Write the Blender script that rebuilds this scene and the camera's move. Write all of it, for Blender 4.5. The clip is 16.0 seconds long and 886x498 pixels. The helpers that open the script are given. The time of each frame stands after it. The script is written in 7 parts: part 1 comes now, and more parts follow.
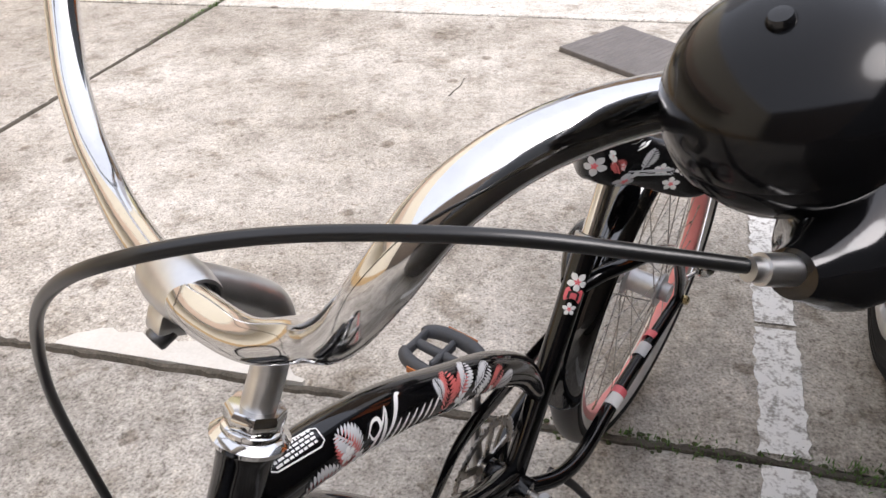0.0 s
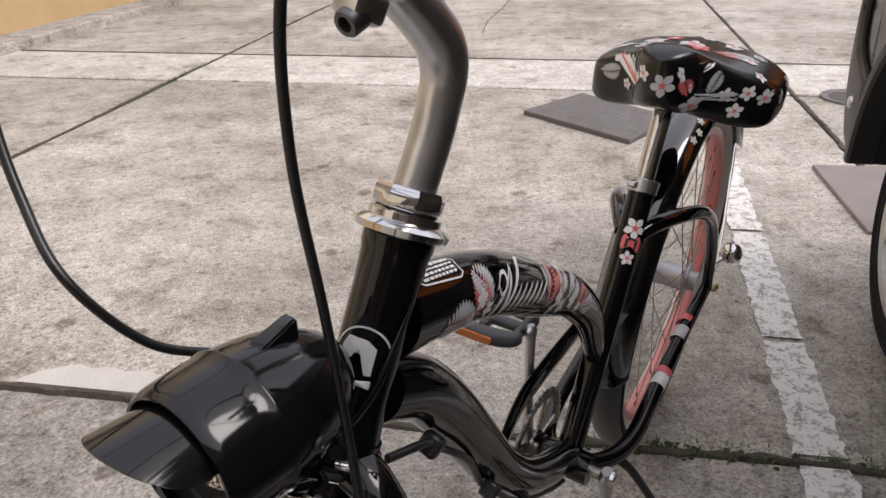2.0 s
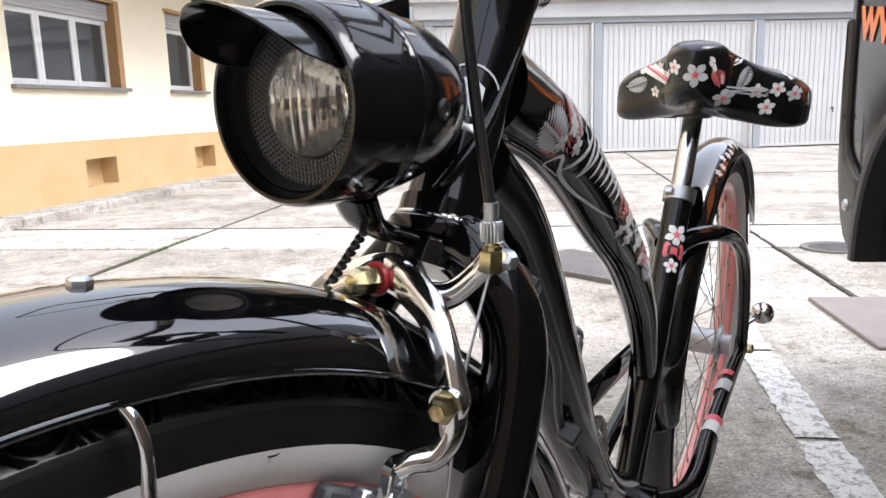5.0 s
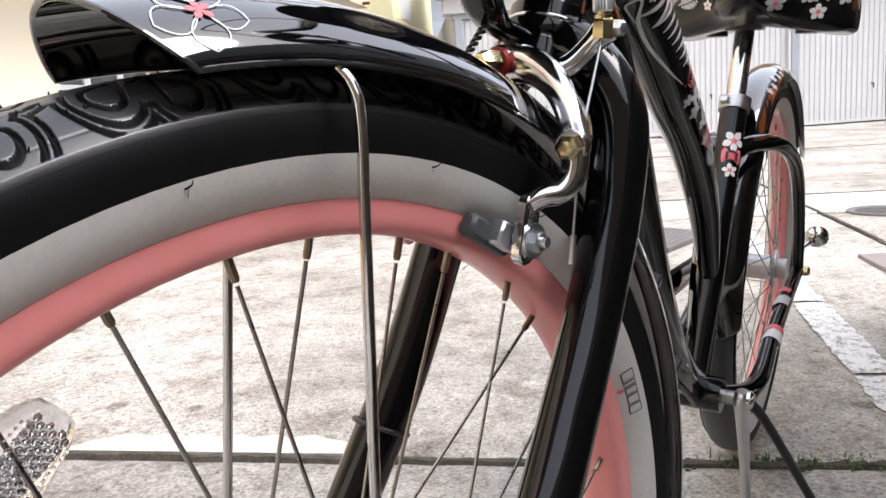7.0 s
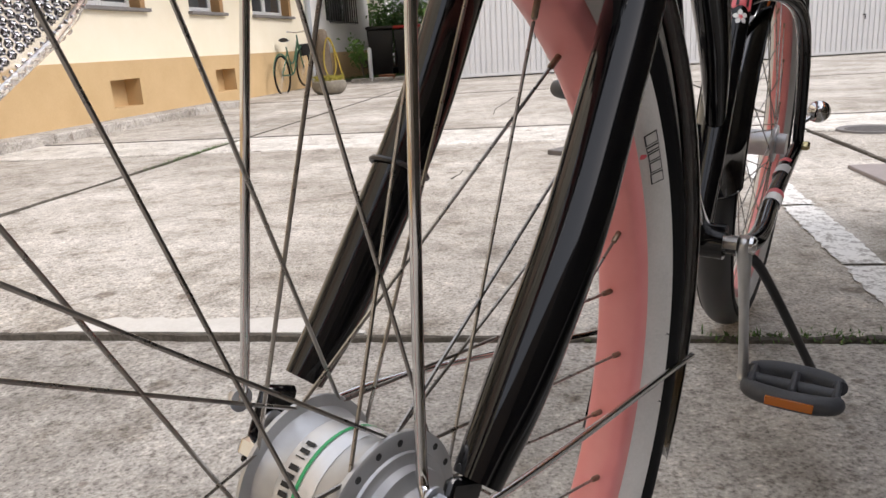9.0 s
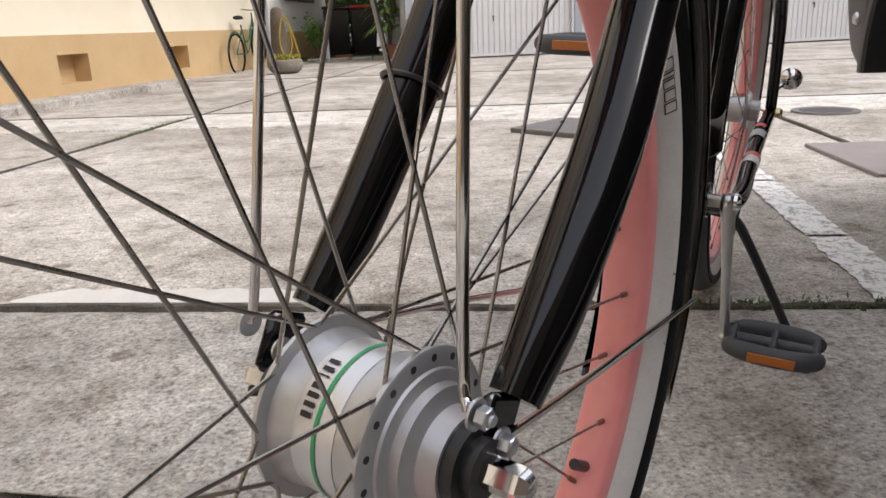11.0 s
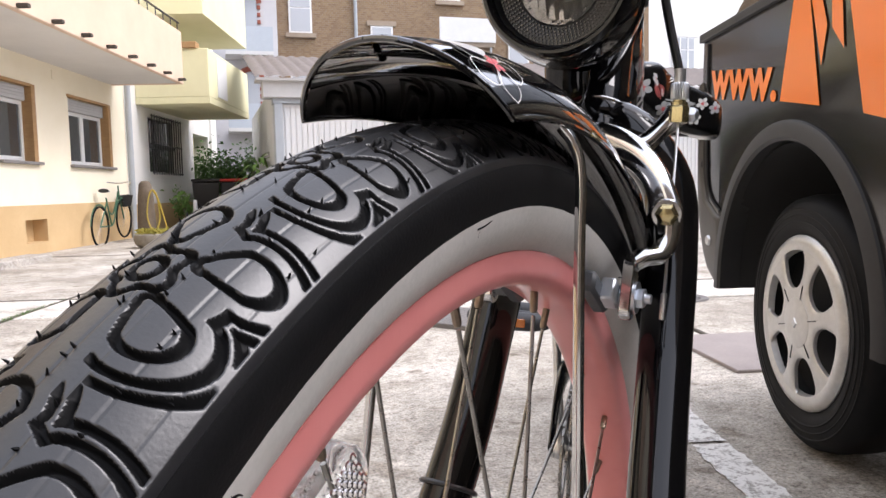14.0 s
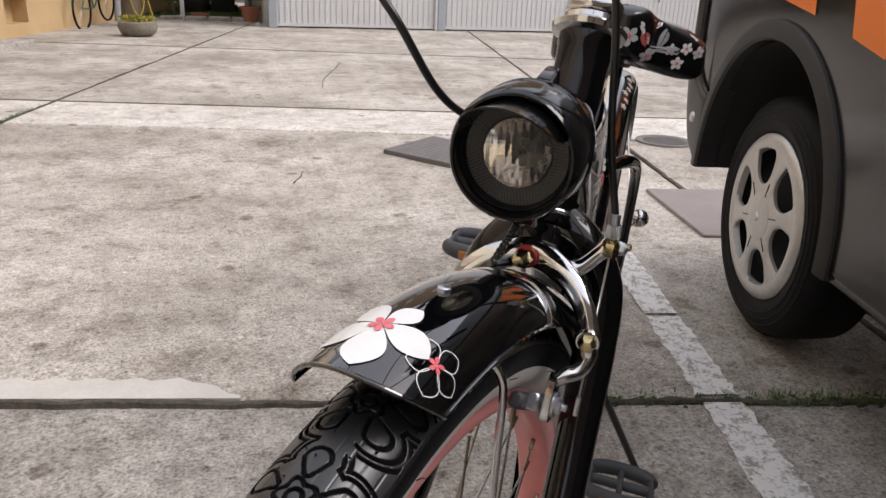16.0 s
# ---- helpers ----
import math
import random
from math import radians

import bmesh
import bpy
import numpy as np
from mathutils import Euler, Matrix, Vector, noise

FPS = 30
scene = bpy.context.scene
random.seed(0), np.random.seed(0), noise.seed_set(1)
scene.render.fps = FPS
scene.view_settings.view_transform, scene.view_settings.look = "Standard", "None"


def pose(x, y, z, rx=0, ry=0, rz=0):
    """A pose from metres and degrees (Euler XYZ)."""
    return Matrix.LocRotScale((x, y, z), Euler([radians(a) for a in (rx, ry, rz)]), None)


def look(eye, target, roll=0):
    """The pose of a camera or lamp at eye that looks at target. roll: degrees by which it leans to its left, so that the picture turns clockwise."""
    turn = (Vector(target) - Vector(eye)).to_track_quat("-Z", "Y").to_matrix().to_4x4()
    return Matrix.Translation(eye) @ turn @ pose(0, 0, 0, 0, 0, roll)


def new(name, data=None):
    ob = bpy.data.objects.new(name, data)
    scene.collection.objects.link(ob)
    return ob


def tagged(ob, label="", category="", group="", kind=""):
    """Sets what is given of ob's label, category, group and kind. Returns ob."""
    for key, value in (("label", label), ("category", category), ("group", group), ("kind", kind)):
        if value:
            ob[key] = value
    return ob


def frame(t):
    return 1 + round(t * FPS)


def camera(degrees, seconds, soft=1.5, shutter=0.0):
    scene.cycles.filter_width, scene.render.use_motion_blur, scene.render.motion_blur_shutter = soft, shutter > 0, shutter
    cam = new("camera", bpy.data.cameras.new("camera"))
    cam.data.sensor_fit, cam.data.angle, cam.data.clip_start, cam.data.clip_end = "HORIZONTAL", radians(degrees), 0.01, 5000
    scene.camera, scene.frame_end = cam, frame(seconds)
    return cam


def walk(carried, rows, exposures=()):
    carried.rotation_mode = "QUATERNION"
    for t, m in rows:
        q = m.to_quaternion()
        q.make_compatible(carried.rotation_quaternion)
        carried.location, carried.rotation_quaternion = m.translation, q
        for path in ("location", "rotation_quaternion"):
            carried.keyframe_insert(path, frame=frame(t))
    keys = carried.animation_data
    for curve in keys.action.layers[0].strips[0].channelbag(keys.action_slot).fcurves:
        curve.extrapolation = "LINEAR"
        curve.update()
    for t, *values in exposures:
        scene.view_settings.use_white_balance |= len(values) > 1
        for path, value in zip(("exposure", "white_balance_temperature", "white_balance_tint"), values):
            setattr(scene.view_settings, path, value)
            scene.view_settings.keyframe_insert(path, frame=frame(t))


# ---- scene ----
cam = camera(60.74, 16.0)
PATH = [
    (0.0, (0.0202, 0.1744, 1.2032), (-0.0773, 1.8353, 0.0933), -2.78),
    (0.5, (-0.0476, 0.1443, 1.1689), (-0.0204, 1.8568, 0.136), -3.26),
    (1.0, (-0.0988, 0.1277, 1.1137), (0.0205, 1.858, 0.1178), -3.59),
    (1.5, (-0.1094, 0.1316, 1.0536), (-0.0073, 1.8872, 0.1011), -1.24),
    (2.0, (-0.132, 0.1313, 0.9924), (-0.0607, 1.9304, 0.1217), -1.18),
    (2.5, (-0.1657, 0.152, 0.9198), (-0.062, 1.979, 0.1129), -0.05),
    (3.0, (-0.1946, 0.1724, 0.8692), (-0.0305, 2.0344, 0.158), 0.63),
    (3.2, (-0.1954, 0.1729, 0.8564), (-0.0275, 2.0556, 0.2028), 0.22),
    (5.3, (-0.2163, 0.0814, 0.7328), (-0.0763, 2.0443, 0.3755), -2.42),
    (5.5, (-0.2227, 0.0651, 0.724), (-0.0896, 2.0282, 0.3656), -3.0),
    (6.0, (-0.2365, 0.062, 0.6961), (-0.1248, 2.0256, 0.3329), -2.97),
    (6.5, (-0.2536, 0.0553, 0.6787), (-0.1766, 2.0217, 0.3218), -3.68),
    (7.0, (-0.2611, 0.0439, 0.6498), (-0.2026, 2.0108, 0.2922), -4.19),
    (7.5, (-0.2678, 0.045, 0.6199), (-0.2172, 2.0081, 0.2408), -4.16),
    (8.0, (-0.2791, 0.046, 0.5883), (-0.2229, 1.9989, 0.1602), -3.44),
    (8.5, (-0.2888, 0.0409, 0.5652), (-0.2188, 1.9835, 0.0949), -3.87),
    (9.0, (-0.2898, 0.041, 0.5378), (-0.2008, 1.9693, 0.0149), -3.44),
    (9.5, (-0.2968, 0.0487, 0.5013), (-0.2011, 1.9681, -0.0522), -4.5),
    (9.7, (-0.3012, 0.0498, 0.4896), (-0.2087, 1.9639, -0.0829), -4.85),
    (11.8, (-0.3734, 0.0601, 0.5186), (-0.0253, 1.9527, -0.0262), -0.15),
    (12.0, (-0.3889, 0.0351, 0.5255), (0.0097, 1.9432, 0.0778), -0.18),
    (12.5, (-0.3904, 0.0377, 0.5697), (0.1243, 1.9479, 0.276), -0.99),
    (13.0, (-0.4013, 0.0462, 0.5931), (0.1656, 1.9546, 0.4016), -1.72),
    (13.5, (-0.4091, 0.0522, 0.614), (0.1804, 1.9589, 0.4832), -0.87),
    (14.0, (-0.4148, 0.051, 0.6452), (0.1586, 1.9604, 0.4858), -1.29),
    (14.5, (-0.4091, 0.0442, 0.6751), (0.1343, 1.9541, 0.4352), -2.63),
    (15.0, (-0.4101, 0.039, 0.7227), (0.1074, 1.9272, 0.3137), -0.66),
    (15.5, (-0.4114, 0.023, 0.7902), (0.1098, 1.8736, 0.2393), 0.96),
    (16.0, (-0.4136, 0.0048, 0.8507), (0.1559, 1.7955, 0.1659), 2.47),
]
EXPOSURE = [(0.0, 0.8, 6300, 15), (0.5, 0.37, 6450, 15), (1.5, 0.22, 6500, 16), (3.0, 0.72, 6350, 15), (5.5, 1.17, 6000, 12), (7.0, 1.12, 6200, 14), (8.0, 0.8, 6300, 14), (9.5, 0.6, 6400, 14), (12.0, 0.42, 6400, 15), (12.5, 0.36, 6450, 17), (13.5, 0.81, 6300, 17), (14.5, 1.1, 6150, 14), (15.2, 0.77, 6300, 13), (16.0, 0.34, 6450, 16)]
walk(cam, [(t, look(eye, target, roll)) for t, eye, target, roll in PATH], EXPOSURE)

# ---- light ----
world = bpy.data.worlds.new("sky")
scene.world = world
world.use_nodes = True
wn = world.node_tree.nodes
sky = wn.new("ShaderNodeTexSky")
sky.sky_type = "NISHITA"
sky.sun_disc = False
sky.sun_elevation = radians(50)
sky.sun_rotation = radians(110)
sky.dust_density = 4.0
sky.air_density = 1.0
sky.ozone_density = 1.0
haze = wn.new("ShaderNodeMixRGB")
haze.inputs[0].default_value = 0.6
haze.inputs[2].default_value = (8.0, 8.15, 8.3, 1)
world.node_tree.links.new(sky.outputs[0], haze.inputs[1])
world.node_tree.links.new(haze.outputs[0], wn["Background"].inputs[0])
wn["Background"].inputs[1].default_value = 0.15
sun = new("sun", bpy.data.lights.new("sun", "SUN"))
sun.data.energy, sun.data.angle, sun.data.color = 1.2, radians(30), (1, 0.98, 0.955)
sun.matrix_world = look((6.04, -2.2, 7.66), (0, 0, 0))


# ---- materials ----


def base(name, color, rough=0.5, metal=0.0, coat=0.0):
    m = bpy.data.materials.new(name)
    m.use_nodes = True
    b = m.node_tree.nodes["Principled BSDF"]
    b.inputs["Base Color"].default_value = (*color, 1)
    b.inputs["Roughness"].default_value = rough
    b.inputs["Metallic"].default_value = metal
    b.inputs["Coat Weight"].default_value = coat
    b.inputs["Coat Roughness"].default_value = 0.03
    return m


def varied(name, color, color2, scale=6.0, rough=0.6, rough2=None, bump=0.0, bump_scale=80.0, metal=0.0, coat=0.0, stretch=(1, 1, 1)):
    """Noise at two scales between two colours, with fine relief."""
    m = base(name, color, rough, metal, coat)
    t = m.node_tree
    n, l, b = t.nodes, t.links, t.nodes["Principled BSDF"]
    co = n.new("ShaderNodeTexCoord")
    mp = n.new("ShaderNodeMapping")
    mp.inputs["Scale"].default_value = stretch
    l.new(co.outputs["Object"], mp.inputs[0])
    a = n.new("ShaderNodeTexNoise")
    a.inputs["Scale"].default_value, a.inputs["Detail"].default_value, a.inputs["Roughness"].default_value = scale, 8, 0.65
    c = n.new("ShaderNodeTexNoise")
    c.inputs["Scale"].default_value, c.inputs["Detail"].default_value = bump_scale, 4
    l.new(mp.outputs[0], a.inputs["Vector"])
    l.new(mp.outputs[0], c.inputs["Vector"])
    mul = n.new("ShaderNodeMath")
    mul.operation = "MULTIPLY_ADD"
    l.new(c.outputs[0], mul.inputs[0])
    mul.inputs[1].default_value = 0.5
    l.new(a.outputs[0], mul.inputs[2])
    r = n.new("ShaderNodeValToRGB")
    r.color_ramp.elements[0].position, r.color_ramp.elements[1].position = 0.5, 1.0
    r.color_ramp.elements[0].color, r.color_ramp.elements[1].color = (*color, 1), (*color2, 1)
    l.new(mul.outputs[0], r.inputs[0])
    l.new(r.outputs[0], b.inputs["Base Color"])
    if rough2 is not None:
        q = n.new("ShaderNodeMapRange")
        q.inputs[3].default_value, q.inputs[4].default_value = rough, rough2
        l.new(a.outputs[0], q.inputs[0])
        l.new(q.outputs[0], b.inputs["Roughness"])
    if bump:
        u = n.new("ShaderNodeBump")
        u.inputs["Strength"].default_value, u.inputs["Distance"].default_value = 1.0, bump
        l.new(c.outputs[0], u.inputs["Height"])
        l.new(u.outputs[0], b.inputs["Normal"])
    return m


PAINT = base("black_gloss_paint", (0.0025, 0.0025, 0.003), 0.08, 0.0, 0.2)
PAINT.node_tree.nodes["Principled BSDF"].inputs["Specular IOR Level"].default_value = 0.36
FENDER = base("black_fender_lacquer", (0.002, 0.002, 0.0025), 0.05, 0.0, 1.0)
FENDER.node_tree.nodes["Principled BSDF"].inputs["Coat IOR"].default_value = 1.7
CHROME = varied("chrome", (0.58, 0.578, 0.575), (0.68, 0.678, 0.675), 14, 0.06, 0.11, metal=1.0)
ALU = varied("brushed_aluminium", (0.5, 0.5, 0.5), (0.62, 0.62, 0.62), 30, 0.28, 0.38, metal=1.0)
STEEL = varied("spoke_steel", (0.27, 0.25, 0.23), (0.40, 0.38, 0.35), 60, 0.22, 0.34, metal=1.0)
BRASS = base("brass_plating", (0.52, 0.44, 0.24), 0.22, 1.0)
ZINC = varied("zinc_plate", (0.5, 0.53, 0.58), (0.65, 0.67, 0.7), 90, 0.3, 0.4, metal=1.0)
RUBBER = varied("tyre_rubber", (0.004, 0.004, 0.0044), (0.008, 0.008, 0.0085), 25, 0.5, 0.62, 0.0001, 900)
RUBBER.node_tree.nodes["Principled BSDF"].inputs["Specular IOR Level"].default_value = 0.14
SHINY_RUBBER = varied("tread_rubber", (0.010, 0.010, 0.0112), (0.018, 0.018, 0.0195), 30, 0.30, 0.38, 0.00005, 900)
SHINY_RUBBER.node_tree.nodes["Principled BSDF"].inputs["Specular IOR Level"].default_value = 0.75
WHITEWALL = varied("whitewall_rubber", (0.56, 0.55, 0.52), (0.68, 0.66, 0.63), 18, 0.5, 0.6, 0.0001, 500)
PINK = varied("pink_lacquer", (0.72, 0.24, 0.23), (0.78, 0.29, 0.28), 12, 0.3, 0.36, coat=0.4)
PLASTIC = varied("black_plastic", (0.010, 0.010, 0.011), (0.018, 0.018, 0.019), 40, 0.3, 0.42, 0.0001, 900)
RENDER_CREAM = varied("cream_render", (0.84, 0.76, 0.58), (0.89, 0.82, 0.66), 2.0, 0.9, 0.95, 0.002, 120)
RENDER_TAN = varied("tan_plinth_render", (0.52, 0.36, 0.18), (0.6, 0.43, 0.23), 2.5, 0.9, 0.95, 0.002, 120)
WHITE_METAL = varied("white_painted_metal", (0.64, 0.64, 0.64), (0.72, 0.72, 0.71), 3, 0.5, 0.6)
GREY_METAL = varied("grey_painted_metal", (0.34, 0.37, 0.4), (0.42, 0.45, 0.48), 3, 0.5, 0.6)


# ---- mesh helpers ----
WORLD = {}


def thing(name, m, label, category, group="", kind=""):
    ob = new(name)
    ob.empty_display_size = 0.1
    ob.matrix_basis = m
    WORLD[ob] = m.copy()
    return tagged(ob, label, category, group, kind)


def link(name, me, world_m, parent=None, label=""):
    ob = new(name, me)
    WORLD[ob] = world_m.copy()
    if parent is not None:
        ob.parent = parent
        ob.matrix_basis = WORLD[parent].inverted() @ world_m
    else:
        ob.matrix_basis = world_m
    if label:
        ob["label"] = label
    return ob


def mesh_of(name, bm, material, smooth=True):
    bmesh.ops.recalc_face_normals(bm, faces=bm.faces[:])
    me = bpy.data.meshes.new(name)
    for f in bm.faces:
        f.smooth = smooth
    bm.to_mesh(me)
    bm.free()
    for mat in material if isinstance(material, (list, tuple)) else [material]:
        me.materials.append(mat)
    if smooth:
        me.set_sharp_from_angle(angle=radians(40))
    return me


def part(name, bm, material, parent=None, label="", m=None, smooth=True):
    """One mesh object from a bmesh in the space of m, its origin at the middle of its box."""
    lo = Vector([min(v.co[k] for v in bm.verts) for k in range(3)])
    hi = Vector([max(v.co[k] for v in bm.verts) for k in range(3)])
    c = (lo + hi) / 2
    bmesh.ops.translate(bm, verts=bm.verts, vec=-c)
    return link(name, mesh_of(name, bm, material, smooth), (m or Matrix()) @ Matrix.Translation(c), parent, label)


def spline(pts, per=8):
    """Points along a Catmull-Rom curve through pts (tuples of any length)."""
    p = [np.array(q, float) for q in pts]
    p = [2 * p[0] - p[1]] + p + [2 * p[-1] - p[-2]]
    out = []
    for i in range(1, len(p) - 2):
        a, b, c, d = p[i - 1:i + 3]
        for k in range(per):
            t = k / per
            out.append(0.5 * (2 * b + (c - a) * t + (2 * a - 5 * b + 4 * c - d) * t * t + (3 * b - a - 3 * c + d) * t ** 3))
    out.append(p[-2])
    return out


def add_tube(bm, pts, radius, seg=16, per=8, caps=True, flat=1.0, flat_axis=(0, 0, 1), curve=True):
    """A swept tube; radius is one number or one for each point; flat squashes it along flat_axis."""
    rad = radius if isinstance(radius, (list, tuple)) else [radius] * len(pts)
    q = [(*p, r) for p, r in zip(pts, rad)]
    line = spline(q, per) if curve and len(q) > 2 else [np.array(a, float) for a in q]
    pos = [Vector(a[:3]) for a in line]
    rings, up = [], None
    for i, a in enumerate(pos):
        tan = (pos[min(i + 1, len(pos) - 1)] - pos[max(i - 1, 0)]).normalized()
        if up is None:
            up = Vector(flat_axis) if abs(tan.dot(Vector(flat_axis))) < 0.95 else Vector((1, 0, 0))
        up = (up - tan * up.dot(tan)).normalized()
        side = tan.cross(up)
        r = line[i][3]
        rings.append([bm.verts.new(a + side * (math.cos(2 * math.pi * k / seg) * r) + up * (math.sin(2 * math.pi * k / seg) * r * flat)) for k in range(seg)])
    for a, b in zip(rings, rings[1:]):
        for k in range(seg):
            bm.faces.new((a[k], a[(k + 1) % seg], b[(k + 1) % seg], b[k]))
    if caps:
        bm.faces.new(rings[0][::-1])
        bm.faces.new(rings[-1])
    return bm


def tube(pts, radius, **kw):
    return add_tube(bmesh.new(), pts, radius, **kw)


def add_lathe(bm, profile, seg=32, m=None, closed=False, arc=(0, 360)):
    """Turns (radius, height) pairs round the z axis of m."""
    m = m or Matrix()
    full = arc[1] - arc[0] >= 359.9
    n = seg if full else seg + 1
    rings = []
    for k in range(n):
        a = radians(arc[0] + (arc[1] - arc[0]) * k / seg)
        rings.append([bm.verts.new(m @ Vector((r * math.cos(a), r * math.sin(a), h))) for r, h in profile])
    for k in range(seg):
        a, b = rings[k], rings[(k + 1) % n]
        for i in range(len(profile) if closed else len(profile) - 1):
            j = (i + 1) % len(profile)
            bm.faces.new((a[i], b[i], b[j], a[j]))
    bmesh.ops.remove_doubles(bm, verts=[v for r in rings for v in r], dist=1e-6)
    return bm


def lathe(profile, **kw):
    return add_lathe(bmesh.new(), profile, **kw)


def add_box(bm, x0, x1, y0, y1, z0, z1, bevel=0.0, m=None, seg=1):
    r = bmesh.ops.create_cube(bm, size=1.0, matrix=(m or Matrix()) @ Matrix.LocRotScale(((x0 + x1) / 2, (y0 + y1) / 2, (z0 + z1) / 2), None, (x1 - x0, y1 - y0, z1 - z0)))
    if bevel:
        es = list({e for v in r["verts"] for e in v.link_edges})
        bmesh.ops.bevel(bm, geom=es, offset=bevel, segments=seg, affect="EDGES", profile=0.5)
    return bm


def box(*a, **kw):
    return add_box(bmesh.new(), *a, **kw)


def along(a, b):
    """A pose at a whose z axis points to b."""
    a, b = Vector(a), Vector(b)
    return Matrix.Translation(a) @ (b - a).to_track_quat("Z", "Y").to_matrix().to_4x4()


def add_rod(bm, a, b, r, seg=10):
    h = (Vector(b) - Vector(a)).length
    return add_lathe(bm, [(0, 0), (r, 0), (r, h), (0, h)], seg, along(a, b))


def add_hex(bm, a, b, r, dome=0.0):
    h = (Vector(b) - Vector(a)).length
    prof = [(0, 0), (r, 0), (r, h * 0.85), (r * 0.85, h)] + ([(r * 0.6, h + dome * 0.7), (0, h + dome)] if dome else [(0, h)])
    return add_lathe(bm, prof, 6, along(a, b))


# ---- ground: concrete slabs on a base sheet ----
def concrete_material(name, dark, mid, light, pits=True):
    """Weathered concrete: blotches, exposed grit, dark specks and shallow pits drawn as dark spots."""
    m = base(name, mid, 0.92)
    t = m.node_tree
    n, l, b = t.nodes, t.links, t.nodes["Principled BSDF"]
    b.inputs["Specular IOR Level"].default_value = 0.25
    co = n.new("ShaderNodeNewGeometry")
    ruffle = n.new("ShaderNodeTexNoise")
    ruffle.inputs["Scale"].default_value, ruffle.inputs["Detail"].default_value = 30, 4
    l.new(co.outputs["Position"], ruffle.inputs["Vector"])
    wobble = n.new("ShaderNodeMixRGB")
    wobble.blend_type = "ADD"
    wobble.inputs[0].default_value = 0.035
    l.new(co.outputs["Position"], wobble.inputs[1])
    l.new(ruffle.outputs[1], wobble.inputs[2])

    def tex(kind, scale, detail=6, rough=0.6):
        q = n.new("ShaderNodeTexNoise" if kind == "n" else "ShaderNodeTexVoronoi")
        q.inputs["Scale"].default_value = scale
        if kind == "n":
            q.inputs["Detail"].default_value, q.inputs["Roughness"].default_value = detail, rough
        if kind == "n":
            l.new(co.outputs["Position"], q.inputs["Vector"])
        else:
            l.new(wobble.outputs[0], q.inputs["Vector"])
        return q.outputs[0]

    def ramp(src, stops):
        r = n.new("ShaderNodeValToRGB")
        while len(r.color_ramp.elements) < len(stops):
            r.color_ramp.elements.new(0.5)
        for e, (p, c) in zip(r.color_ramp.elements, stops):
            e.position, e.color = p, (*c, 1)
        l.new(src, r.inputs[0])
        return r.outputs[0]

    def mix(kind, fac, a, c):
        q = n.new("ShaderNodeMixRGB")
        q.blend_type = kind
        for s, v in zip(q.inputs, (fac, a, c)):
            if isinstance(v, (float, int)):
                s.default_value = v
            else:
                l.new(v, s)
        return q.outputs[0]

    big = ramp(tex("n", 1.1, 5), [(0.36, dark), (0.5, mid), (0.64, light)])
    mid_n = ramp(tex("n", 9, 8, 0.7), [(0.33, (0.62, 0.60, 0.575)), (0.5, (1, 1, 1)), (0.68, (1.2, 1.19, 1.17))])
    grit = ramp(tex("n", 150, 2, 0.6), [(0.35, (0.58, 0.57, 0.56)), (0.45, (0.98, 0.98, 0.975)), (0.56, (1.03, 1.03, 1.03)), (0.65, (1.34, 1.33, 1.31))])
    stone = ramp(tex("n", 42, 7, 0.8), [(0.36, (0.50, 0.485, 0.465)), (0.46, (0.95, 0.945, 0.94)), (0.56, (1.05, 1.05, 1.05)), (0.65, (1.36, 1.35, 1.33))])
    stain = ramp(tex("n", 5.0, 9, 0.72), [(0.34, (0.60, 0.56, 0.51)), (0.45, (0.94, 0.925, 0.90)), (0.66, (1.12, 1.11, 1.10))])
    # hollows and chips: dirt spots with the pits' shade put into their colour
    hollow = ramp(tex("v", 4.2), [(0.0, (0.42, 0.39, 0.36)), (0.09, (0.60, 0.57, 0.54)), (0.13, (1, 1, 1)), (1.0, (1, 1, 1))])
    chip = ramp(tex("v", 13.0), [(0.0, (0.48, 0.45, 0.42)), (0.09, (0.70, 0.67, 0.64)), (0.13, (1, 1, 1)), (1.0, (1, 1, 1))])
    spot = ramp(tex("v", 34), [(0.0, (0.55, 0.52, 0.48)), (0.10, (1, 1, 1)), (1.0, (1, 1, 1))])
    c = mix("MULTIPLY", 1.0, mix("MULTIPLY", 1.0, mix("MULTIPLY", 1.0, mix("MULTIPLY", 0.7, big, mid_n), stone), grit), spot)
    c = mix("MULTIPLY", 1.0, mix("MULTIPLY", 1.0, mix("MULTIPLY", 1.0, c, stain), hollow), chip)
    l.new(c, b.inputs["Base Color"])
    u = n.new("ShaderNodeBump")
    u.inputs["Strength"].default_value, u.inputs["Distance"].default_value = 1.0, 0.0045
    h = mix("MIX", 0.5, tex("n", 150, 3, 0.7), tex("n", 28, 6, 0.7))
    l.new(h, u.inputs["Height"])
    l.new(u.outputs[0], b.inputs["Normal"])
    return m


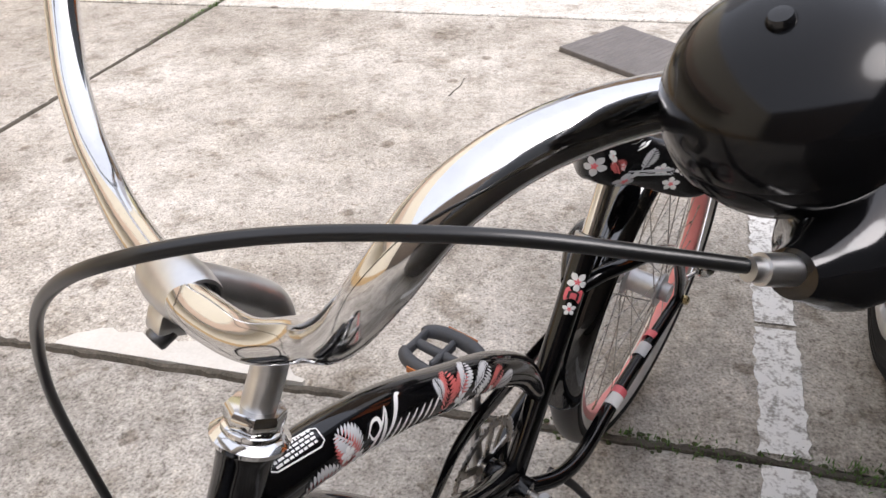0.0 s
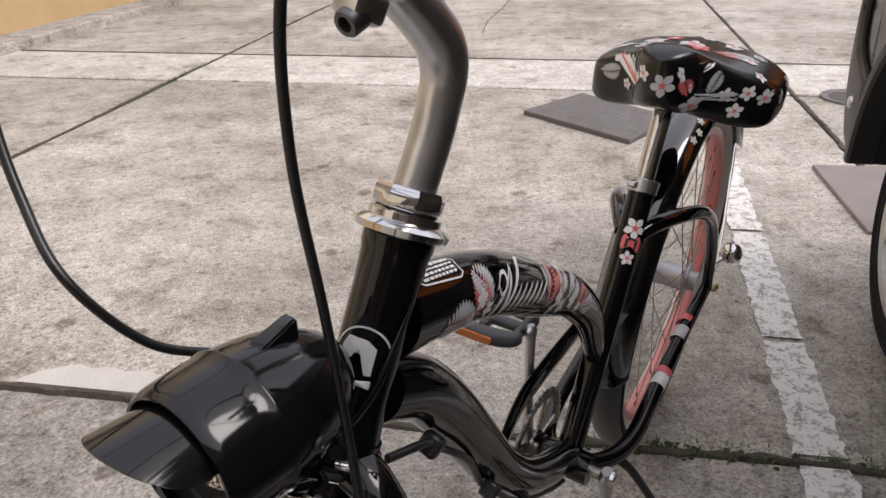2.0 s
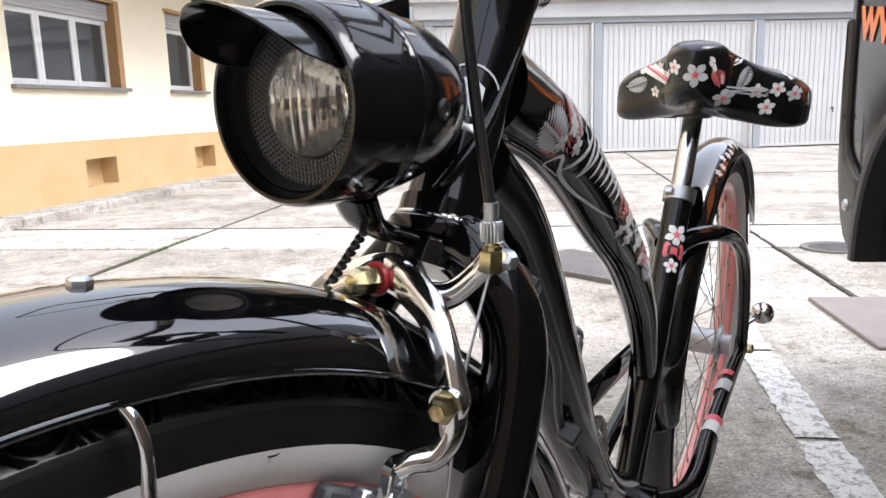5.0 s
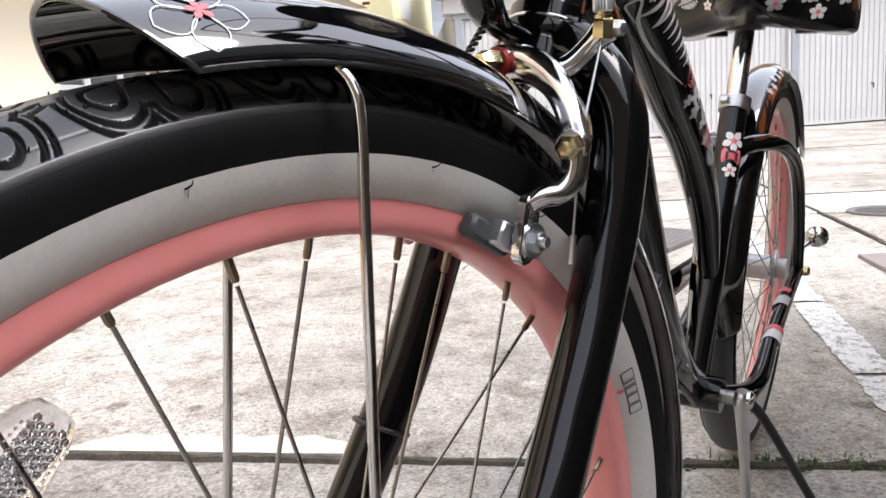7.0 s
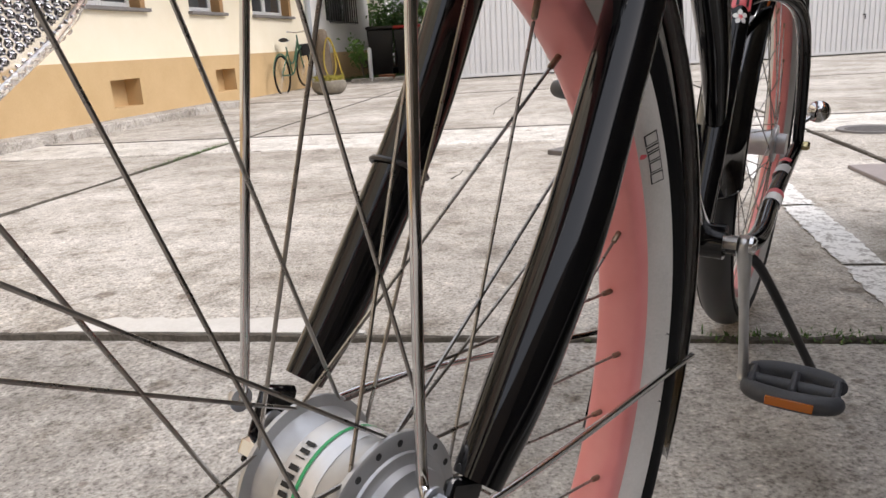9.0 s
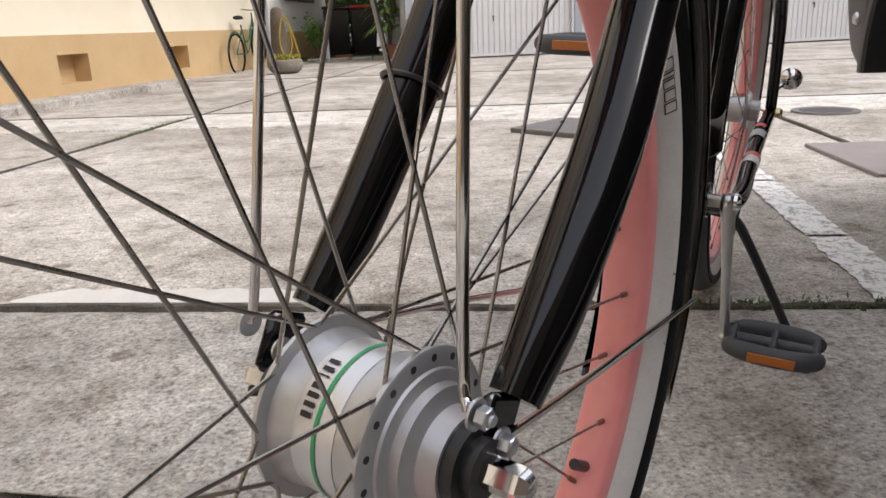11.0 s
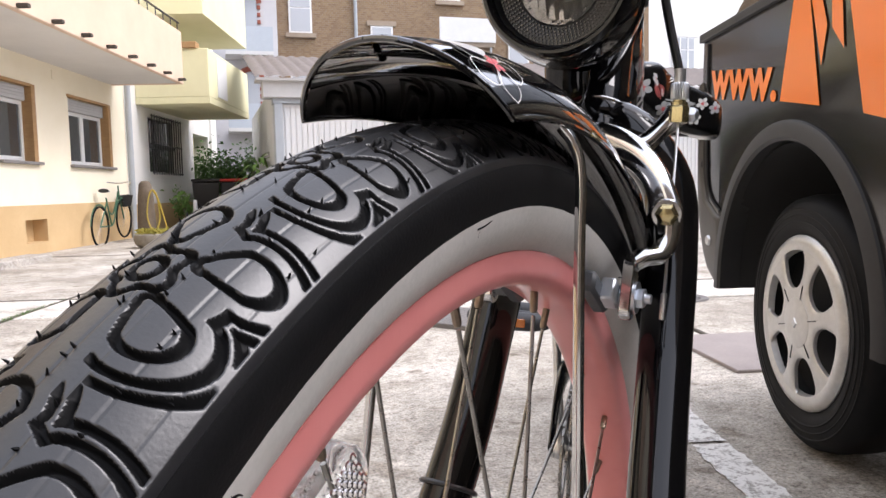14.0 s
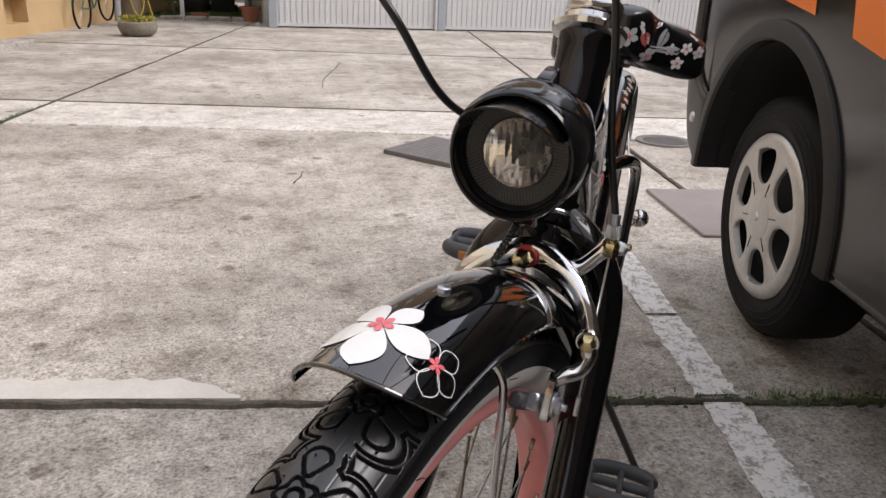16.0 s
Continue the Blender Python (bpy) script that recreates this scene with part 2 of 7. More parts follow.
SLAB = concrete_material("yard_concrete", (0.33, 0.305, 0.27), (0.435, 0.41, 0.372), (0.54, 0.515, 0.478))
SLAB_PALE = concrete_material("pale_concrete_band", (0.53, 0.51, 0.47), (0.60, 0.58, 0.545), (0.66, 0.64, 0.605))
# darker, greyer tone for the nearest slabs
SLAB_GREY = concrete_material("near_grey_concrete", (0.27, 0.256, 0.234), (0.375, 0.357, 0.33), (0.50, 0.48, 0.447))
PATCH = varied("pale_mortar_patch", (0.50, 0.475, 0.43), (0.60, 0.575, 0.53), 9, 0.9, 0.95, 0.001, 120)
SOIL = varied("joint_soil", (0.040, 0.035, 0.026), (0.115, 0.10, 0.08), 30, 0.95, 0.98, 0.003, 150)
YARD = pose(0, 0, 0, 0, 0, -12.7)  # x along the joints, y across them

bm = bmesh.new()
add_box(bm, -90, 90, -60, 120, -0.6, -0.042)
ground = tagged(part("ground", bm, SOIL, smooth=False), "weathered grey-beige concrete yard with soil-filled joints", "ground", kind="structure")


def slab(p0, p1, q0, q1, top, material, step=0.0, pits=()):
    g = 0.010
    p0, p1, q0, q1 = p0 + g, p1 - g, q0 + g, q1 - g
    if not step:
        bm = box(p0, p1, q0, q1, -0.05, top, bevel=0.006)
        return part("slab", bm, material, ground, m=YARD, smooth=False)
    nx, ny = max(2, int((p1 - p0) / step)), max(2, int((q1 - q0) / step))
    X, Y = np.meshgrid(np.linspace(p0, p1, nx), np.linspace(q0, q1, ny), indexing="ij")
    Z = np.zeros_like(X)
    for fx, fy, a, ph in ((1.3, 0.9, 0.0025, 0.4), (2.9, 3.7, 0.0012, 1.9), (7.7, 6.1, 0.0007, 0.8), (17, 21, 0.0005, 2.2)):
        Z += a * np.sin(fx * X + ph) * np.sin(fy * Y + 2 * ph)
    for px, py, r, dep in pits:
        d = np.hypot((X - px) / 1.4, Y - py) / r
        Z -= dep * np.exp(-(d ** 6)) * (1 + 0.3 * np.sin(90 * X) * np.sin(110 * Y))
    edge = np.minimum(np.minimum(X - p0, p1 - X), np.minimum(Y - q0, q1 - Y))
    Z += top - 0.006 * np.exp(-edge / 0.012)
    me = grid_mesh("slab", np.stack([X, Y, Z], -1), material)
    bm = bmesh.new()
    bm.from_mesh(me)
    bpy.data.meshes.remove(me)
    rim = [e for e in bm.edges if e.is_boundary]
    ex = bmesh.ops.extrude_edge_only(bm, edges=rim)
    for v in ex["geom"]:
        if isinstance(v, bmesh.types.BMVert):
            v.co.z = -0.05
    return part("slab", bm, material, ground, m=YARD)


def grid_mesh(name, rows, material, close_u=False):
    """Mesh from a grid of points (numpy, nu x nv x 3)."""
    nu, nv, _ = rows.shape
    idx = np.arange(nu * nv).reshape(nu, nv)
    a = idx if close_u else idx[:-1]
    b = np.roll(idx, -1, 0) if close_u else idx[1:]
    f = np.stack([a[:, :-1], b[:, :-1], b[:, 1:], a[:, 1:]], -1).reshape(-1, 4)
    me = bpy.data.meshes.new(name)
    me.from_pydata(rows.reshape(-1, 3).tolist(), [], f.tolist())
    me.polygons.foreach_set("use_smooth", [True] * len(me.polygons))
    me.materials.append(material)
    return me


def yard(x, y):
    """World x, y in the yard's own axes."""
    c, s = math.cos(radians(12.7)), math.sin(radians(12.7))
    return x * c - y * s, x * s + y * c


rnd = random.Random(5)
pits = [(*yard(-0.344, 2.511), 0.030, 0.014), (*yard(-0.451, 2.24), 0.020, 0.010), (*yard(-0.363, 2.335), 0.018, 0.009)]
pits += [(*yard(rnd.uniform(-1.5, 0.6), rnd.uniform(1.6, 4.2)), rnd.uniform(0.006, 0.014), rnd.uniform(0.004, 0.008)) for _ in range(34)]
PS = [-14, -9.2, -5.84, -2.46, 0.92, 4.3, 7.7, 11.1, 15]
QS = [-9, -5.5, -2.1, 1.30, 4.12, 4.85, 8.4, 12.0, 15.5, 19]
for i in range(len(PS) - 1):
    for j in range(len(QS) - 1):
        near = PS[i] in (-2.46, -5.84, 0.92) and QS[j] in (1.30, -2.1)
        mat = SLAB_PALE if QS[j] == 4.12 else SLAB_GREY if QS[j] < 1.3 and PS[i] > -3 else SLAB
        top = 0.0
        slab(PS[i], PS[i + 1], QS[j], QS[j + 1], top, mat, 0.012 if (PS[i], QS[j]) == (-2.46, 1.30) else 0.03 if near else 0.0, pits if QS[j] == 1.30 else ())

# dark soil packed into the joints, and hairline cracks


def soil_strip(points, width, seed):
    r = random.Random(seed)
    bm = bmesh.new()
    rows = []
    pts = [Vector(p) for p in points]
    wob = 0.0
    for a, b in zip(pts, pts[1:]):
        n = max(2, int((b - a).length / 0.025))
        side = Vector((-(b - a).y, (b - a).x)).normalized()
        for k in range(n):
            p = a.lerp(b, k / n)
            wob = wob * 0.8 + r.gauss(0, 0.0022)
            c = p + side * wob * min(1.0, width / 0.012)
            wl, wr = (width * max(0.15, r.gauss(0.5, 0.17)) for _ in range(2))
            rows.append([bm.verts.new((*(c + side * o), z)) for o, z in ((-wl - 0.006, -0.012), (-wl, 0.0028), (0.0, 0.0042), (wr, 0.0028), (wr + 0.006, -0.012))])
    for p, q in zip(rows, rows[1:]):
        for i in range(4):
            bm.faces.new((p[i], p[i + 1], q[i + 1], q[i]))
    bmesh.ops.recalc_face_normals(bm, faces=bm.faces[:])
    return bm


for k, (a, b, w) in enumerate((((-9, 4.85), (9, 4.85), 0.016), ((-5, 1.300), (4.3, 1.300), 0.014), ((-2.46, -2), (-2.46, 12), 0.013), ((0.92, -1), (0.92, 12), 0.016), ((-5.8, 8.4), (6, 8.4), 0.02))):
    part("joint_soil", soil_strip([a, b], w, 70 + k), SOIL, ground, "dark soil in the concrete joint", m=YARD, smooth=False)
for k, pts in enumerate(([(0.82, 7.42), (0.70, 6.95), (0.50, 6.3), (0.41, 5.76)], [(-0.1, 3.1), (-0.05, 3.22), (-0.03, 3.32)])):
    part("crack", soil_strip([yard(*p) for p in pts], 0.005, 90 + k), SOIL, ground, "thin dark crack in the concrete", m=YARD, smooth=False)

# pale mortar strip beside the near joint
bm = bmesh.new()
a, b = yard(-1.02, 1.665), yard(-0.385, 1.45)
top_l, bot_l = [], []
for k in range(25):
    t = k / 24
    x = a[0] + (b[0] - a[0]) * t
    w = 0.075 * min(1, t * 9 + 0.1) * min(1, (1 - t) * 5 + 0.12) + 0.008 * math.sin(k * 2.1)
    bot_l.append((x, 1.309, 0.004))
    top_l.append((x, 1.309 + max(w, 0.006), 0.0055))
vb, vt = [bm.verts.new(p) for p in bot_l], [bm.verts.new(p) for p in top_l]
for k in range(24):
    bm.faces.new((vb[k], vb[k + 1], vt[k + 1], vt[k]))
ex = bmesh.ops.extrude_face_region(bm, geom=bm.faces[:])
for v in ex["geom"]:
    if isinstance(v, bmesh.types.BMVert):
        v.co.z -= 0.02
part("mortar_patch", bm, PATCH, ground, "pale mortar repair beside the joint", m=YARD)

# worn white bay line
LINE = varied("worn_white_road_paint", (0.33, 0.31, 0.28), (0.78, 0.77, 0.74), 26, 0.8, 0.9, 0.001, 120)
r = [e for e in LINE.node_tree.nodes if e.bl_idname == "ShaderNodeValToRGB"][0].color_ramp
r.elements[0].position, r.elements[1].position = 0.62, 0.76
for q0, q1 in ((0.2, 1.285), (1.318, 1.72), (1.74, 2.35), (2.37, 4.1)):
    bm = bmesh.new()
    n = int((q1 - q0) / 0.02)
    L, R = [], []
    for k in range(n + 1):
        q = q0 + (q1 - q0) * k / n
        c = 0.335 + 0.06 * (q - 1.3) / 0.9 * 0.7
        z = 0.0055
        L.append(bm.verts.new((c - 0.048 + rnd.uniform(-0.006, 0.006), q, z)))
        R.append(bm.verts.new((c + 0.048 + rnd.uniform(-0.006, 0.006), q, z)))
    for k in range(n):
        bm.faces.new((L[k], R[k], R[k + 1], L[k + 1]))
    part("bay_line", bm, LINE, ground, "worn white painted bay line", m=YARD)

# cast covers
IRON = varied("worn_cast_iron", (0.13, 0.12, 0.115), (0.22, 0.205, 0.195), 12, 0.55, 0.7, 0.0015, 160, metal=0.4)
IRON_PINK = varied("rusty_steel_sheet", (0.24, 0.205, 0.195), (0.32, 0.28, 0.265), 6, 0.6, 0.75, 0.001, 120, metal=0.2)


def cover(corners, z, material, label, ribs=True):
    bm = bmesh.new()
    vs = [bm.verts.new((x, y, z)) for x, y in corners]
    f = bm.faces.new(vs)
    ex = bmesh.ops.extrude_face_region(bm, geom=[f])
    for v in ex["geom"]:
        if isinstance(v, bmesh.types.BMVert):
            v.co.z -= z + 0.02
    bmesh.ops.bevel(bm, geom=bm.edges[:], offset=0.003, segments=1, affect="EDGES")
    c = part("drain_cover", bm, material, None, smooth=False)
    tagged(c, label, "drain cover")
    if ribs:
        A, B, C, D = [Vector((x, y, z)) for x, y in corners]
        for i in range(1, 18):
            t = i / 18
            p, q = A.lerp(B, t), D.lerp(C, t)
            part("rib", add_rod(bmesh.new(), p.lerp(q, 0.06), p.lerp(q, 0.94), 0.0025, 6), material, c)
    else:
        for fx, fy in ((0.12, 0.12), (0.22, 0.12)):
            A, B, C, D = [Vector((x, y, z)) for x, y in corners]
            p = A.lerp(B, 1 - fx).lerp(D.lerp(C, 1 - fx), fy)
            # near-black disc on the sheet paints the shade of a lift hole
            part("lift_hole", add_rod(bmesh.new(), p, p + Vector((0, 0, 0.0015)), 0.014, 12), base("hole_shade", (0.01, 0.01, 0.01), 0.9), c)
    return c


cover([(0.40, 3.61), (0.77, 3.11), (1.06, 3.42), (0.74, 3.90)], 0.022, IRON, "dark ribbed cast-iron drain cover in the concrete yard")
cover([(1.25, 2.17), (2.02, 2.02), (2.15, 2.62), (1.375, 2.77)], 0.012, IRON_PINK, "flat rusty steel sheet laid on the yard", False)
gm = Matrix.Translation((2.06, 3.71, 0.004))
grate = tagged(part("manhole_cover", lathe([(0.0, 0.0), (0.13, 0.0), (0.135, 0.004), (0.16, 0.004), (0.165, -0.01)], seg=40, m=gm), IRON), "round rusty iron manhole cover in the concrete", "manhole cover")
for k in range(-4, 5):
    w = math.sqrt(0.12 ** 2 - (k * 0.026) ** 2)
    part("slot", box(-w, w, k * 0.026 - 0.005, k * 0.026 + 0.005, 0.0, 0.003, m=gm), IRON, grate)

# ---- grass and moss in the joints ----
GRASS = varied("joint_grass", (0.05, 0.11, 0.02), (0.10, 0.19, 0.035), 40, 0.7, 0.8)
MOSS = varied("dark_moss", (0.03, 0.036, 0.014), (0.055, 0.065, 0.022), 60, 0.9, 0.95)


def blades(bm, x, y, z, h, r, lean):
    a = r.uniform(0, 2 * math.pi)
    d = Vector((math.cos(a), math.sin(a), 0))
    s = Vector((-d.y, d.x, 0)) * 0.0016
    p = Vector((x, y, z))
    v = [bm.verts.new(p - s), bm.verts.new(p + s), bm.verts.new(p + d * lean * 0.4 + Vector((0, 0, h * 0.6)) + s * 0.7), bm.verts.new(p + d * lean * 0.4 + Vector((0, 0, h * 0.6)) - s * 0.7), bm.verts.new(p + d * lean + Vector((0, 0, h)))]
    bm.faces.new(v[:4])
    bm.faces.new((v[3], v[2], v[4]))


bm = bmesh.new()
for _ in range(900):
    q = rnd.gauss(4.15, 0.27)
    blades(bm, -2.46 + rnd.gauss(0, 0.008), q, -0.012, rnd.uniform(0.010, 0.032), rnd, rnd.uniform(0.004, 0.02))
for _ in range(520):
    blades(bm, rnd.choice((0.62, 0.62, 0.10, 0.45)) + rnd.gauss(0, 0.10), 1.30 + rnd.gauss(0, 0.016), 0.002, rnd.uniform(0.005, 0.013), rnd, rnd.uniform(0.004, 0.012))
tagged(part("joint_grass", bm, GRASS, None, m=YARD, smooth=False), "short green grass growing in the concrete joints", "grass", kind="stuff")
bm = bmesh.new()
for _ in range(170):
    x = rnd.choice((rnd.gauss(0.08, 0.12), rnd.gauss(0.62, 0.12), rnd.uniform(-0.4, 1.0)))
    r0 = rnd.uniform(0.003, 0.008)
    y = 1.30 + rnd.gauss(0, 0.014)
    add_lathe(bm, [(0, r0 * 0.35), (r0 * 0.6, r0 * 0.25), (r0, 0)], 6, Matrix.Translation((x, y, 0.0)))
tagged(part("moss", bm, MOSS, None, m=YARD), "dark green moss cushions along the concrete joint", "moss", kind="stuff")

# ---- house ----
HOUSE = pose(-2.88, 7.83, 0.085, 0, 0, 75.1)  # x along the wall, y into the house
RENDER_WHITE = varied("white_render", (0.80, 0.79, 0.76), (0.86, 0.85, 0.82), 2.0, 0.9, 0.95, 0.002, 120)
RENDER_YELLOW = varied("pale_yellow_render", (0.72, 0.68, 0.42), (0.80, 0.76, 0.50), 2.0, 0.9, 0.95, 0.002, 120)
RENDER_PEACH = varied("peach_balcony_render", (0.62, 0.46, 0.34), (0.69, 0.53, 0.40), 2.0, 0.9, 0.95, 0.002, 120)
SOFFIT = varied("grey_white_soffit", (0.60, 0.59, 0.57), (0.68, 0.67, 0.65), 2.0, 0.9, 0.95)
BROWN = varied("brown_wood_reveal", (0.34, 0.19, 0.08), (0.44, 0.27, 0.12), 8, 0.6, 0.7, stretch=(1, 1, 6))
PVC = base("white_window_frame", (0.78, 0.78, 0.77), 0.35)
GLASS = base("window_glass", (0.05, 0.055, 0.06), 0.04, 0, 0.6)
SHUTTER = varied("grey_roller_shutter", (0.42, 0.42, 0.42), (0.52, 0.52, 0.52), 4, 0.6, 0.7)
SILL = varied("slate_sill", (0.16, 0.15, 0.145), (0.24, 0.225, 0.215), 10, 0.6, 0.7)
# near-black painted in for unlit rooms and gaps; also black van parts
DARK = base("black_shade_and_parts", (0.015, 0.015, 0.015), 0.9)

WINDOWS = [(-1.18, 0.30, 0.97, 1.78, 3), (1.28, 1.98, 0.97, 1.82, 1), (2.92, 4.12, 0.97, 1.82, 2)]
VENTS = [(-0.38, 0.10, 0.04, 0.30), (1.68, 2.18, 0.05, 0.31)]


def wall_with_openings(name, u0, u1, z0, z1, openings, depth, material, m, label):
    """A thick wall with rectangular openings through it, made of strips round them."""
    us = sorted({u0, u1, *[v for o in openings for v in o[:2]]})
    zs = sorted({z0, z1, *[v for o in openings for v in o[2:4]]})
    bm = bmesh.new()
    for a, b in zip(us, us[1:]):
        for c, d in zip(zs, zs[1:]):
            mu, mz = (a + b) / 2, (c + d) / 2
            if not any(o[0] < mu < o[1] and o[2] < mz < o[3] for o in openings):
                add_box(bm, a, b, 0, depth, c, d)
    bmesh.ops.remove_doubles(bm, verts=bm.verts, dist=1e-5)
    return tagged(part(name, bm, material, None, label, m=m, smooth=False), label, "wall", kind="structure")


wall_n = wall_with_openings("wall_house", -16, 4.78, 0.476, 6.2, [w[:4] for w in WINDOWS], 0.32, RENDER_CREAM, HOUSE, "cream rendered house wall above a tan plinth")
plinth = wall_with_openings("wall_plinth", -16, 4.78, -0.12, 0.476, VENTS, 0.31, RENDER_TAN, HOUSE @ Matrix.Translation((0, -0.012, 0)), "tan rendered plinth with square cellar vents")
# near-black sheet puts the darkness of the rooms into colour
part("inner_shade_sheet", box(-16, 10, 0.9, 1.0, 0, 6.2), DARK, wall_n, m=HOUSE, smooth=False)
for a, b, c, d in VENTS:
    part("vent_back", box(a, b, 0.16, 0.2, c, d), RENDER_TAN, plinth, "recessed vent back", m=HOUSE, smooth=False)


def window(u0, u1, z0, z1, sashes, m, name):
    w = thing(name, m @ Matrix.Translation((u0, 0, z0)), "white-framed house window with shutter box and curtain", "window", kind="structure")
    d0, d1, f = 0.10, 0.15, 0.045
    box_h = 0.16
    zt = z1 - box_h
    part("shutter_box", box(u0, u1, 0.06, 0.2, zt, z1, bevel=0.004), SHUTTER, w, "grey roller shutter box", m=m, smooth=False)
    for k in range(4):
        part("shutter_slat", box(u0 + 0.01, u1 - 0.01, 0.052, 0.06, zt + 0.036 * k + 0.004, zt + 0.036 * k + 0.034, bevel=0.003), SHUTTER, w, m=m, smooth=False)
    part("window_reveal", box(u1 - 0.002, u1 + 0.085, -0.02, 0.1, z0 - 0.02, z1 + 0.03, bevel=0.004), BROWN, w, "brown wooden reveal board", m=m, smooth=False)
    part("window_head", box(u0 - 0.03, u1, -0.016, 0.06, z1, z1 + 0.035, bevel=0.004), BROWN, w, "brown wooden head board", m=m, smooth=False)
    part("window_sill", box(u0 - 0.03, u1 + 0.13, -0.06, 0.1, z0 - 0.035, z0, bevel=0.006), SILL, w, "slate window sill", m=m, smooth=False)
    step = (u1 - u0) / sashes
    for k in range(sashes):
        a, b = u0 + k * step, u0 + (k + 1) * step
        bm = bmesh.new()
        add_box(bm, a, a + f, d0, d1, z0, zt, bevel=0.004)
        add_box(bm, b - f, b, d0, d1, z0, zt, bevel=0.004)
        add_box(bm, a + f, b - f, d0, d1, z0, z0 + f * 1.3, bevel=0.004)
        add_box(bm, a + f, b - f, d0, d1, zt - f, zt, bevel=0.004)
        part("window_frame", bm, PVC, w, "white plastic sash frame", m=m, smooth=False)
        part("pane", box(a + f, b - f, d0 + 0.02, d0 + 0.026, z0 + f, zt - f), GLASS, w, "dark reflecting glass pane", m=m, smooth=False)
    return w


for k, (a, b, c, d, s) in enumerate(WINDOWS):
    window(a, b, c, d, s, HOUSE, "window_%d" % (k + 1))
pipe = tagged(part("downpipe", tube([(4.80, -0.05, -0.09), (4.80, -0.05, 6.0)], 0.045, seg=16), GREY_METAL, None, m=HOUSE), "grey metal downpipe at the corner of the house", "downpipe", kind="structure")
part("wall_plate", box(2.52, 2.60, -0.012, 0.0, 1.98, 2.10, bevel=0.003), RENDER_CREAM, wall_n, m=HOUSE, smooth=False)

# first balcony with its beam ends
balcony = thing("balcony", HOUSE @ Matrix.Translation((0, 0, 2.16)), "peach rendered balcony with grey underside on the house", "balcony", kind="structure")
part("balcony_floor", box(-9, 4.36, -1.0, 0.0, 2.16, 2.24), SOFFIT, balcony, "grey-white underside", m=HOUSE, smooth=False)
bm = bmesh.new()
add_box(bm, -9, 4.36, -1.03, -0.97, 2.15, 2.90, bevel=0.01)
add_box(bm, 4.30, 4.362, -0.97, 0.0, 2.15, 2.90, bevel=0.01)
part("parapet", bm, RENDER_PEACH, balcony, "peach rendered parapet", m=HOUSE, smooth=False)
for k in range(12):
    part("beam_end", box(4.1 - k * 0.62, 4.16 - k * 0.62, -1.13, -1.03, 2.17, 2.205, bevel=0.004), base("dark_beam", (0.05, 0.04, 0.03), 0.7), balcony, "dark beam end", m=HOUSE, smooth=False)
for k in range(22):
    part("rail_post", add_rod(bmesh.new(), (4.28 - k * 0.3, -1.0, 2.90), (4.28 - k * 0.3, -1.0, 3.02), 0.008, 6), base("dark_rail", (0.04, 0.04, 0.04), 0.5), balcony, m=HOUSE)
part("handrail", add_rod(bmesh.new(), (-9, -1.0, 3.02), (4.34, -1.0, 3.02), 0.014, 8), base("dark_handrail", (0.04, 0.04, 0.04), 0.5), balcony, "dark metal handrail", m=HOUSE)

# neighbouring white wing with barred window, door recess and yellow balcony
wing = wall_with_openings("wall_wing", 4.82, 10.2, -0.12, 6.2, [(5.9, 7.4, 0.95, 1.86), (8.4, 9.5, -0.12, 1.76)], 0.3, RENDER_WHITE, HOUSE @ Matrix.Translation((0, 0.05, 0)), "white rendered wing of the house")
part("wing_plinth", box(4.84, 8.38, 0.03, 0.049, -0.11, 0.42), RENDER_TAN, wing, "tan plinth", m=HOUSE, smooth=False)
for a in (5.2, 7.6):
    part("vent", box(a, a + 0.45, 0.012, 0.04, 0.08, 0.30, bevel=0.01), base("dark_vent", (0.10, 0.075, 0.045), 0.9), wing, "dark cellar vent", m=HOUSE, smooth=False)
# same near-black sheet behind the wing, in place of unlit rooms
part("wing_shade_sheet", box(4.9, 10.1, 0.6, 0.7, 0, 6), DARK, wing, m=HOUSE, smooth=False)
part("wing_door", box(8.42, 9.48, 0.34, 0.4, -0.09, 1.75, bevel=0.01), RENDER_YELLOW, wing, "pale door in the recess", m=HOUSE, smooth=False)
barred = thing("window_4", HOUSE @ Matrix.Translation((5.9, 0, 0.95)), "dark window behind black metal bars on the white wing", "window", kind="structure")
part("pane", box(5.9, 7.4, 0.14, 0.15, 0.95, 1.86), GLASS, barred, m=HOUSE, smooth=False)
BLACKIRON = base("black_iron_bars", (0.015, 0.015, 0.015), 0.5)
for k in range(13):
    part("bar", add_rod(bmesh.new(), (5.9 + k * 0.125, -0.02, 0.9), (5.9 + k * 0.125, -0.02, 1.9), 0.010, 6), BLACKIRON, barred, m=HOUSE)
for z in (0.93, 1.4, 1.87):
    part("cross_bar", add_rod(bmesh.new(), (5.86, -0.02, z), (7.44, -0.02, z), 0.012, 6), BLACKIRON, barred, m=HOUSE)
part("window_frame", box(5.9, 7.4, 0.10, 0.13, 1.36, 1.42), base("dark_frame", (0.03, 0.03, 0.03), 0.5), barred, m=HOUSE, smooth=False)
b2 = thing("balcony", HOUSE @ Matrix.Translation((6, 0, 2.0)), "pale yellow rendered balcony with planted flower box", "balcony", kind="structure")
bm = bmesh.new()
add_box(bm, 5.4, 8.2, -1.12, 0.05, 2.0, 2.10)
part("balcony_floor", bm, RENDER_YELLOW, b2, m=HOUSE, smooth=False)
bm = bmesh.new()
add_box(bm, 5.4, 5.47, -1.12, 0.05, 2.10, 2.86, bevel=0.01)
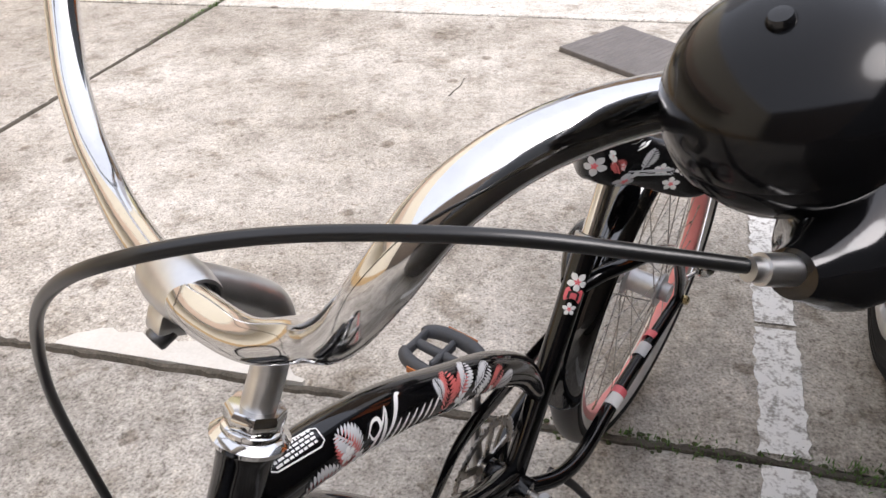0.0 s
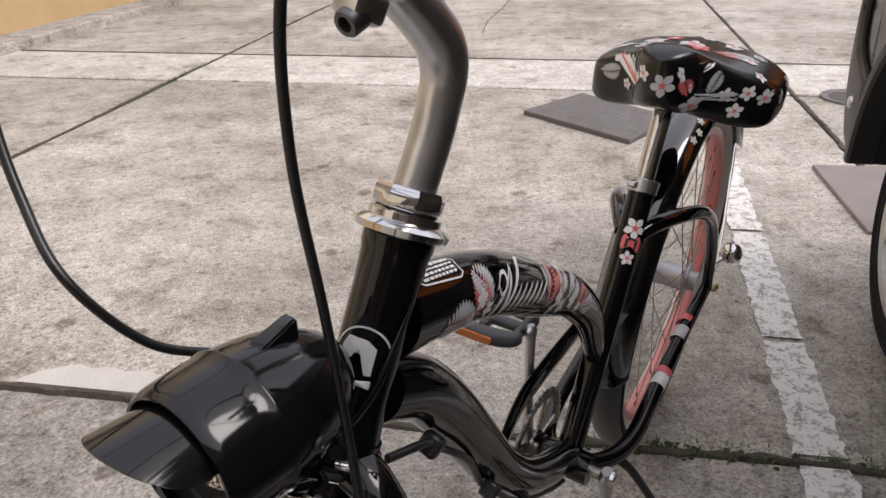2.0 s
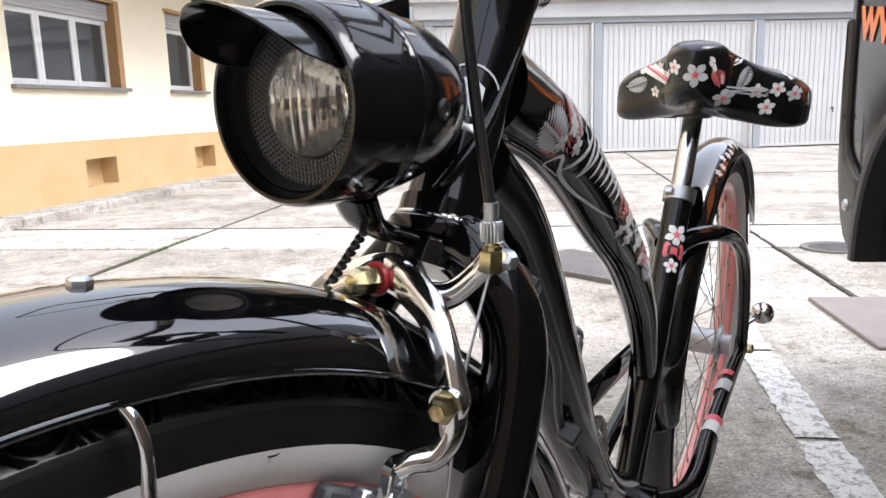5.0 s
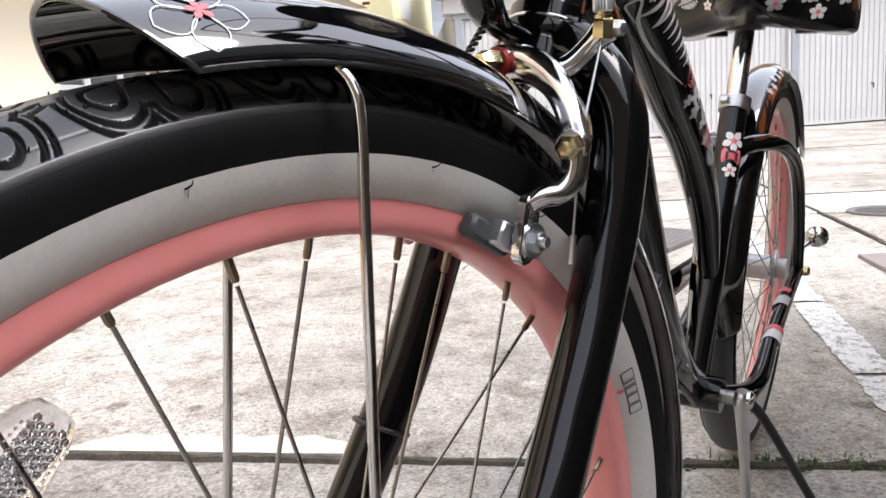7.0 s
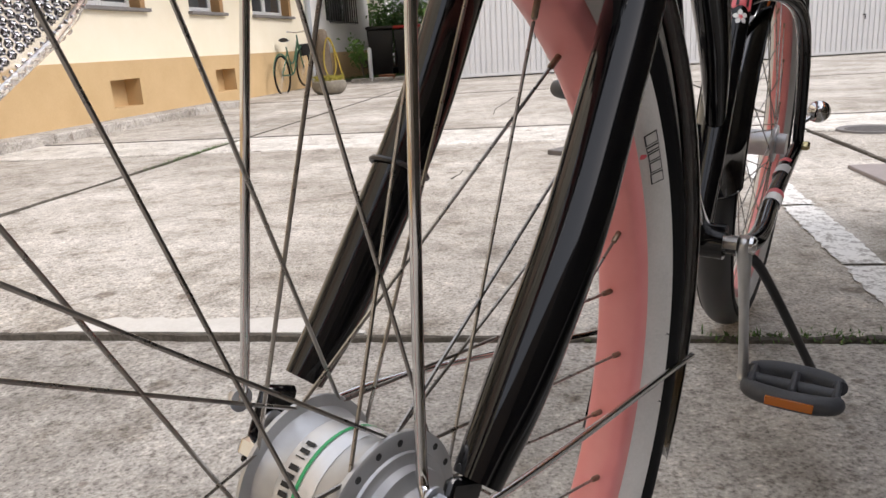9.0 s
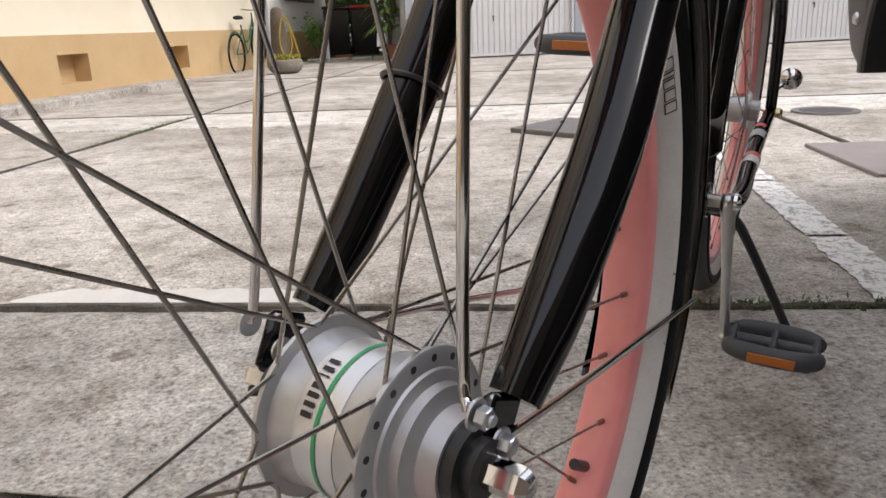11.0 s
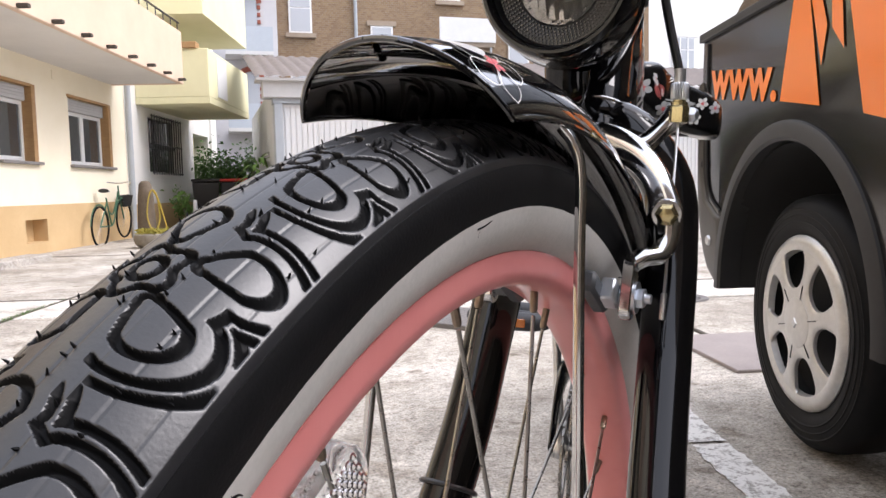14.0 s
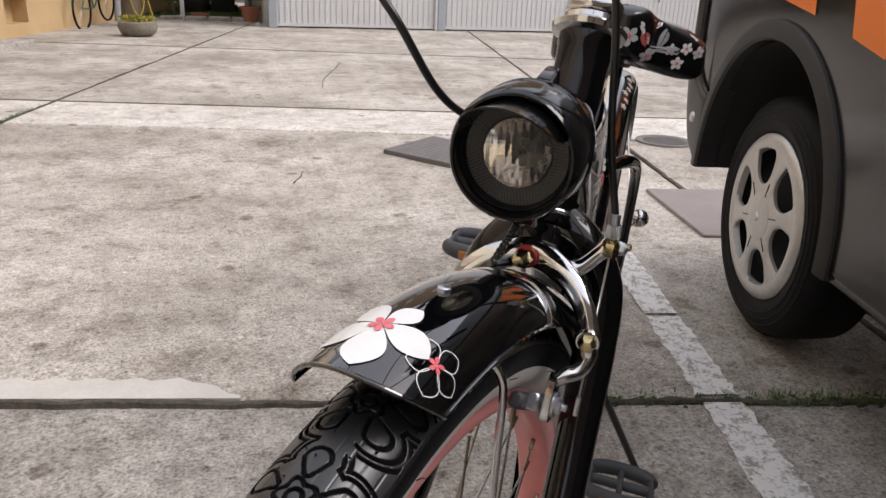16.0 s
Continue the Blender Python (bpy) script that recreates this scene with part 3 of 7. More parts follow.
add_box(bm, 5.47, 8.2, -1.12, -1.05, 2.10, 2.86, bevel=0.01)
part("parapet", bm, RENDER_YELLOW, b2, "pale yellow parapet", m=HOUSE, smooth=False)
part("flower_box", box(5.35, 5.55, -0.95, -0.3, 2.86, 2.96, bevel=0.01), BROWN, b2, "brown flower box", m=HOUSE, smooth=False)
part("parapet_pane", box(5.9, 6.5, -1.135, -1.12, 2.15, 2.80, bevel=0.004), PVC, b2, "white panel with glass", m=HOUSE, smooth=False)
b3 = thing("balcony", HOUSE @ Matrix.Translation((6, 0, 3.3)), "pale yellow upper balcony", "balcony", kind="structure")
bm = bmesh.new()
add_box(bm, 5.2, 8.2, -1.12, 0.05, 3.35, 3.45)
add_box(bm, 5.2, 5.27, -1.12, 0.05, 3.45, 4.3)
add_box(bm, 5.27, 8.2, -1.12, -1.05, 3.45, 4.3)
part("parapet", bm, RENDER_YELLOW, b3, m=HOUSE, smooth=False)
wall_with_openings("wall_upper", 9.6, 9.9, -0.02, 6.2, [], 6.0, RENDER_WHITE, HOUSE, "white side wall of the house")

# kerb along the house
KERB = concrete_material("kerb_stone", (0.34, 0.32, 0.29), (0.43, 0.41, 0.38), (0.5, 0.48, 0.45))
for k in range(7):
    tagged(part("kerb", box(-6 + k * 1.0, -5.01 + k * 1.0, -0.62, -0.35, -0.12, -0.015, bevel=0.012), KERB, None, m=HOUSE, smooth=False), "pale concrete kerb stone beside the house", "kerb", "kerb stones by the house", "structure")

# ---- garages ----
GARAGE = pose(0.648, 11.8, 0, 0, 0, 0.6)
TILE = varied("weathered_roof_tile", (0.13, 0.11, 0.10), (0.21, 0.18, 0.165), 8, 0.85, 0.95, 0.003, 60)
CEMENT = varied("pale_fascia_board", (0.50, 0.50, 0.50), (0.60, 0.60, 0.60), 3, 0.8, 0.9)
garages = thing("garage_block", GARAGE @ Matrix.Translation((5, 0, 0)), "row of white ribbed garages with grey posts", "garage", kind="structure")
part("garage_wall", box(-0.14, 15.6, 0.25, 5.5, 0, 2.25), CEMENT, garages, m=GARAGE, smooth=False)
bm = bmesh.new()
add_box(bm, -0.30, 15.7, -0.10, 0.25, 2.06, 2.30, bevel=0.006)
part("fascia", bm, CEMENT, garages, "pale fascia board", m=GARAGE, smooth=False)
part("lintel", box(-0.16, 15.6, -0.03, 0.25, 1.98, 2.06, bevel=0.004), GREY_METAL, garages, "grey lintel", m=GARAGE, smooth=False)
for k in range(6):
    x0 = k * 2.585
    part("post", box(x0 - 0.14, x0 - 0.02, -0.04, 0.25, 0, 1.98, bevel=0.005), GREY_METAL, garages, "grey steel post", m=GARAGE, smooth=False)
    part("post", box(x0 + 2.405, x0 + 2.44, -0.03, 0.25, 0, 1.98, bevel=0.004), WHITE_METAL, garages, "white door jamb", m=GARAGE, smooth=False)
    door = part("garage_door", box(x0 - 0.02, x0 + 2.40, 0.05, 0.08, 0.02, 1.97), WHITE_METAL, garages, "white steel up-and-over door", m=GARAGE, smooth=False)
    for i in range(28):
        u = x0 + 0.02 + i * 0.0848
        part("rib", box(u, u + 0.062, 0.035, 0.05, 0.06, 1.93, bevel=0.004), WHITE_METAL, door, m=GARAGE, smooth=False)
    for z0, z1 in ((0.02, 0.06), (1.93, 1.97)):
        part("door_rail", box(x0 - 0.02, x0 + 2.40, 0.030, 0.05, z0, z1, bevel=0.003), WHITE_METAL, door, m=GARAGE, smooth=False)
    bm = bmesh.new()
    add_rod(bm, (x0 + 1.19, 0.035, 0.60), (x0 + 1.19, -0.01, 0.60), 0.012, 10)
    add_rod(bm, (x0 + 1.19, -0.01, 0.60), (x0 + 1.19, -0.012, 0.53), 0.009, 8)
    part("door_handle", bm, PLASTIC, door, "small black handle", m=GARAGE)
bm = bmesh.new()
n = 16 * 5 * 8
rows = np.array([[[-0.42 + 16.2 * i / n, y, 2.335 + z + 0.028 * abs(math.sin(i / n * math.pi * 80))] for y, z in ((-0.22, 0.0), (0.6, 0.22), (3.0, 0.85))] for i in range(n + 1)])
link("roof_tiles", grid_mesh("roof_tiles", rows, TILE), GARAGE, garages, "wavy weathered roof tiles")
part("roof_edge", box(-0.40, 15.75, -0.2, 0.25, 2.30, 2.335), CEMENT, garages, m=GARAGE, smooth=False)

# ---- far buildings ----
BRICK = base("tan_brick", (0.36, 0.24, 0.14), 0.9)
t = BRICK.node_tree
bt = t.nodes.new("ShaderNodeTexBrick")
bt.inputs["Scale"].default_value = 3.6
bt.inputs["Color1"].default_value, bt.inputs["Color2"].default_value, bt.inputs["Mortar"].default_value = (0.40, 0.28, 0.16, 1), (0.30, 0.19, 0.11, 1), (0.42, 0.37, 0.31, 1)
bt.inputs["Mortar Size"].default_value = 0.012
gc = t.nodes.new("ShaderNodeTexCoord")
mp = t.nodes.new("ShaderNodeMapping")
mp.inputs["Rotation"].default_value = (radians(90), 0, 0)
t.links.new(gc.outputs["Object"], mp.inputs[0])
t.links.new(mp.outputs[0], bt.inputs["Vector"])
nz = t.nodes.new("ShaderNodeTexNoise")
nz.inputs["Scale"].default_value = 0.9
mx = t.nodes.new("ShaderNodeMixRGB")
mx.blend_type = "MULTIPLY"
mx.inputs[0].default_value = 0.6
t.links.new(bt.outputs[0], mx.inputs[1])
t.links.new(nz.outputs[0], mx.inputs[2])
t.links.new(mx.outputs[0], t.nodes["Principled BSDF"].inputs["Base Color"])
SAND = varied("sandstone_trim", (0.30, 0.24, 0.18), (0.38, 0.31, 0.24), 4, 0.9, 0.95)
PANEL = varied("grey_balcony_sheet", (0.42, 0.46, 0.50), (0.50, 0.54, 0.58), 2, 0.6, 0.7)


def far_window(parent, x0, x1, z0, z1, y, trim=SAND, bars=1):
    w = part("window", box(x0, x1, y - 0.06, y + 0.02, z0, z1), PVC, parent, "white-framed window", smooth=False)
    part("pane", box(x0 + 0.06, x1 - 0.06, y - 0.075, y - 0.062, z0 + 0.07, z0 + (z1 - z0) * 0.62), GLASS_FAR, w, smooth=False)
    part("pane", box(x0 + 0.06, x1 - 0.06, y - 0.075, y - 0.062, z0 + (z1 - z0) * 0.66, z1 - 0.06), GLASS_FAR, w, smooth=False)
    part("sill", box(x0 - 0.12, x1 + 0.12, y - 0.14, y, z0 - 0.14, z0), trim, w, "stone sill", smooth=False)
    part("head", box(x0 - 0.12, x1 + 0.12, y - 0.08, y, z1, z1 + 0.16), trim, w, "stone head", smooth=False)


GLASS_FAR = base("far_window_glass", (0.45, 0.47, 0.50), 0.15)
brick = thing("brick_building", pose(8, 26, 0), "tan brick apartment building with white windows behind the garages", "building", kind="structure")
part("wall", box(1.55, 15.8, 26, 34, 0, 14), BRICK, brick, smooth=False)
for x0, x1, z0, z1 in ((2.21, 2.97, 5.9, 7.2), (4.96, 5.73, 4.9, 6.25), (3.68, 4.18, 4.40, 4.95), (2.21, 2.86, 4.33, 4.84), (6.51, 6.94, 4.66, 5.12), (7.9, 8.7, 4.3, 4.95), (4.3, 4.9, 7.6, 8.9), (7.4, 8.2, 7.2, 8.6), (10.0, 10.8, 5.0, 6.3), (12.4, 13.2, 5.0, 6.3)):
    far_window(brick, x0, x1, z0, z1, 26)
fb = part("far_balcony", box(7.1, 9.1, 24.9, 26, 5.45, 5.6), SAND, brick, "white balcony", smooth=False)
part("balcony_panel", box(7.1, 9.1, 24.85, 24.93, 5.6, 6.4), WHITE_METAL, brick, smooth=False)
for x in (7.25, 8.95):
    part("balcony_post", add_rod(bmesh.new(), (x, 24.95, 2.0), (x, 24.95, 5.5), 0.04, 8), GREY_METAL, brick)
part("rain_pipe", add_rod(bmesh.new(), (4.45, 25.93, 0), (4.45, 25.93, 13), 0.06, 8), GREY_METAL, brick)
white_b = thing("white_building", pose(17, 27, 0), "white rendered building with a mullioned window", "building", kind="structure")
part("wall", box(15.9, 26, 26.4, 34, 0, 14), RENDER_WHITE, white_b, smooth=False)
for x0, x1, z0, z1 in ((17.07, 18.1, 5.0, 6.4), (19.4, 20.4, 5.0, 6.4)):
    far_window(white_b, x0, x1, z0, z1, 26.4, RENDER_WHITE)
    for k in (1, 2):
        part("glazing_bar", box(x0 + (x1 - x0) * k / 3 - 0.03, x0 + (x1 - x0) * k / 3 + 0.03, 26.31, 26.33, z0, z1), PVC, white_b, smooth=False)
REDBRICK = varied("red_brick_trim", (0.28, 0.08, 0.05), (0.36, 0.12, 0.08), 10, 0.9, 0.95)
grey_b = thing("grey_building", pose(0, 22.5, 0), "pale building with grey balconies and red brick window trim", "building", kind="structure")
part("wall", box(-4, 1.5, 22.2, 30, 0, 14), varied("pale_grey_render", (0.55, 0.54, 0.55), (0.62, 0.61, 0.62), 2, 0.9, 0.95), grey_b, smooth=False)
for z0 in (2.2, 4.25, 6.3):
    part("balcony_panel", box(0.05, 1.30, 21.3, 21.36, z0 + 0.2, z0 + 0.85), PANEL, grey_b, "grey balcony sheet", smooth=False)
    part("balcony_floor", box(0.05, 1.30, 21.3, 22.2, z0 + 0.10, z0 + 0.2), SOFFIT, grey_b, smooth=False)
    part("window", box(0.50, 0.95, 22.14, 22.2, z0 + 0.9, z0 + 1.75), GLASS_FAR, grey_b, smooth=False)
    bm = bmesh.new()
    for k in range(9):
        a = radians(20 * k + 10)
        add_box(bm, -0.05, 0.05, -0.06, 0, -0.07, 0.07, m=Matrix.Translation((0.725 + 0.29 * math.cos(a), 22.2, z0 + 1.68 + 0.22 * math.sin(a))) @ pose(0, 0, 0, 0, -math.degrees(a) + 90, 0))
    for z in range(4):
        add_box(bm, 0.40, 0.49, 22.13, 22.2, z0 + 0.9 + z * 0.2, z0 + 1.0 + z * 0.2)
        add_box(bm, 0.96, 1.05, 22.13, 22.2, z0 + 0.9 + z * 0.2, z0 + 1.0 + z * 0.2)
    part("window_trim", bm, REDBRICK, grey_b, "red brick window trim", smooth=False)
# unseen plain walls added behind the camera, to darken reflections, and beside it
bm = bmesh.new()
add_box(bm, -16, 13, -10.5, -10, -0.02, 8.5)
add_box(bm, 12.5, 13, -10, 11, -0.02, 4)
tagged(part("wall_back", bm, varied("brown_unseen_wall", (0.17, 0.13, 0.10), (0.24, 0.19, 0.15), 3, 0.9, 0.95, 0.003, 40), smooth=False), "plain brown wall added out of view around the yard", "wall", kind="structure")
# ---- parked van ----
VAN = pose(0.898, 1.492, 0, 0, 0, 73.0)  # x towards its tail, y out of its flank
VAN_PAINT = base("dark_grey_brown_car_paint", (0.012, 0.0108, 0.0096), 0.14, 0.0, 0.08)
VAN_PLASTIC = varied("grey_bumper_plastic", (0.034, 0.031, 0.028), (0.046, 0.042, 0.038), 30, 0.35, 0.45, 0.0001, 600)
ARCH = varied("dark_arch_plastic", (0.012, 0.012, 0.0125), (0.02, 0.02, 0.0205), 30, 0.5, 0.6)
ORANGE = base("orange_lettering_film", (0.85, 0.20, 0.015), 0.4, 0, 0.4)
CAP = varied("silver_wheel_cover", (0.47, 0.46, 0.44), (0.60, 0.585, 0.56), 12, 0.3, 0.42, metal=0.6)
van = thing("van", VAN, "dark grey delivery van with orange lettering parked beside the bicycle", "van")


def side_plate(outline, y0, y1, bevel=0.0, seg=3):
    """A solid from an outline in the flank's plane (x, z), from depth y0 to y1."""
    bm = bmesh.new()
    f = bm.faces.new([bm.verts.new((x, y1, z)) for x, z in outline])
    ex = bmesh.ops.extrude_face_region(bm, geom=[f])
    for v in ex["geom"]:
        if isinstance(v, bmesh.types.BMVert):
            v.co.y = y0
    if bevel:
        es = [e for e in bm.edges if all(abs(v.co.y - y1) < 1e-6 for v in e.verts)]
        bmesh.ops.bevel(bm, geom=es, offset=bevel, segments=seg, affect="EDGES", profile=0.6)
    return bm


HC = 0.312
arch_in = [(0.395 * math.cos(a), HC + 0.03 + 0.405 * math.sin(a)) for a in np.linspace(math.pi * 1.02, 0.0, 30)]
body = [(-3.3, 0.30), (-0.42, 0.30)] + arch_in + [(0.415, 0.50), (0.52, 0.555), (0.575, 0.60), (0.585, 0.75), (0.58, 0.95), (0.565, 1.10), (-2.45, 1.10), (-3.1, 1.0), (-3.35, 0.86)]
part("body", side_plate(body, -1.66, 0.05, 0.035), VAN_PAINT, van, "dark grey painted body", m=VAN)
# tapered upper body with dark glass
VAN_GLASS = base("dark_tinted_glass", (0.012, 0.014, 0.014), 0.04)
low = [(-2.35, 0.005), (0.545, 0.005), (0.545, -1.615), (-2.35, -1.615)]
high = [(-1.55, -0.235), (0.36, -0.235), (0.36, -1.375), (-1.55, -1.375)]
bm = bmesh.new()
ra = [bm.verts.new((x, y, 1.075)) for x, y in low]
rb = [bm.verts.new((x, y, 1.60)) for x, y in high]
for i in range(4):
    bm.faces.new((ra[i], ra[(i + 1) % 4], rb[(i + 1) % 4], rb[i]))
bm.faces.new(rb)
bm.faces.new(ra[::-1])
bmesh.ops.recalc_face_normals(bm, faces=bm.faces[:])
bmesh.ops.bevel(bm, geom=[e for e in bm.edges if max(v.co.z for v in e.verts) > 1.5], offset=0.06, segments=4, affect="EDGES", profile=0.6)
part("upper_body", bm, VAN_PAINT, van, "dark grey tapered upper body", m=VAN)


def van_pane(i, f0, f1, g0, g1):
    """A glass pane on one slanted side of the upper body."""
    a0, a1 = Vector((*low[i], 1.075)), Vector((*low[(i + 1) % 4], 1.075))
    b0, b1 = Vector((*high[i], 1.60)), Vector((*high[(i + 1) % 4], 1.60))
    P = lambda f, g: a0.lerp(a1, f).lerp(b0.lerp(b1, f), g)
    n = (a1 - a0).cross(b0 - a0).normalized()
    bm = bmesh.new()
    f = bm.faces.new([bm.verts.new(P(u, w) + n * 0.004) for u, w in ((f0, g0), (f1, g0), (f1, g1), (f0, g1))])
    ex = bmesh.ops.extrude_face_region(bm, geom=[f])
    for v in ex["geom"]:
        if isinstance(v, bmesh.types.BMVert):
            v.co -= n * 0.008
    part("window_pane", bm, VAN_GLASS, van, "dark tinted window glass", m=VAN, smooth=False)


for f0, f1 in ((0.12, 0.40), (0.43, 0.68), (0.71, 0.90)):
    van_pane(0, f0, f1, 0.12, 0.82)
    van_pane(2, 1 - f1, 1 - f0, 0.12, 0.82)
van_pane(1, 0.12, 0.88, 0.12, 0.80)
van_pane(3, 0.10, 0.90, 0.10, 0.85)
bump = [(0.392, 0.345), (0.44, 0.352), (0.500, 0.385), (0.535, 0.43), (0.563, 0.49), (0.583, 0.56), (0.592, 0.65), (0.592, 0.80), (0.575, 0.95), (0.545, 0.95), (0.545, 0.68), (0.515, 0.600), (0.44, 0.560), (0.400, 0.548)]
part("bumper", side_plate(bump, -1.60, 0.058, 0.022), VAN_PLASTIC, van, "grey plastic rear bumper", m=VAN)
part("bumper_stud", lathe([(0, 0.010), (0.012, 0.009), (0.016, 0.004), (0.016, 0)], seg=20, m=Matrix.Translation((0.475, 0.056, 0.475)) @ pose(0, 0, 0, -90, 0, 0)), ALU, van, "silver round bumper cap", m=VAN)
# wheel arch lip
bm = bmesh.new()
rings = []
for a in np.linspace(math.pi * 1.02, 0.0, 40):
    c, s = math.cos(a), math.sin(a)
    rings.append([bm.verts.new((r * c, y, HC + 0.03 + (r + 0.01) * s)) for r, y in ((0.388, 0.0), (0.386, 0.056), (0.393, 0.063), (0.424, 0.061), (0.432, 0.056), (0.434, 0.045))])
for p, q in zip(rings, rings[1:]):
    for i in range(5):
        bm.faces.new((p[i], p[i + 1], q[i + 1], q[i]))
part("wheel_arch", bm, ARCH, van, "dark plastic wheel arch lip", m=VAN)
bm = bmesh.new()
add_lathe(bm, [(0.0, -0.30), (0.391, -0.30), (0.391, 0.0)], 40, Matrix.Translation((0, 0.03, HC + 0.03)) @ pose(0, 0, 0, -90, 0, 0), arc=(180, 360))
part("wheel_well", bm, DARK, van, "black wheel well", m=VAN)
part("side_moulding", side_plate([(-3.2, 1.055), (0.555, 1.062), (0.552, 1.085), (-3.2, 1.08)], 0.04, 0.062, 0.004), ARCH, van, "dark side moulding", m=VAN)
part("panel_gap", tube([(0.50, 0.0515, 1.05), (0.508, 0.0525, 0.84), (0.505, 0.053, 0.66), (0.47, 0.053, 0.60), (0.40, 0.053, 0.565)], 0.0035, seg=6, per=6), DARK, van, "dark gap beside the bumper", m=VAN)
part("sensor", lathe([(0, 0.003), (0.008, 0.002), (0.010, 0)], seg=12, m=Matrix.Translation((0.53, 0.060, 0.70)) @ pose(0, 0, 0, -90, 0, 0)), DARK, van, "small black sensor", m=VAN)
# wheel
wm = VAN @ Matrix.Translation((0, 0.0, HC)) @ pose(0, 0, 0, -90, 0, 0)
vw = part("wheel", lathe([(0.205, -0.16), (0.27, -0.165), (0.296, -0.15), (0.301, -0.10), (0.301, -0.04), (0.294, -0.012), (0.272, 0.004), (0.235, 0.008), (0.208, 0.0), (0.200, -0.012)], seg=72), RUBBER, van, "black tyre", m=wm)
for k in range(3):
    part("tyre_rib", lathe([(0.236 + k * 0.016, 0.0075 - k * 0.0015), (0.239 + k * 0.016, 0.0095 - k * 0.0018), (0.242 + k * 0.016, 0.0075 - k * 0.002)], seg=72), RUBBER, vw, m=wm)
part("rim_back", lathe([(0.0, -0.05), (0.19, -0.05), (0.20, -0.012)], seg=48), DARK, vw, "dark wheel behind the cover", m=wm)
# wheel cover: ring, hub disc and six sectors, each with an opening through it
part("cover_ring", lathe([(0.206, -0.010), (0.207, 0.002), (0.200, 0.010), (0.186, 0.013), (0.172, 0.010), (0.168, -0.006)], seg=72), CAP, vw, "silver cover ring", m=wm)
part("cover_disc", lathe([(0.0, 0.0205), (0.030, 0.020), (0.052, 0.0188), (0.060, 0.0168), (0.0625, 0.010)], seg=48), CAP, vw, "silver cover disc", m=wm)

def cover_height(x, y, cx, cy):
    """The cover's dished face, sinking into each opening."""
    r = math.hypot(x, y)
    near = math.hypot((x - cx), (y - cy))
    return 0.017 - 0.007 * (r / 0.178) ** 2 - 0.008 * max(0.0, 1 - near / 0.062) ** 1.2


for k in range(6):
    mid = radians(k * 60 + 42)
    ux, uy = math.cos(mid), math.sin(mid)
    c0 = (0.134 * ux, 0.134 * uy)
    hole, edge = [], []
    for i in range(40):
        a = 2 * math.pi * i / 40
        ca, sa = math.cos(a), math.sin(a)
        rad = (0.038 if ca > 0 else 0.052) * math.copysign(abs(ca) ** 0.7, ca)
        wid = (0.049 + 0.014 * ca) * math.copysign(abs(sa) ** 0.75, sa)
        hole.append((c0[0] + rad * ux - wid * uy, c0[1] + rad * uy + wid * ux))
        dx, dy = hole[-1][0] - c0[0], hole[-1][1] - c0[1]
        n = math.hypot(dx, dy)
        dx, dy = dx / n, dy / n
        t = 0.0
        while t < 0.2:
            px, py = c0[0] + dx * t, c0[1] + dy * t
            r, ang = math.hypot(px, py), math.atan2(py * ux - px * uy, px * ux + py * uy)
            if r > 0.179 or r < 0.058 or abs(ang) > radians(30.0):
                break
            t += 0.0005
        edge.append((c0[0] + dx * t, c0[1] + dy * t))
    bm = bmesh.new()
    rows = []
    for f, drop in ((0.0, 0.011), (0.0, 0.003), (0.12, 0.001), (0.4, 0.0), (0.7, 0.0), (1.0, 0.0)):
        row = []
        for h, e in zip(hole, edge):
            x, y = h[0] + (e[0] - h[0]) * f, h[1] + (e[1] - h[1]) * f
            row.append(bm.verts.new((x, y, cover_height(x, y, *c0) - drop)))
        rows.append(row)
    for p, q in zip(rows, rows[1:]):
        for i in range(40):
            bm.faces.new((p[i], p[(i + 1) % 40], q[(i + 1) % 40], q[i]))
    part("cover_sector", bm, CAP, vw, "silver cover sector with a rounded opening", m=wm)
    part("cover_groove", box(0.052, 0.095, -0.0011, 0.0011, 0.010, 0.0172, m=pose(0, 0, 0, 0, 0, k * 60 + 12)), DARK, vw, m=wm)
part("cover_emblem", lathe([(0.0, 0.0235), (0.010, 0.023), (0.014, 0.0195)], seg=4), ALU, vw, "small diamond emblem", m=wm)


# orange lettering on the flank
def flank_shape(name, outline, label):
    bm = bmesh.new()
    f = bm.faces.new([bm.verts.new((x, 0.0525, z)) for x, z in outline])
    bmesh.ops.triangulate(bm, faces=[f])
    return part(name, bm, ORANGE, van, label, m=VAN, smooth=False)


txt = bpy.data.curves.new("web_lettering", "FONT")
txt.body = "www."
txt.size, txt.align_x = 0.150, "LEFT"
txt.offset = 0.004
tob = new("web_lettering_source", txt)
tme = bpy.data.meshes.new_from_object(tob)
bpy.data.objects.remove(tob)
tme.materials.append(ORANGE)
tm = VAN @ Matrix.Translation((0.475, 0.0528, 0.893)) @ pose(0, 0, 0, 90, 0, 180) @ pose(0, 0, 0, 0, 0, -7.5) @ Matrix.Diagonal((1.24, 1.06, 1, 1))
link("web_lettering", tme, tm, van, "orange lettering film")
flank_shape("logo_stroke", [(-0.045, 1.05), (-0.118, 1.045), (-0.168, 0.800), (0.020, 0.830)], "large orange logo stroke")
flank_shape("logo_stroke", [(-0.122, 1.045), (-0.165, 1.04), (-0.195, 0.96), (-0.172, 0.88)], "large orange logo stroke")
flank_shape("logo_stroke", [(-0.21, 1.04), (-0.25, 1.035), (-0.262, 0.90), (-0.215, 0.95)], "large orange logo stroke")
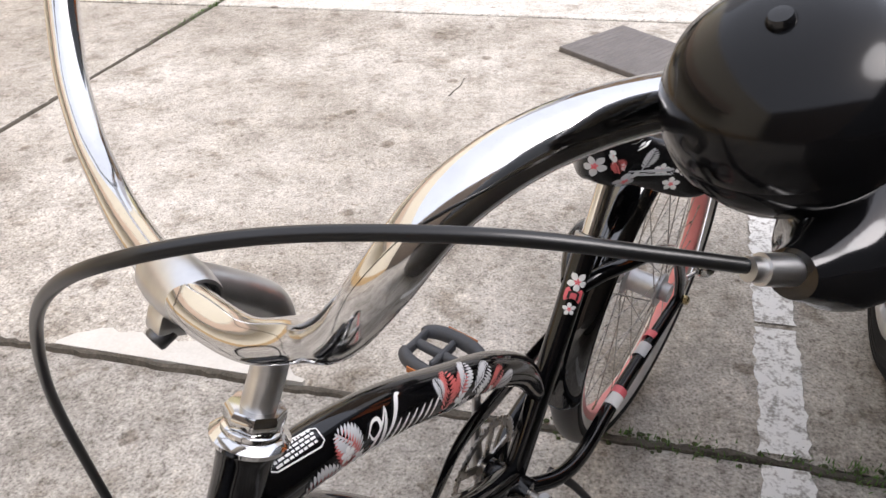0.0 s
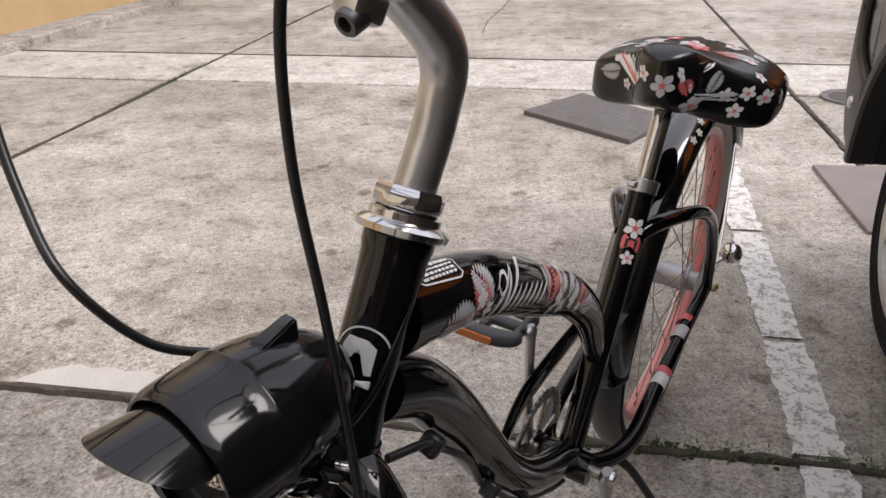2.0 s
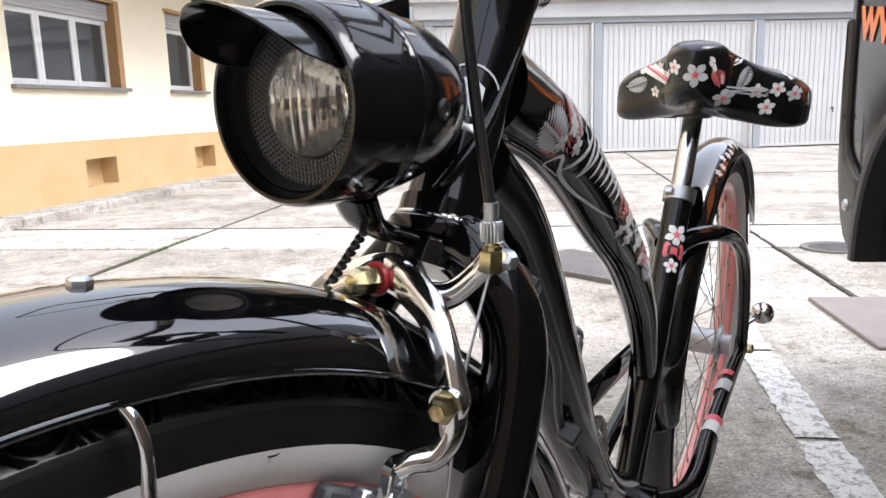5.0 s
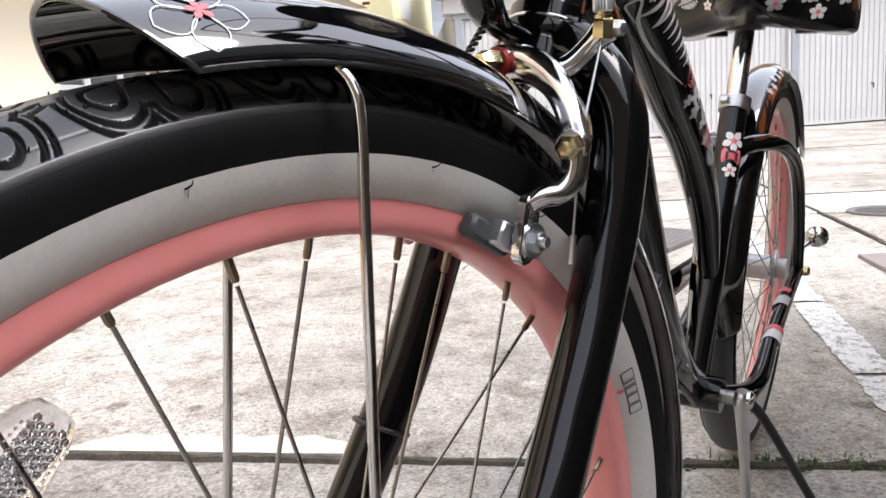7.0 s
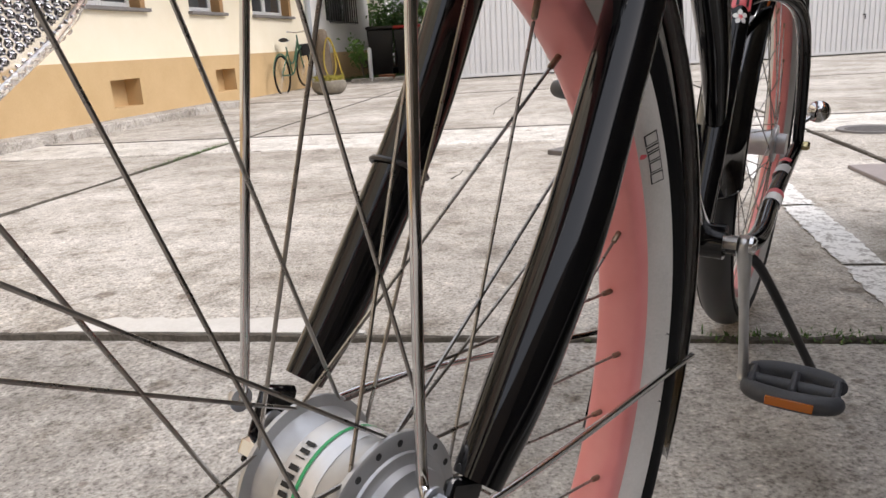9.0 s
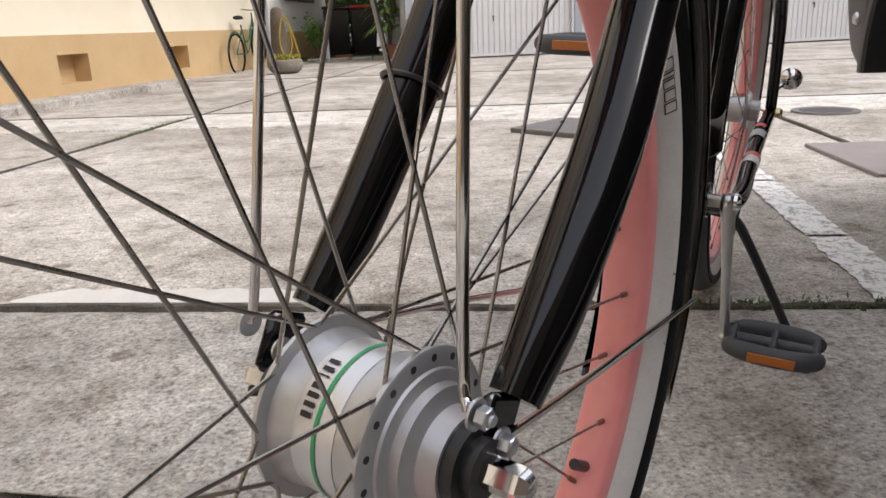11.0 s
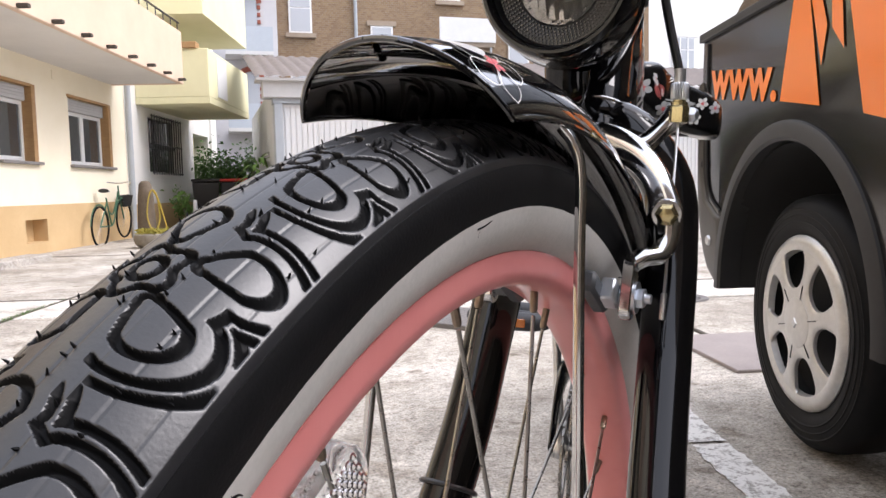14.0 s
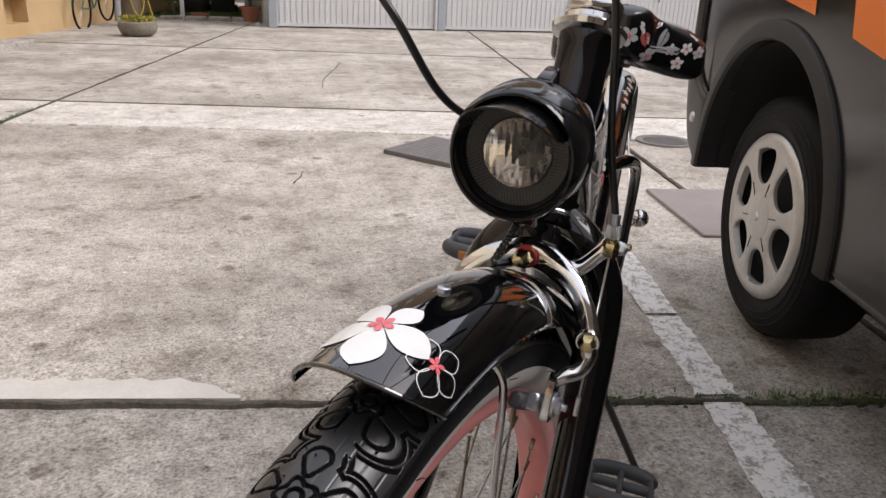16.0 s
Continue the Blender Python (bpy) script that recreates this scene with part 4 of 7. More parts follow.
flank_shape("logo_stroke", [(-0.27, 1.035), (-0.46, 1.02), (-0.46, 0.74), (-0.335, 0.768)], "large orange logo stroke")

# ---- beside the house ----
LEAF = varied("bush_leaf", (0.04, 0.10, 0.02), (0.09, 0.19, 0.04), 25, 0.6, 0.7)
LEAF2 = varied("light_leaf", (0.10, 0.20, 0.035), (0.17, 0.29, 0.06), 25, 0.6, 0.7)
BARK = varied("grey_bark", (0.11, 0.085, 0.06), (0.18, 0.14, 0.10), 30, 0.9, 0.95, 0.003, 60)
TERRACOTTA = varied("terracotta", (0.34, 0.13, 0.07), (0.42, 0.18, 0.10), 15, 0.8, 0.9)
STONE = varied("mossy_stone_pot", (0.16, 0.14, 0.11), (0.28, 0.25, 0.20), 12, 0.9, 0.95, 0.003, 60)


def leaf(bm, p, d, ln, wd, r):
    d = d.normalized()
    s = d.cross(Vector((r.uniform(-1, 1), r.uniform(-1, 1), r.uniform(-1, 1)))).normalized() * wd / 2
    up = Vector((0, 0, 0.12 * ln))
    v = [bm.verts.new(p), bm.verts.new(p + d * ln * 0.45 + s + up), bm.verts.new(p + d * ln), bm.verts.new(p + d * ln * 0.45 - s + up)]
    bm.faces.new((v[0], v[1], v[2]))
    bm.faces.new((v[0], v[2], v[3]))


def bush(name, x, y, h, rx, n, material, label, category, seed, ln=0.09, stem=0.02):
    r = random.Random(seed)
    b = thing(name, pose(x, y, 0), label, category)
    m = pose(x, y, 0)
    bm, bs = bmesh.new(), bmesh.new()
    for k in range(max(5, int(rx * 12))):
        a, q = r.uniform(0, 6.28), r.uniform(0.2, 0.8) * rx
        tip = Vector((math.cos(a) * q, math.sin(a) * q, h * r.uniform(0.55, 0.95)))
        add_tube(bs, [(0.3 * tip.x * 0.2, 0.3 * tip.y * 0.2, 0.0), (tip.x * 0.45, tip.y * 0.45, tip.z * 0.55), tuple(tip)], [stem, stem * 0.6, stem * 0.25], seg=6, per=3)
        for _ in range(n // max(5, int(rx * 12))):
            c = tip + Vector((r.gauss(0, rx * 0.22), r.gauss(0, rx * 0.22), r.gauss(-h * 0.14, h * 0.13)))
            c.z = max(c.z, 0.04)
            leaf(bm, c, Vector((r.gauss(0, 1), r.gauss(0, 1), r.gauss(0.2, 0.7))), ln * r.uniform(0.6, 1.3), ln * 0.42, r)
    part("trunk", bs, BARK, b, "thin woody stems", m=m)
    part("crown", bm, material, b, "many small leaves", m=m, smooth=False)
    return b


bush("bush", -0.3, 16.2, 1.55, 0.8, 2400, LEAF, "dark green garden bush beside the garages", "bush", 3, 0.11)
bush("bush", 0.55, 17.4, 1.7, 0.7, 1500, LEAF, "dark green garden bush beside the garages", "bush", 4, 0.11)
bush("shrub", -0.85, 13.7, 0.75, 0.28, 420, LEAF2, "small light green shrub by the white wing", "shrub", 5, 0.09, 0.012)
# potted plant with long arching leaves
pp = thing("potted_plant", pose(0.35, 13.0, 0), "tall potted plant with long arching green leaves", "potted plant")
pm = pose(0.32, 13.0, 0)
part("pot", lathe([(0, 0.0), (0.11, 0.0), (0.15, 0.20), (0.165, 0.20), (0.165, 0.23), (0.14, 0.23), (0.13, 0.19), (0, 0.19)], seg=28), TERRACOTTA, pp, "terracotta pot", m=pm)
r = random.Random(9)
bm, bs = bmesh.new(), bmesh.new()
for k in range(7):
    a = r.uniform(0, 6.28)
    add_tube(bs, [(0, 0, 0.18), (0.05 * math.cos(a), 0.05 * math.sin(a), 0.6), (0.12 * math.cos(a), 0.12 * math.sin(a), 1.0)], [0.016, 0.012, 0.008], seg=7, per=3)
for k in range(90):
    a, z0 = r.uniform(0, 6.28), r.uniform(0.4, 1.25)
    d = Vector((math.cos(a), math.sin(a), 0))
    s = Vector((-d.y, d.x, 0))
    ln = r.uniform(0.25, 0.5)
    prev = None
    for t in np.linspace(0, 1, 6):
        c = Vector((0, 0, z0)) + d * (0.04 + ln * t) + Vector((0, 0, ln * (0.9 * t - 1.1 * t * t)))
        w = 0.035 * math.sin(math.pi * min(0.97, t * 0.85 + 0.12))
        cur = (bm.verts.new(c + s * w), bm.verts.new(c - s * w))
        if prev:
            bm.faces.new((prev[0], cur[0], cur[1], prev[1]))
        prev = cur
part("trunk", bs, BARK, pp, "slim stems", m=pm)
part("crown", bm, LEAF2, pp, "long arching leaves", m=pm)
# bins
for k, (x, lid) in enumerate(((-0.55, None), (-0.05, base("red_bin_lid", (0.5, 0.04, 0.03), 0.5)))):
    bn = thing("dustbin", pose(x, 14.9, 0), "dark grey wheeled dustbin" + (" with a red lid" if lid else " with a dark lid"), "dustbin", "dustbins by the wing")
    bmm = pose(x, 14.9, 0)
    bm = box(-0.24, 0.24, -0.25, 0.25, 0.03, 0.86, bevel=0.02)
    for v in bm.verts:
        if v.co.z < 0.4:
            v.co.x *= 0.82
            v.co.y *= 0.82
    part("bin_body", bm, VAN_PLASTIC, bn, "dark plastic body", m=bmm)
    part("lid", box(-0.26, 0.26, -0.28, 0.26, 0.86, 0.92, bevel=0.02), lid or VAN_PLASTIC, bn, m=bmm)
    for sx in (-1, 1):
        part("bin_wheel", add_rod(bmesh.new(), (sx * 0.2, 0.24, 0.08), (sx * 0.26, 0.24, 0.08), 0.08, 18), RUBBER, bn, m=bmm)
# strip of lawn with a stone edge
bm = bmesh.new()
r = random.Random(12)
for _ in range(9000):
    blades(bm, r.uniform(-2.0, 0.35), r.uniform(13.6, 16.5), 0.01, r.uniform(0.03, 0.075), r, 0.03)
tagged(part("lawn", bm, GRASS, None, smooth=False), "narrow strip of short green lawn", "lawn", kind="stuff")
part_l = tagged(part("lawn_bed", box(-2.1, 0.42, 13.5, 17.2, -0.04, 0.02, bevel=0.01), SOIL, None, smooth=False), "dark soil bed under the lawn strip", "flower bed", kind="structure")
for k in range(4):
    tagged(part("edging_stone", box(-1.05 + k * 0.36, -0.71 + k * 0.36, 12.95, 13.1, -0.03, 0.06, bevel=0.015), KERB, None, smooth=False), "pale stone edging the planted bed", "edging stone", "edging of the planted bed", "structure")
tagged(part("post", lathe([(0, 0), (0.035, 0), (0.035, 0.52), (0.02, 0.55), (0, 0.55)], seg=14, m=pose(-0.72, 13.3, 0)), WHITE_METAL, None), "short white wooden post at the planted bed", "post")
tagged(part("low_pot", lathe([(0, 0), (0.12, 0), (0.15, 0.07), (0.13, 0.07), (0, 0.05)], seg=20, m=pose(-0.45, 13.4, 0.018)), TERRACOTTA, None), "flat terracotta bowl on the ground", "bowl")
# stone planter with flowers
pl = thing("planter", pose(-1.16, 10.0, 0), "round mossy stone planter with yellow-green flowers", "planter")
plm = pose(-1.16, 10.0, 0)
part("bowl", lathe([(0, 0), (0.14, 0.0), (0.20, 0.04), (0.225, 0.10), (0.215, 0.16), (0.18, 0.175), (0.15, 0.15), (0, 0.14)], seg=28), STONE, pl, "rough stone bowl", m=plm)
bm = bmesh.new()
r = random.Random(21)
for _ in range(420):
    a, q = r.uniform(0, 6.28), 0.19 * math.sqrt(r.random())
    leaf(bm, Vector((math.cos(a) * q, math.sin(a) * q, 0.14 + r.uniform(0, 0.07))), Vector((r.gauss(0, 1), r.gauss(0, 1), 0.9)), 0.05, 0.022, r)
part("flowers", bm, varied("yellow_green_leaf", (0.20, 0.20, 0.03), (0.42, 0.34, 0.05), 40, 0.7, 0.8), pl, "low yellow-green foliage", m=plm, smooth=False)
# wooden stump with a yellow hose
st = thing("hose_post", pose(-1.34, 11.5, 0), "weathered brown wooden post with a coiled yellow hose", "hose post")
stm = pose(-1.34, 11.5, 0)
part("stump", lathe([(0, 0), (0.13, 0), (0.12, 0.3), (0.105, 0.62), (0.085, 0.80), (0.05, 0.84), (0, 0.85)], seg=18), BARK, st, "rough brown wood", m=stm)
part("hose", tube([(0.10, -0.09, 0.72), (0.16, -0.1, 0.60), (0.18, -0.1, 0.30), (0.10, -0.13, 0.14), (0.02, -0.14, 0.35), (0.06, -0.13, 0.65), (0.13, -0.12, 0.70), (0.22, -0.1, 0.40), (0.30, -0.08, 0.02)], 0.010, seg=8, per=6), base("yellow_hose", (0.42, 0.31, 0.04), 0.5), st, "yellow garden hose", m=stm)
# green bicycle leaning at the corner of the house
GB = pose(-1.77, 11.45, 0, 0, -6, 75.1)
gb = thing("bicycle", GB, "old green bicycle leaning against the house corner", "bicycle")
GREENP = base("green_bike_paint", (0.035, 0.11, 0.06), 0.35, 0, 0.4)
gmx = GB @ pose(0, 0, 0, 0, 0, 90) @ Matrix.Diagonal((0.80, 0.80, 0.80, 1))
for y in (-0.52, 0.52):
    wq = part("wheel", lathe([(0.32, -0.012), (0.345, -0.014), (0.35, 0), (0.345, 0.014), (0.32, 0.012)], seg=40, closed=True, m=Matrix.Translation((0, y, 0.35)) @ pose(0, 0, 0, 0, 90, 0)), RUBBER, gb, "black tyre", m=gmx)
    for k in range(18):
        a = radians(20 * k)
        part("spoke", add_rod(bmesh.new(), (0, y, 0.35), (0, y + 0.32 * math.sin(a), 0.35 + 0.32 * math.cos(a)), 0.002, 4), STEEL, wq, m=gmx)
    part("mudguard", tube([(0, y + 0.37 * math.sin(radians(d)), 0.35 + 0.37 * math.cos(radians(d))) for d in range(-80, 90, 10)], 0.016, seg=8, per=2, flat=0.4, flat_axis=(1, 0, 0)), GREENP, gb, "green mudguard", m=gmx)
for pts in ([(0, -0.36, 0.85), (0, -0.10, 0.40), (0, 0.05, 0.30)], [(0, -0.33, 0.78), (0, -0.05, 0.50), (0, 0.12, 0.55)], [(0, 0.05, 0.30), (0, 0.18, 0.80)], [(0, 0.05, 0.30), (0, 0.52, 0.35)], [(0, 0.16, 0.72), (0, 0.52, 0.35)], [(0, -0.38, 0.95), (0, -0.42, 0.66), (0, -0.52, 0.35)]):
    part("tube", tube(pts, 0.014, seg=8, per=4), GREENP, gb, "green frame tube", m=gmx)
part("handlebar", tube([(-0.28, -0.18, 0.98), (-0.22, -0.34, 1.02), (0, -0.40, 0.99), (0.22, -0.34, 1.02), (0.28, -0.18, 0.98)], 0.011, seg=8, per=5), CHROME, gb, "chrome handlebar", m=gmx)
part("saddle", tube([(0, 0.06, 0.90), (0, 0.16, 0.91), (0, 0.26, 0.93)], [0.03, 0.06, 0.09], seg=12, per=4, flat=0.4, flat_axis=(0, 0, 1)), PLASTIC, gb, "black saddle", m=gmx)
part("basket", lathe([(0.09, 0), (0.14, 0.2), (0.145, 0.2), (0.095, 0)], seg=4, m=pose(0.0, -0.66, 0.55)), PLASTIC, gb, "dark basket", m=gmx)
# ---- bicycle ----
DARK_STEEL = varied("dark_steel", (0.10, 0.10, 0.10), (0.16, 0.16, 0.16), 90, 0.35, 0.45, metal=0.9)
PAINT_LAMP = base("black_lamp_shell", (0.004, 0.004, 0.0045), 0.10)
BEZEL = varied("dark_bezel_plastic", (0.008, 0.008, 0.008), (0.016, 0.016, 0.016), 400, 0.3, 0.4)
STUD = base("grey_stud_plastic", (0.10, 0.10, 0.10), 0.15, 0.6)
POLISHED = base("polished_aluminium", (0.72, 0.72, 0.73), 0.12, 1.0)
BRAKE_RUBBER = varied("brake_block_rubber", (0.035, 0.04, 0.045), (0.06, 0.065, 0.07), 60, 0.5, 0.6)
CABLE = base("cable_housing", (0.008, 0.008, 0.008), 0.3)
PEDAL = varied("pedal_plastic", (0.035, 0.037, 0.042), (0.055, 0.058, 0.065), 60, 0.5, 0.6, 0.0002, 500)
AMBER = base("amber_reflector", (0.38, 0.11, 0.012), 0.25, 0, 0.3)
FRONT = pose(-0.3542, 0.3624, 0.0038, 0, 3.9, -44.37)
BIKE = pose(-0.3569, 0.3591, 0.0038, 0, 3.9, -33.9)
WHEEL = FRONT @ Matrix.Translation((0.0097, 0.0031, 0.3436)) @ pose(0, 0, 0, 0, -1.53, 0.87) @ Matrix.Translation((0, 0, -0.345))
HUB = Vector((0, 0, 0.345))
R_TYRE = 0.3255
HUB_OFF = 0.005
bicycle = thing("bicycle", pose(-0.0, 0.85, 0.016, 0, 0, -33.9), "glossy black cruiser bicycle with pink rims and flower graphics", "bicycle")


def axis_x(p):
    """Pose at p whose z axis is the wheel's axle (towards +x)."""
    return Matrix.Translation(p) @ pose(0, 0, 0, 0, 90, 0)


def polar(r, deg, x=0.0, c=HUB):
    """Point of a wheel's side plane: deg from the top towards the rear."""
    a = radians(deg)
    return Vector((x, c.y + r * math.sin(a), c.z + r * math.cos(a)))


def tread_depth(u, v, period):
    """Depth (0 to 1) of the flower tread: u along the tyre, v across it, metres."""
    uu = (u + period / 2) % period - period / 2
    d = np.full(u.shape, 1.0)
    rose = np.full(u.shape, 1.0)
    hull = np.full(u.shape, 1.0)
    for off in (-period, 0.0, period):
        x, y = uu - off, v
        rr, th = np.hypot(x, y), np.arctan2(y, x)
        hull = np.minimum(hull, rr - 0.0158)
        rose = np.minimum(rose, rr - (0.0078 + 0.0013 * np.cos(5 * th + 2.2)))
        for k in range(5):
            a = radians(-5 + 72 * k)
            px, py = x * math.cos(a) + y * math.sin(a), -x * math.sin(a) + y * math.cos(a)
            t = np.clip((px - 0.0125) / 0.0070, 0, 1)
            w = 0.0022 + 0.0040 * t ** 0.8
            e = np.hypot(px - (0.0125 + 0.0070 * t), py) - w
            d = np.minimum(d, e)
            hull = np.minimum(hull, e)

    def groove(f, w=0.0007):
        t = np.clip(1.75 - 1.0 * np.abs(f) / w, 0, 1)
        return t * t * (3 - 2 * t)
    h = groove(d)
    h = np.maximum(h, groove(hull - 0.0052, 0.0006) * (np.abs(v) > 0.0075))
    h = np.maximum(h, groove(hull - 0.0082, 0.0006) * (np.abs(v) > 0.0105))
    h = np.maximum(h, np.maximum(groove(rose, 0.0008), groove(np.hypot(uu, v) - 0.0036, 0.0007)))
    line = np.abs((v / 0.0066) % 1 - 0.5) * 0.0066
    return np.maximum(h, 0.10 * np.clip(1.5 - line / 0.00028, 0, 1))


def wheel(name, m, c, rim_label, tread, n_spoke=36, hub_big=True, phase=0.0, off=0.0):
    ax = m @ axis_x(c)
    sub = m @ Matrix.Translation(Vector(c) - HUB)
    w = part(name, lathe([(0.2604, -0.0125), (0.2622, -0.0148), (0.2675, -0.0160), (0.2750, -0.0160), (0.2750, -0.0140), (0.2700, -0.0130), (0.2700, 0.0130), (0.2750, 0.0140), (0.2750, 0.0160), (0.2675, 0.0160), (0.2622, 0.0148), (0.2604, 0.0125), (0.2592, 0.006), (0.2589, 0.0), (0.2592, -0.006)], seg=128, closed=True), PINK, bicycle, rim_label, m=ax)
    # casing, whitewalls and tread
    side = [(0.2740, 0.0138), (0.2752, 0.0158), (0.2800, 0.0202), (0.2865, 0.0238), (0.2932, 0.0256)]
    black = [(0.2932, 0.0256), (0.3000, 0.0281), (0.3060, 0.0288), (0.3090, 0.0277)]
    for sx in (-1, 1):
        part("whitewall", lathe([(r, sx * x) for r, x in side], seg=128), WHITEWALL, w, "white rubber sidewall band", m=ax)
    ty = part("tyre", lathe([(r, -x) for r, x in black] + [(0.305, -0.012), (0.305, 0.012)] + [(r, x) for r, x in black[::-1]], seg=128), RUBBER, w, "black rubber balloon tyre casing", m=ax)
    fine, nv = tread
    ang = np.concatenate([np.arange(radians(170), radians(256), fine / R_TYRE), np.arange(radians(256), radians(530), 6 * fine / R_TYRE)])
    v = np.linspace(-0.0272, 0.0272, nv)
    A, V = np.meshgrid(ang, v, indexing="ij")
    R = R_TYRE - 0.0145 * np.abs(V / 0.027) ** 2.3
    if nv > 20:
        period = 2 * math.pi * R_TYRE / 35
        cut = tread_depth(-(A - radians(209)) * R_TYRE, V, period) * (np.abs(V) < 0.0262)
        R = R - 0.0024 * cut
    R[:, 0] -= 0.004
    R[:, -1] -= 0.004
    rows = np.stack([R * np.cos(A), R * np.sin(A), V], -1)
    tread_me = grid_mesh("tread", rows, SHINY_RUBBER, True)
    if nv > 20:
        # worn glossy pads; matte grooves in darker rubber that paints in their shade
        tread_me.materials.append(RUBBER)
        low = np.maximum(cut[:, :-1], cut[:, 1:])
        low = np.maximum(low, np.roll(low, -1, 0)) > 0.3
        tread_me.polygons.foreach_set("material_index", low.astype(np.int32).ravel()[:len(tread_me.polygons)])
    link("tread", tread_me, ax, w, "black rubber tread with a moulded flower pattern")
    if nv > 20:
        # short rubber hairs left by the mould
        bm, hr = bmesh.new(), random.Random(11)
        for k in range(230):
            a, q = radians(hr.uniform(186, 262)), (hr.randrange(-4, 4) + 0.5) * 0.0066
            rr = R_TYRE - 0.0145 * abs(q / 0.027) ** 2.3
            p = Vector((rr * math.cos(a), rr * math.sin(a), q))
            n = Vector((math.cos(a), math.sin(a), q * 9)).normalized() + Vector((hr.gauss(0, 0.3), hr.gauss(0, 0.3), hr.gauss(0, 0.3)))
            add_lathe(bm, [(0.0004, -0.0003), (0.00028, hr.uniform(0.0004, 0.0011)), (0.0, 0.0014)], 4, along(p, p + n))
        hairs = part("tread_hair", bm, RUBBER, w, "short rubber mould hairs", m=ax)
        hairs["kind"] = "stuff"
    # hub
    fl, fr, sr = (0.0262, 0.0402, 0.0328) if hub_big else (0.032, 0.033, 0.022)
    prof = [(0.0, -fl - 0.02), (0.018, -fl - 0.02), (0.020, -fl - 0.012), (0.0225, -fl - 0.0105), (0.0265, -fl - 0.0095), (0.0270, -fl - 0.0050), (0.0315, -fl - 0.0038), (0.0320, -fl - 0.0024), (fr - 0.001, -fl - 0.0020), (fr, -fl - 0.0012), (fr, -fl + 0.001), (fr - 0.005, -fl + 0.002), (sr + 0.001, -fl + 0.006), (sr, -fl + 0.012), (sr, fl - 0.012), (sr + 0.001, fl - 0.006), (fr - 0.005, fl - 0.002), (fr, fl - 0.001), (fr, fl + 0.0012), (fr - 0.001, fl + 0.0020), (0.0320, fl + 0.0024), (0.0315, fl + 0.0038), (0.0270, fl + 0.0050), (0.0265, fl + 0.0095), (0.0225, fl + 0.0105), (0.020, fl + 0.012), (0.018, fl + 0.02), (0.0, fl + 0.02)]
    if not hub_big:
        prof = [(min(r, fr) if abs(h) < fl + 0.004 else min(r, 0.018), h) for r, h in prof]
    part("hub", lathe(prof, seg=48), HUB_ALU, w, "satin aluminium hub shell", m=ax @ Matrix.Translation((0, 0, off)))
    # spokes and nipples
    L = None
    for i in range(n_spoke):
        sx = 1 if i % 2 == 0 else -1
        lead = sx if (i // 2) % 2 == 0 else -sx
        th = 360 / n_spoke * i + phase
        a = polar(fr - 0.005, th + lead * 56, sx * fl + off, HUB)
        b = polar(0.2592, th, sx * 0.004, HUB)
        if L is None:
            L = (b - a).length
            bm = bmesh.new()
            add_lathe(bm, [(0, -0.001), (0.0010, -0.001), (0.0010, L - 0.012), (0, L - 0.012)], 6)
            spoke_me = mesh_of("spoke", bm, STEEL)
            bm = bmesh.new()
            add_lathe(bm, [(0, -0.004), (0.0026, -0.004), (0.0026, -0.002), (0.0019, -0.0015), (0.0019, 0.009), (0.0014, 0.0105), (0, 0.0105)], 8)
            nip_me = mesh_of("nipple", bm, NIPPLE)
        sp = link("spoke", spoke_me, sub @ along(a, b), w)
        link("nipple", nip_me, sub @ along(b, a), w)
    return w, sub, ax


HUB_ALU = varied("satin_hub_aluminium", (0.46, 0.47, 0.48), (0.54, 0.55, 0.56), 40, 0.36, 0.44, metal=0.85)
NIPPLE = varied("nipple_metal", (0.22, 0.17, 0.13), (0.34, 0.27, 0.2), 200, 0.4, 0.5, metal=0.9)
GREEN = base("green_print", (0.03, 0.33, 0.12), 0.4)
BLACK_PRINT = base("black_print", (0.01, 0.01, 0.01), 0.5)
WHITE_PRINT = base("white_print", (0.78, 0.78, 0.76), 0.4, 0, 0.6)
GREY_PRINT = base("pale_grey_print", (0.52, 0.53, 0.54), 0.4, 0, 0.4)
PINK_PRINT = base("pink_print", (0.72, 0.13, 0.15), 0.4, 0, 0.6)
CORAL_PRINT = base("coral_print", (0.55, 0.12, 0.11), 0.4, 0, 0.6)

front, FW, fax = wheel("front_wheel", WHEEL, HUB, "pink lacquered rim", (0.0003, 176), phase=-4.4, off=HUB_OFF)
fhub = fax @ Matrix.Translation((0, 0, HUB_OFF))
rear_c = Vector((0, 1.195, 0.337))
rear, RW, rax = wheel("rear_wheel", BIKE, rear_c, "pink lacquered rim", (0.002, 9), hub_big=False)

BAND = base("pale_silver_band", (0.66, 0.67, 0.68), 0.34, 0.7)
# print on the front hub: a green ring and dark bars
part("hub_band", lathe([(0.0330, -0.0130), (0.0332, -0.0120), (0.0332, 0.0080), (0.0330, 0.0090)], seg=48), BAND, front, "pale silver band", m=fhub)
part("hub_stripe", lathe([(0.0336, -0.0015), (0.0336, 0.0005)], seg=48), GREEN, front, "green printed ring", m=fhub)
bm = bmesh.new()
for k, wd in enumerate((3.4, 3.6, 1.2, 4.2, 3.8, 3.6, 4.0)):
    a0 = 200 + k * 6.6
    add_lathe(bm, [(0.0337, -0.0095), (0.0337, -0.0040)], 3, arc=(a0, a0 + wd))
part("hub_lettering", bm, BLACK_PRINT, front, "dark printed bars", m=fhub)
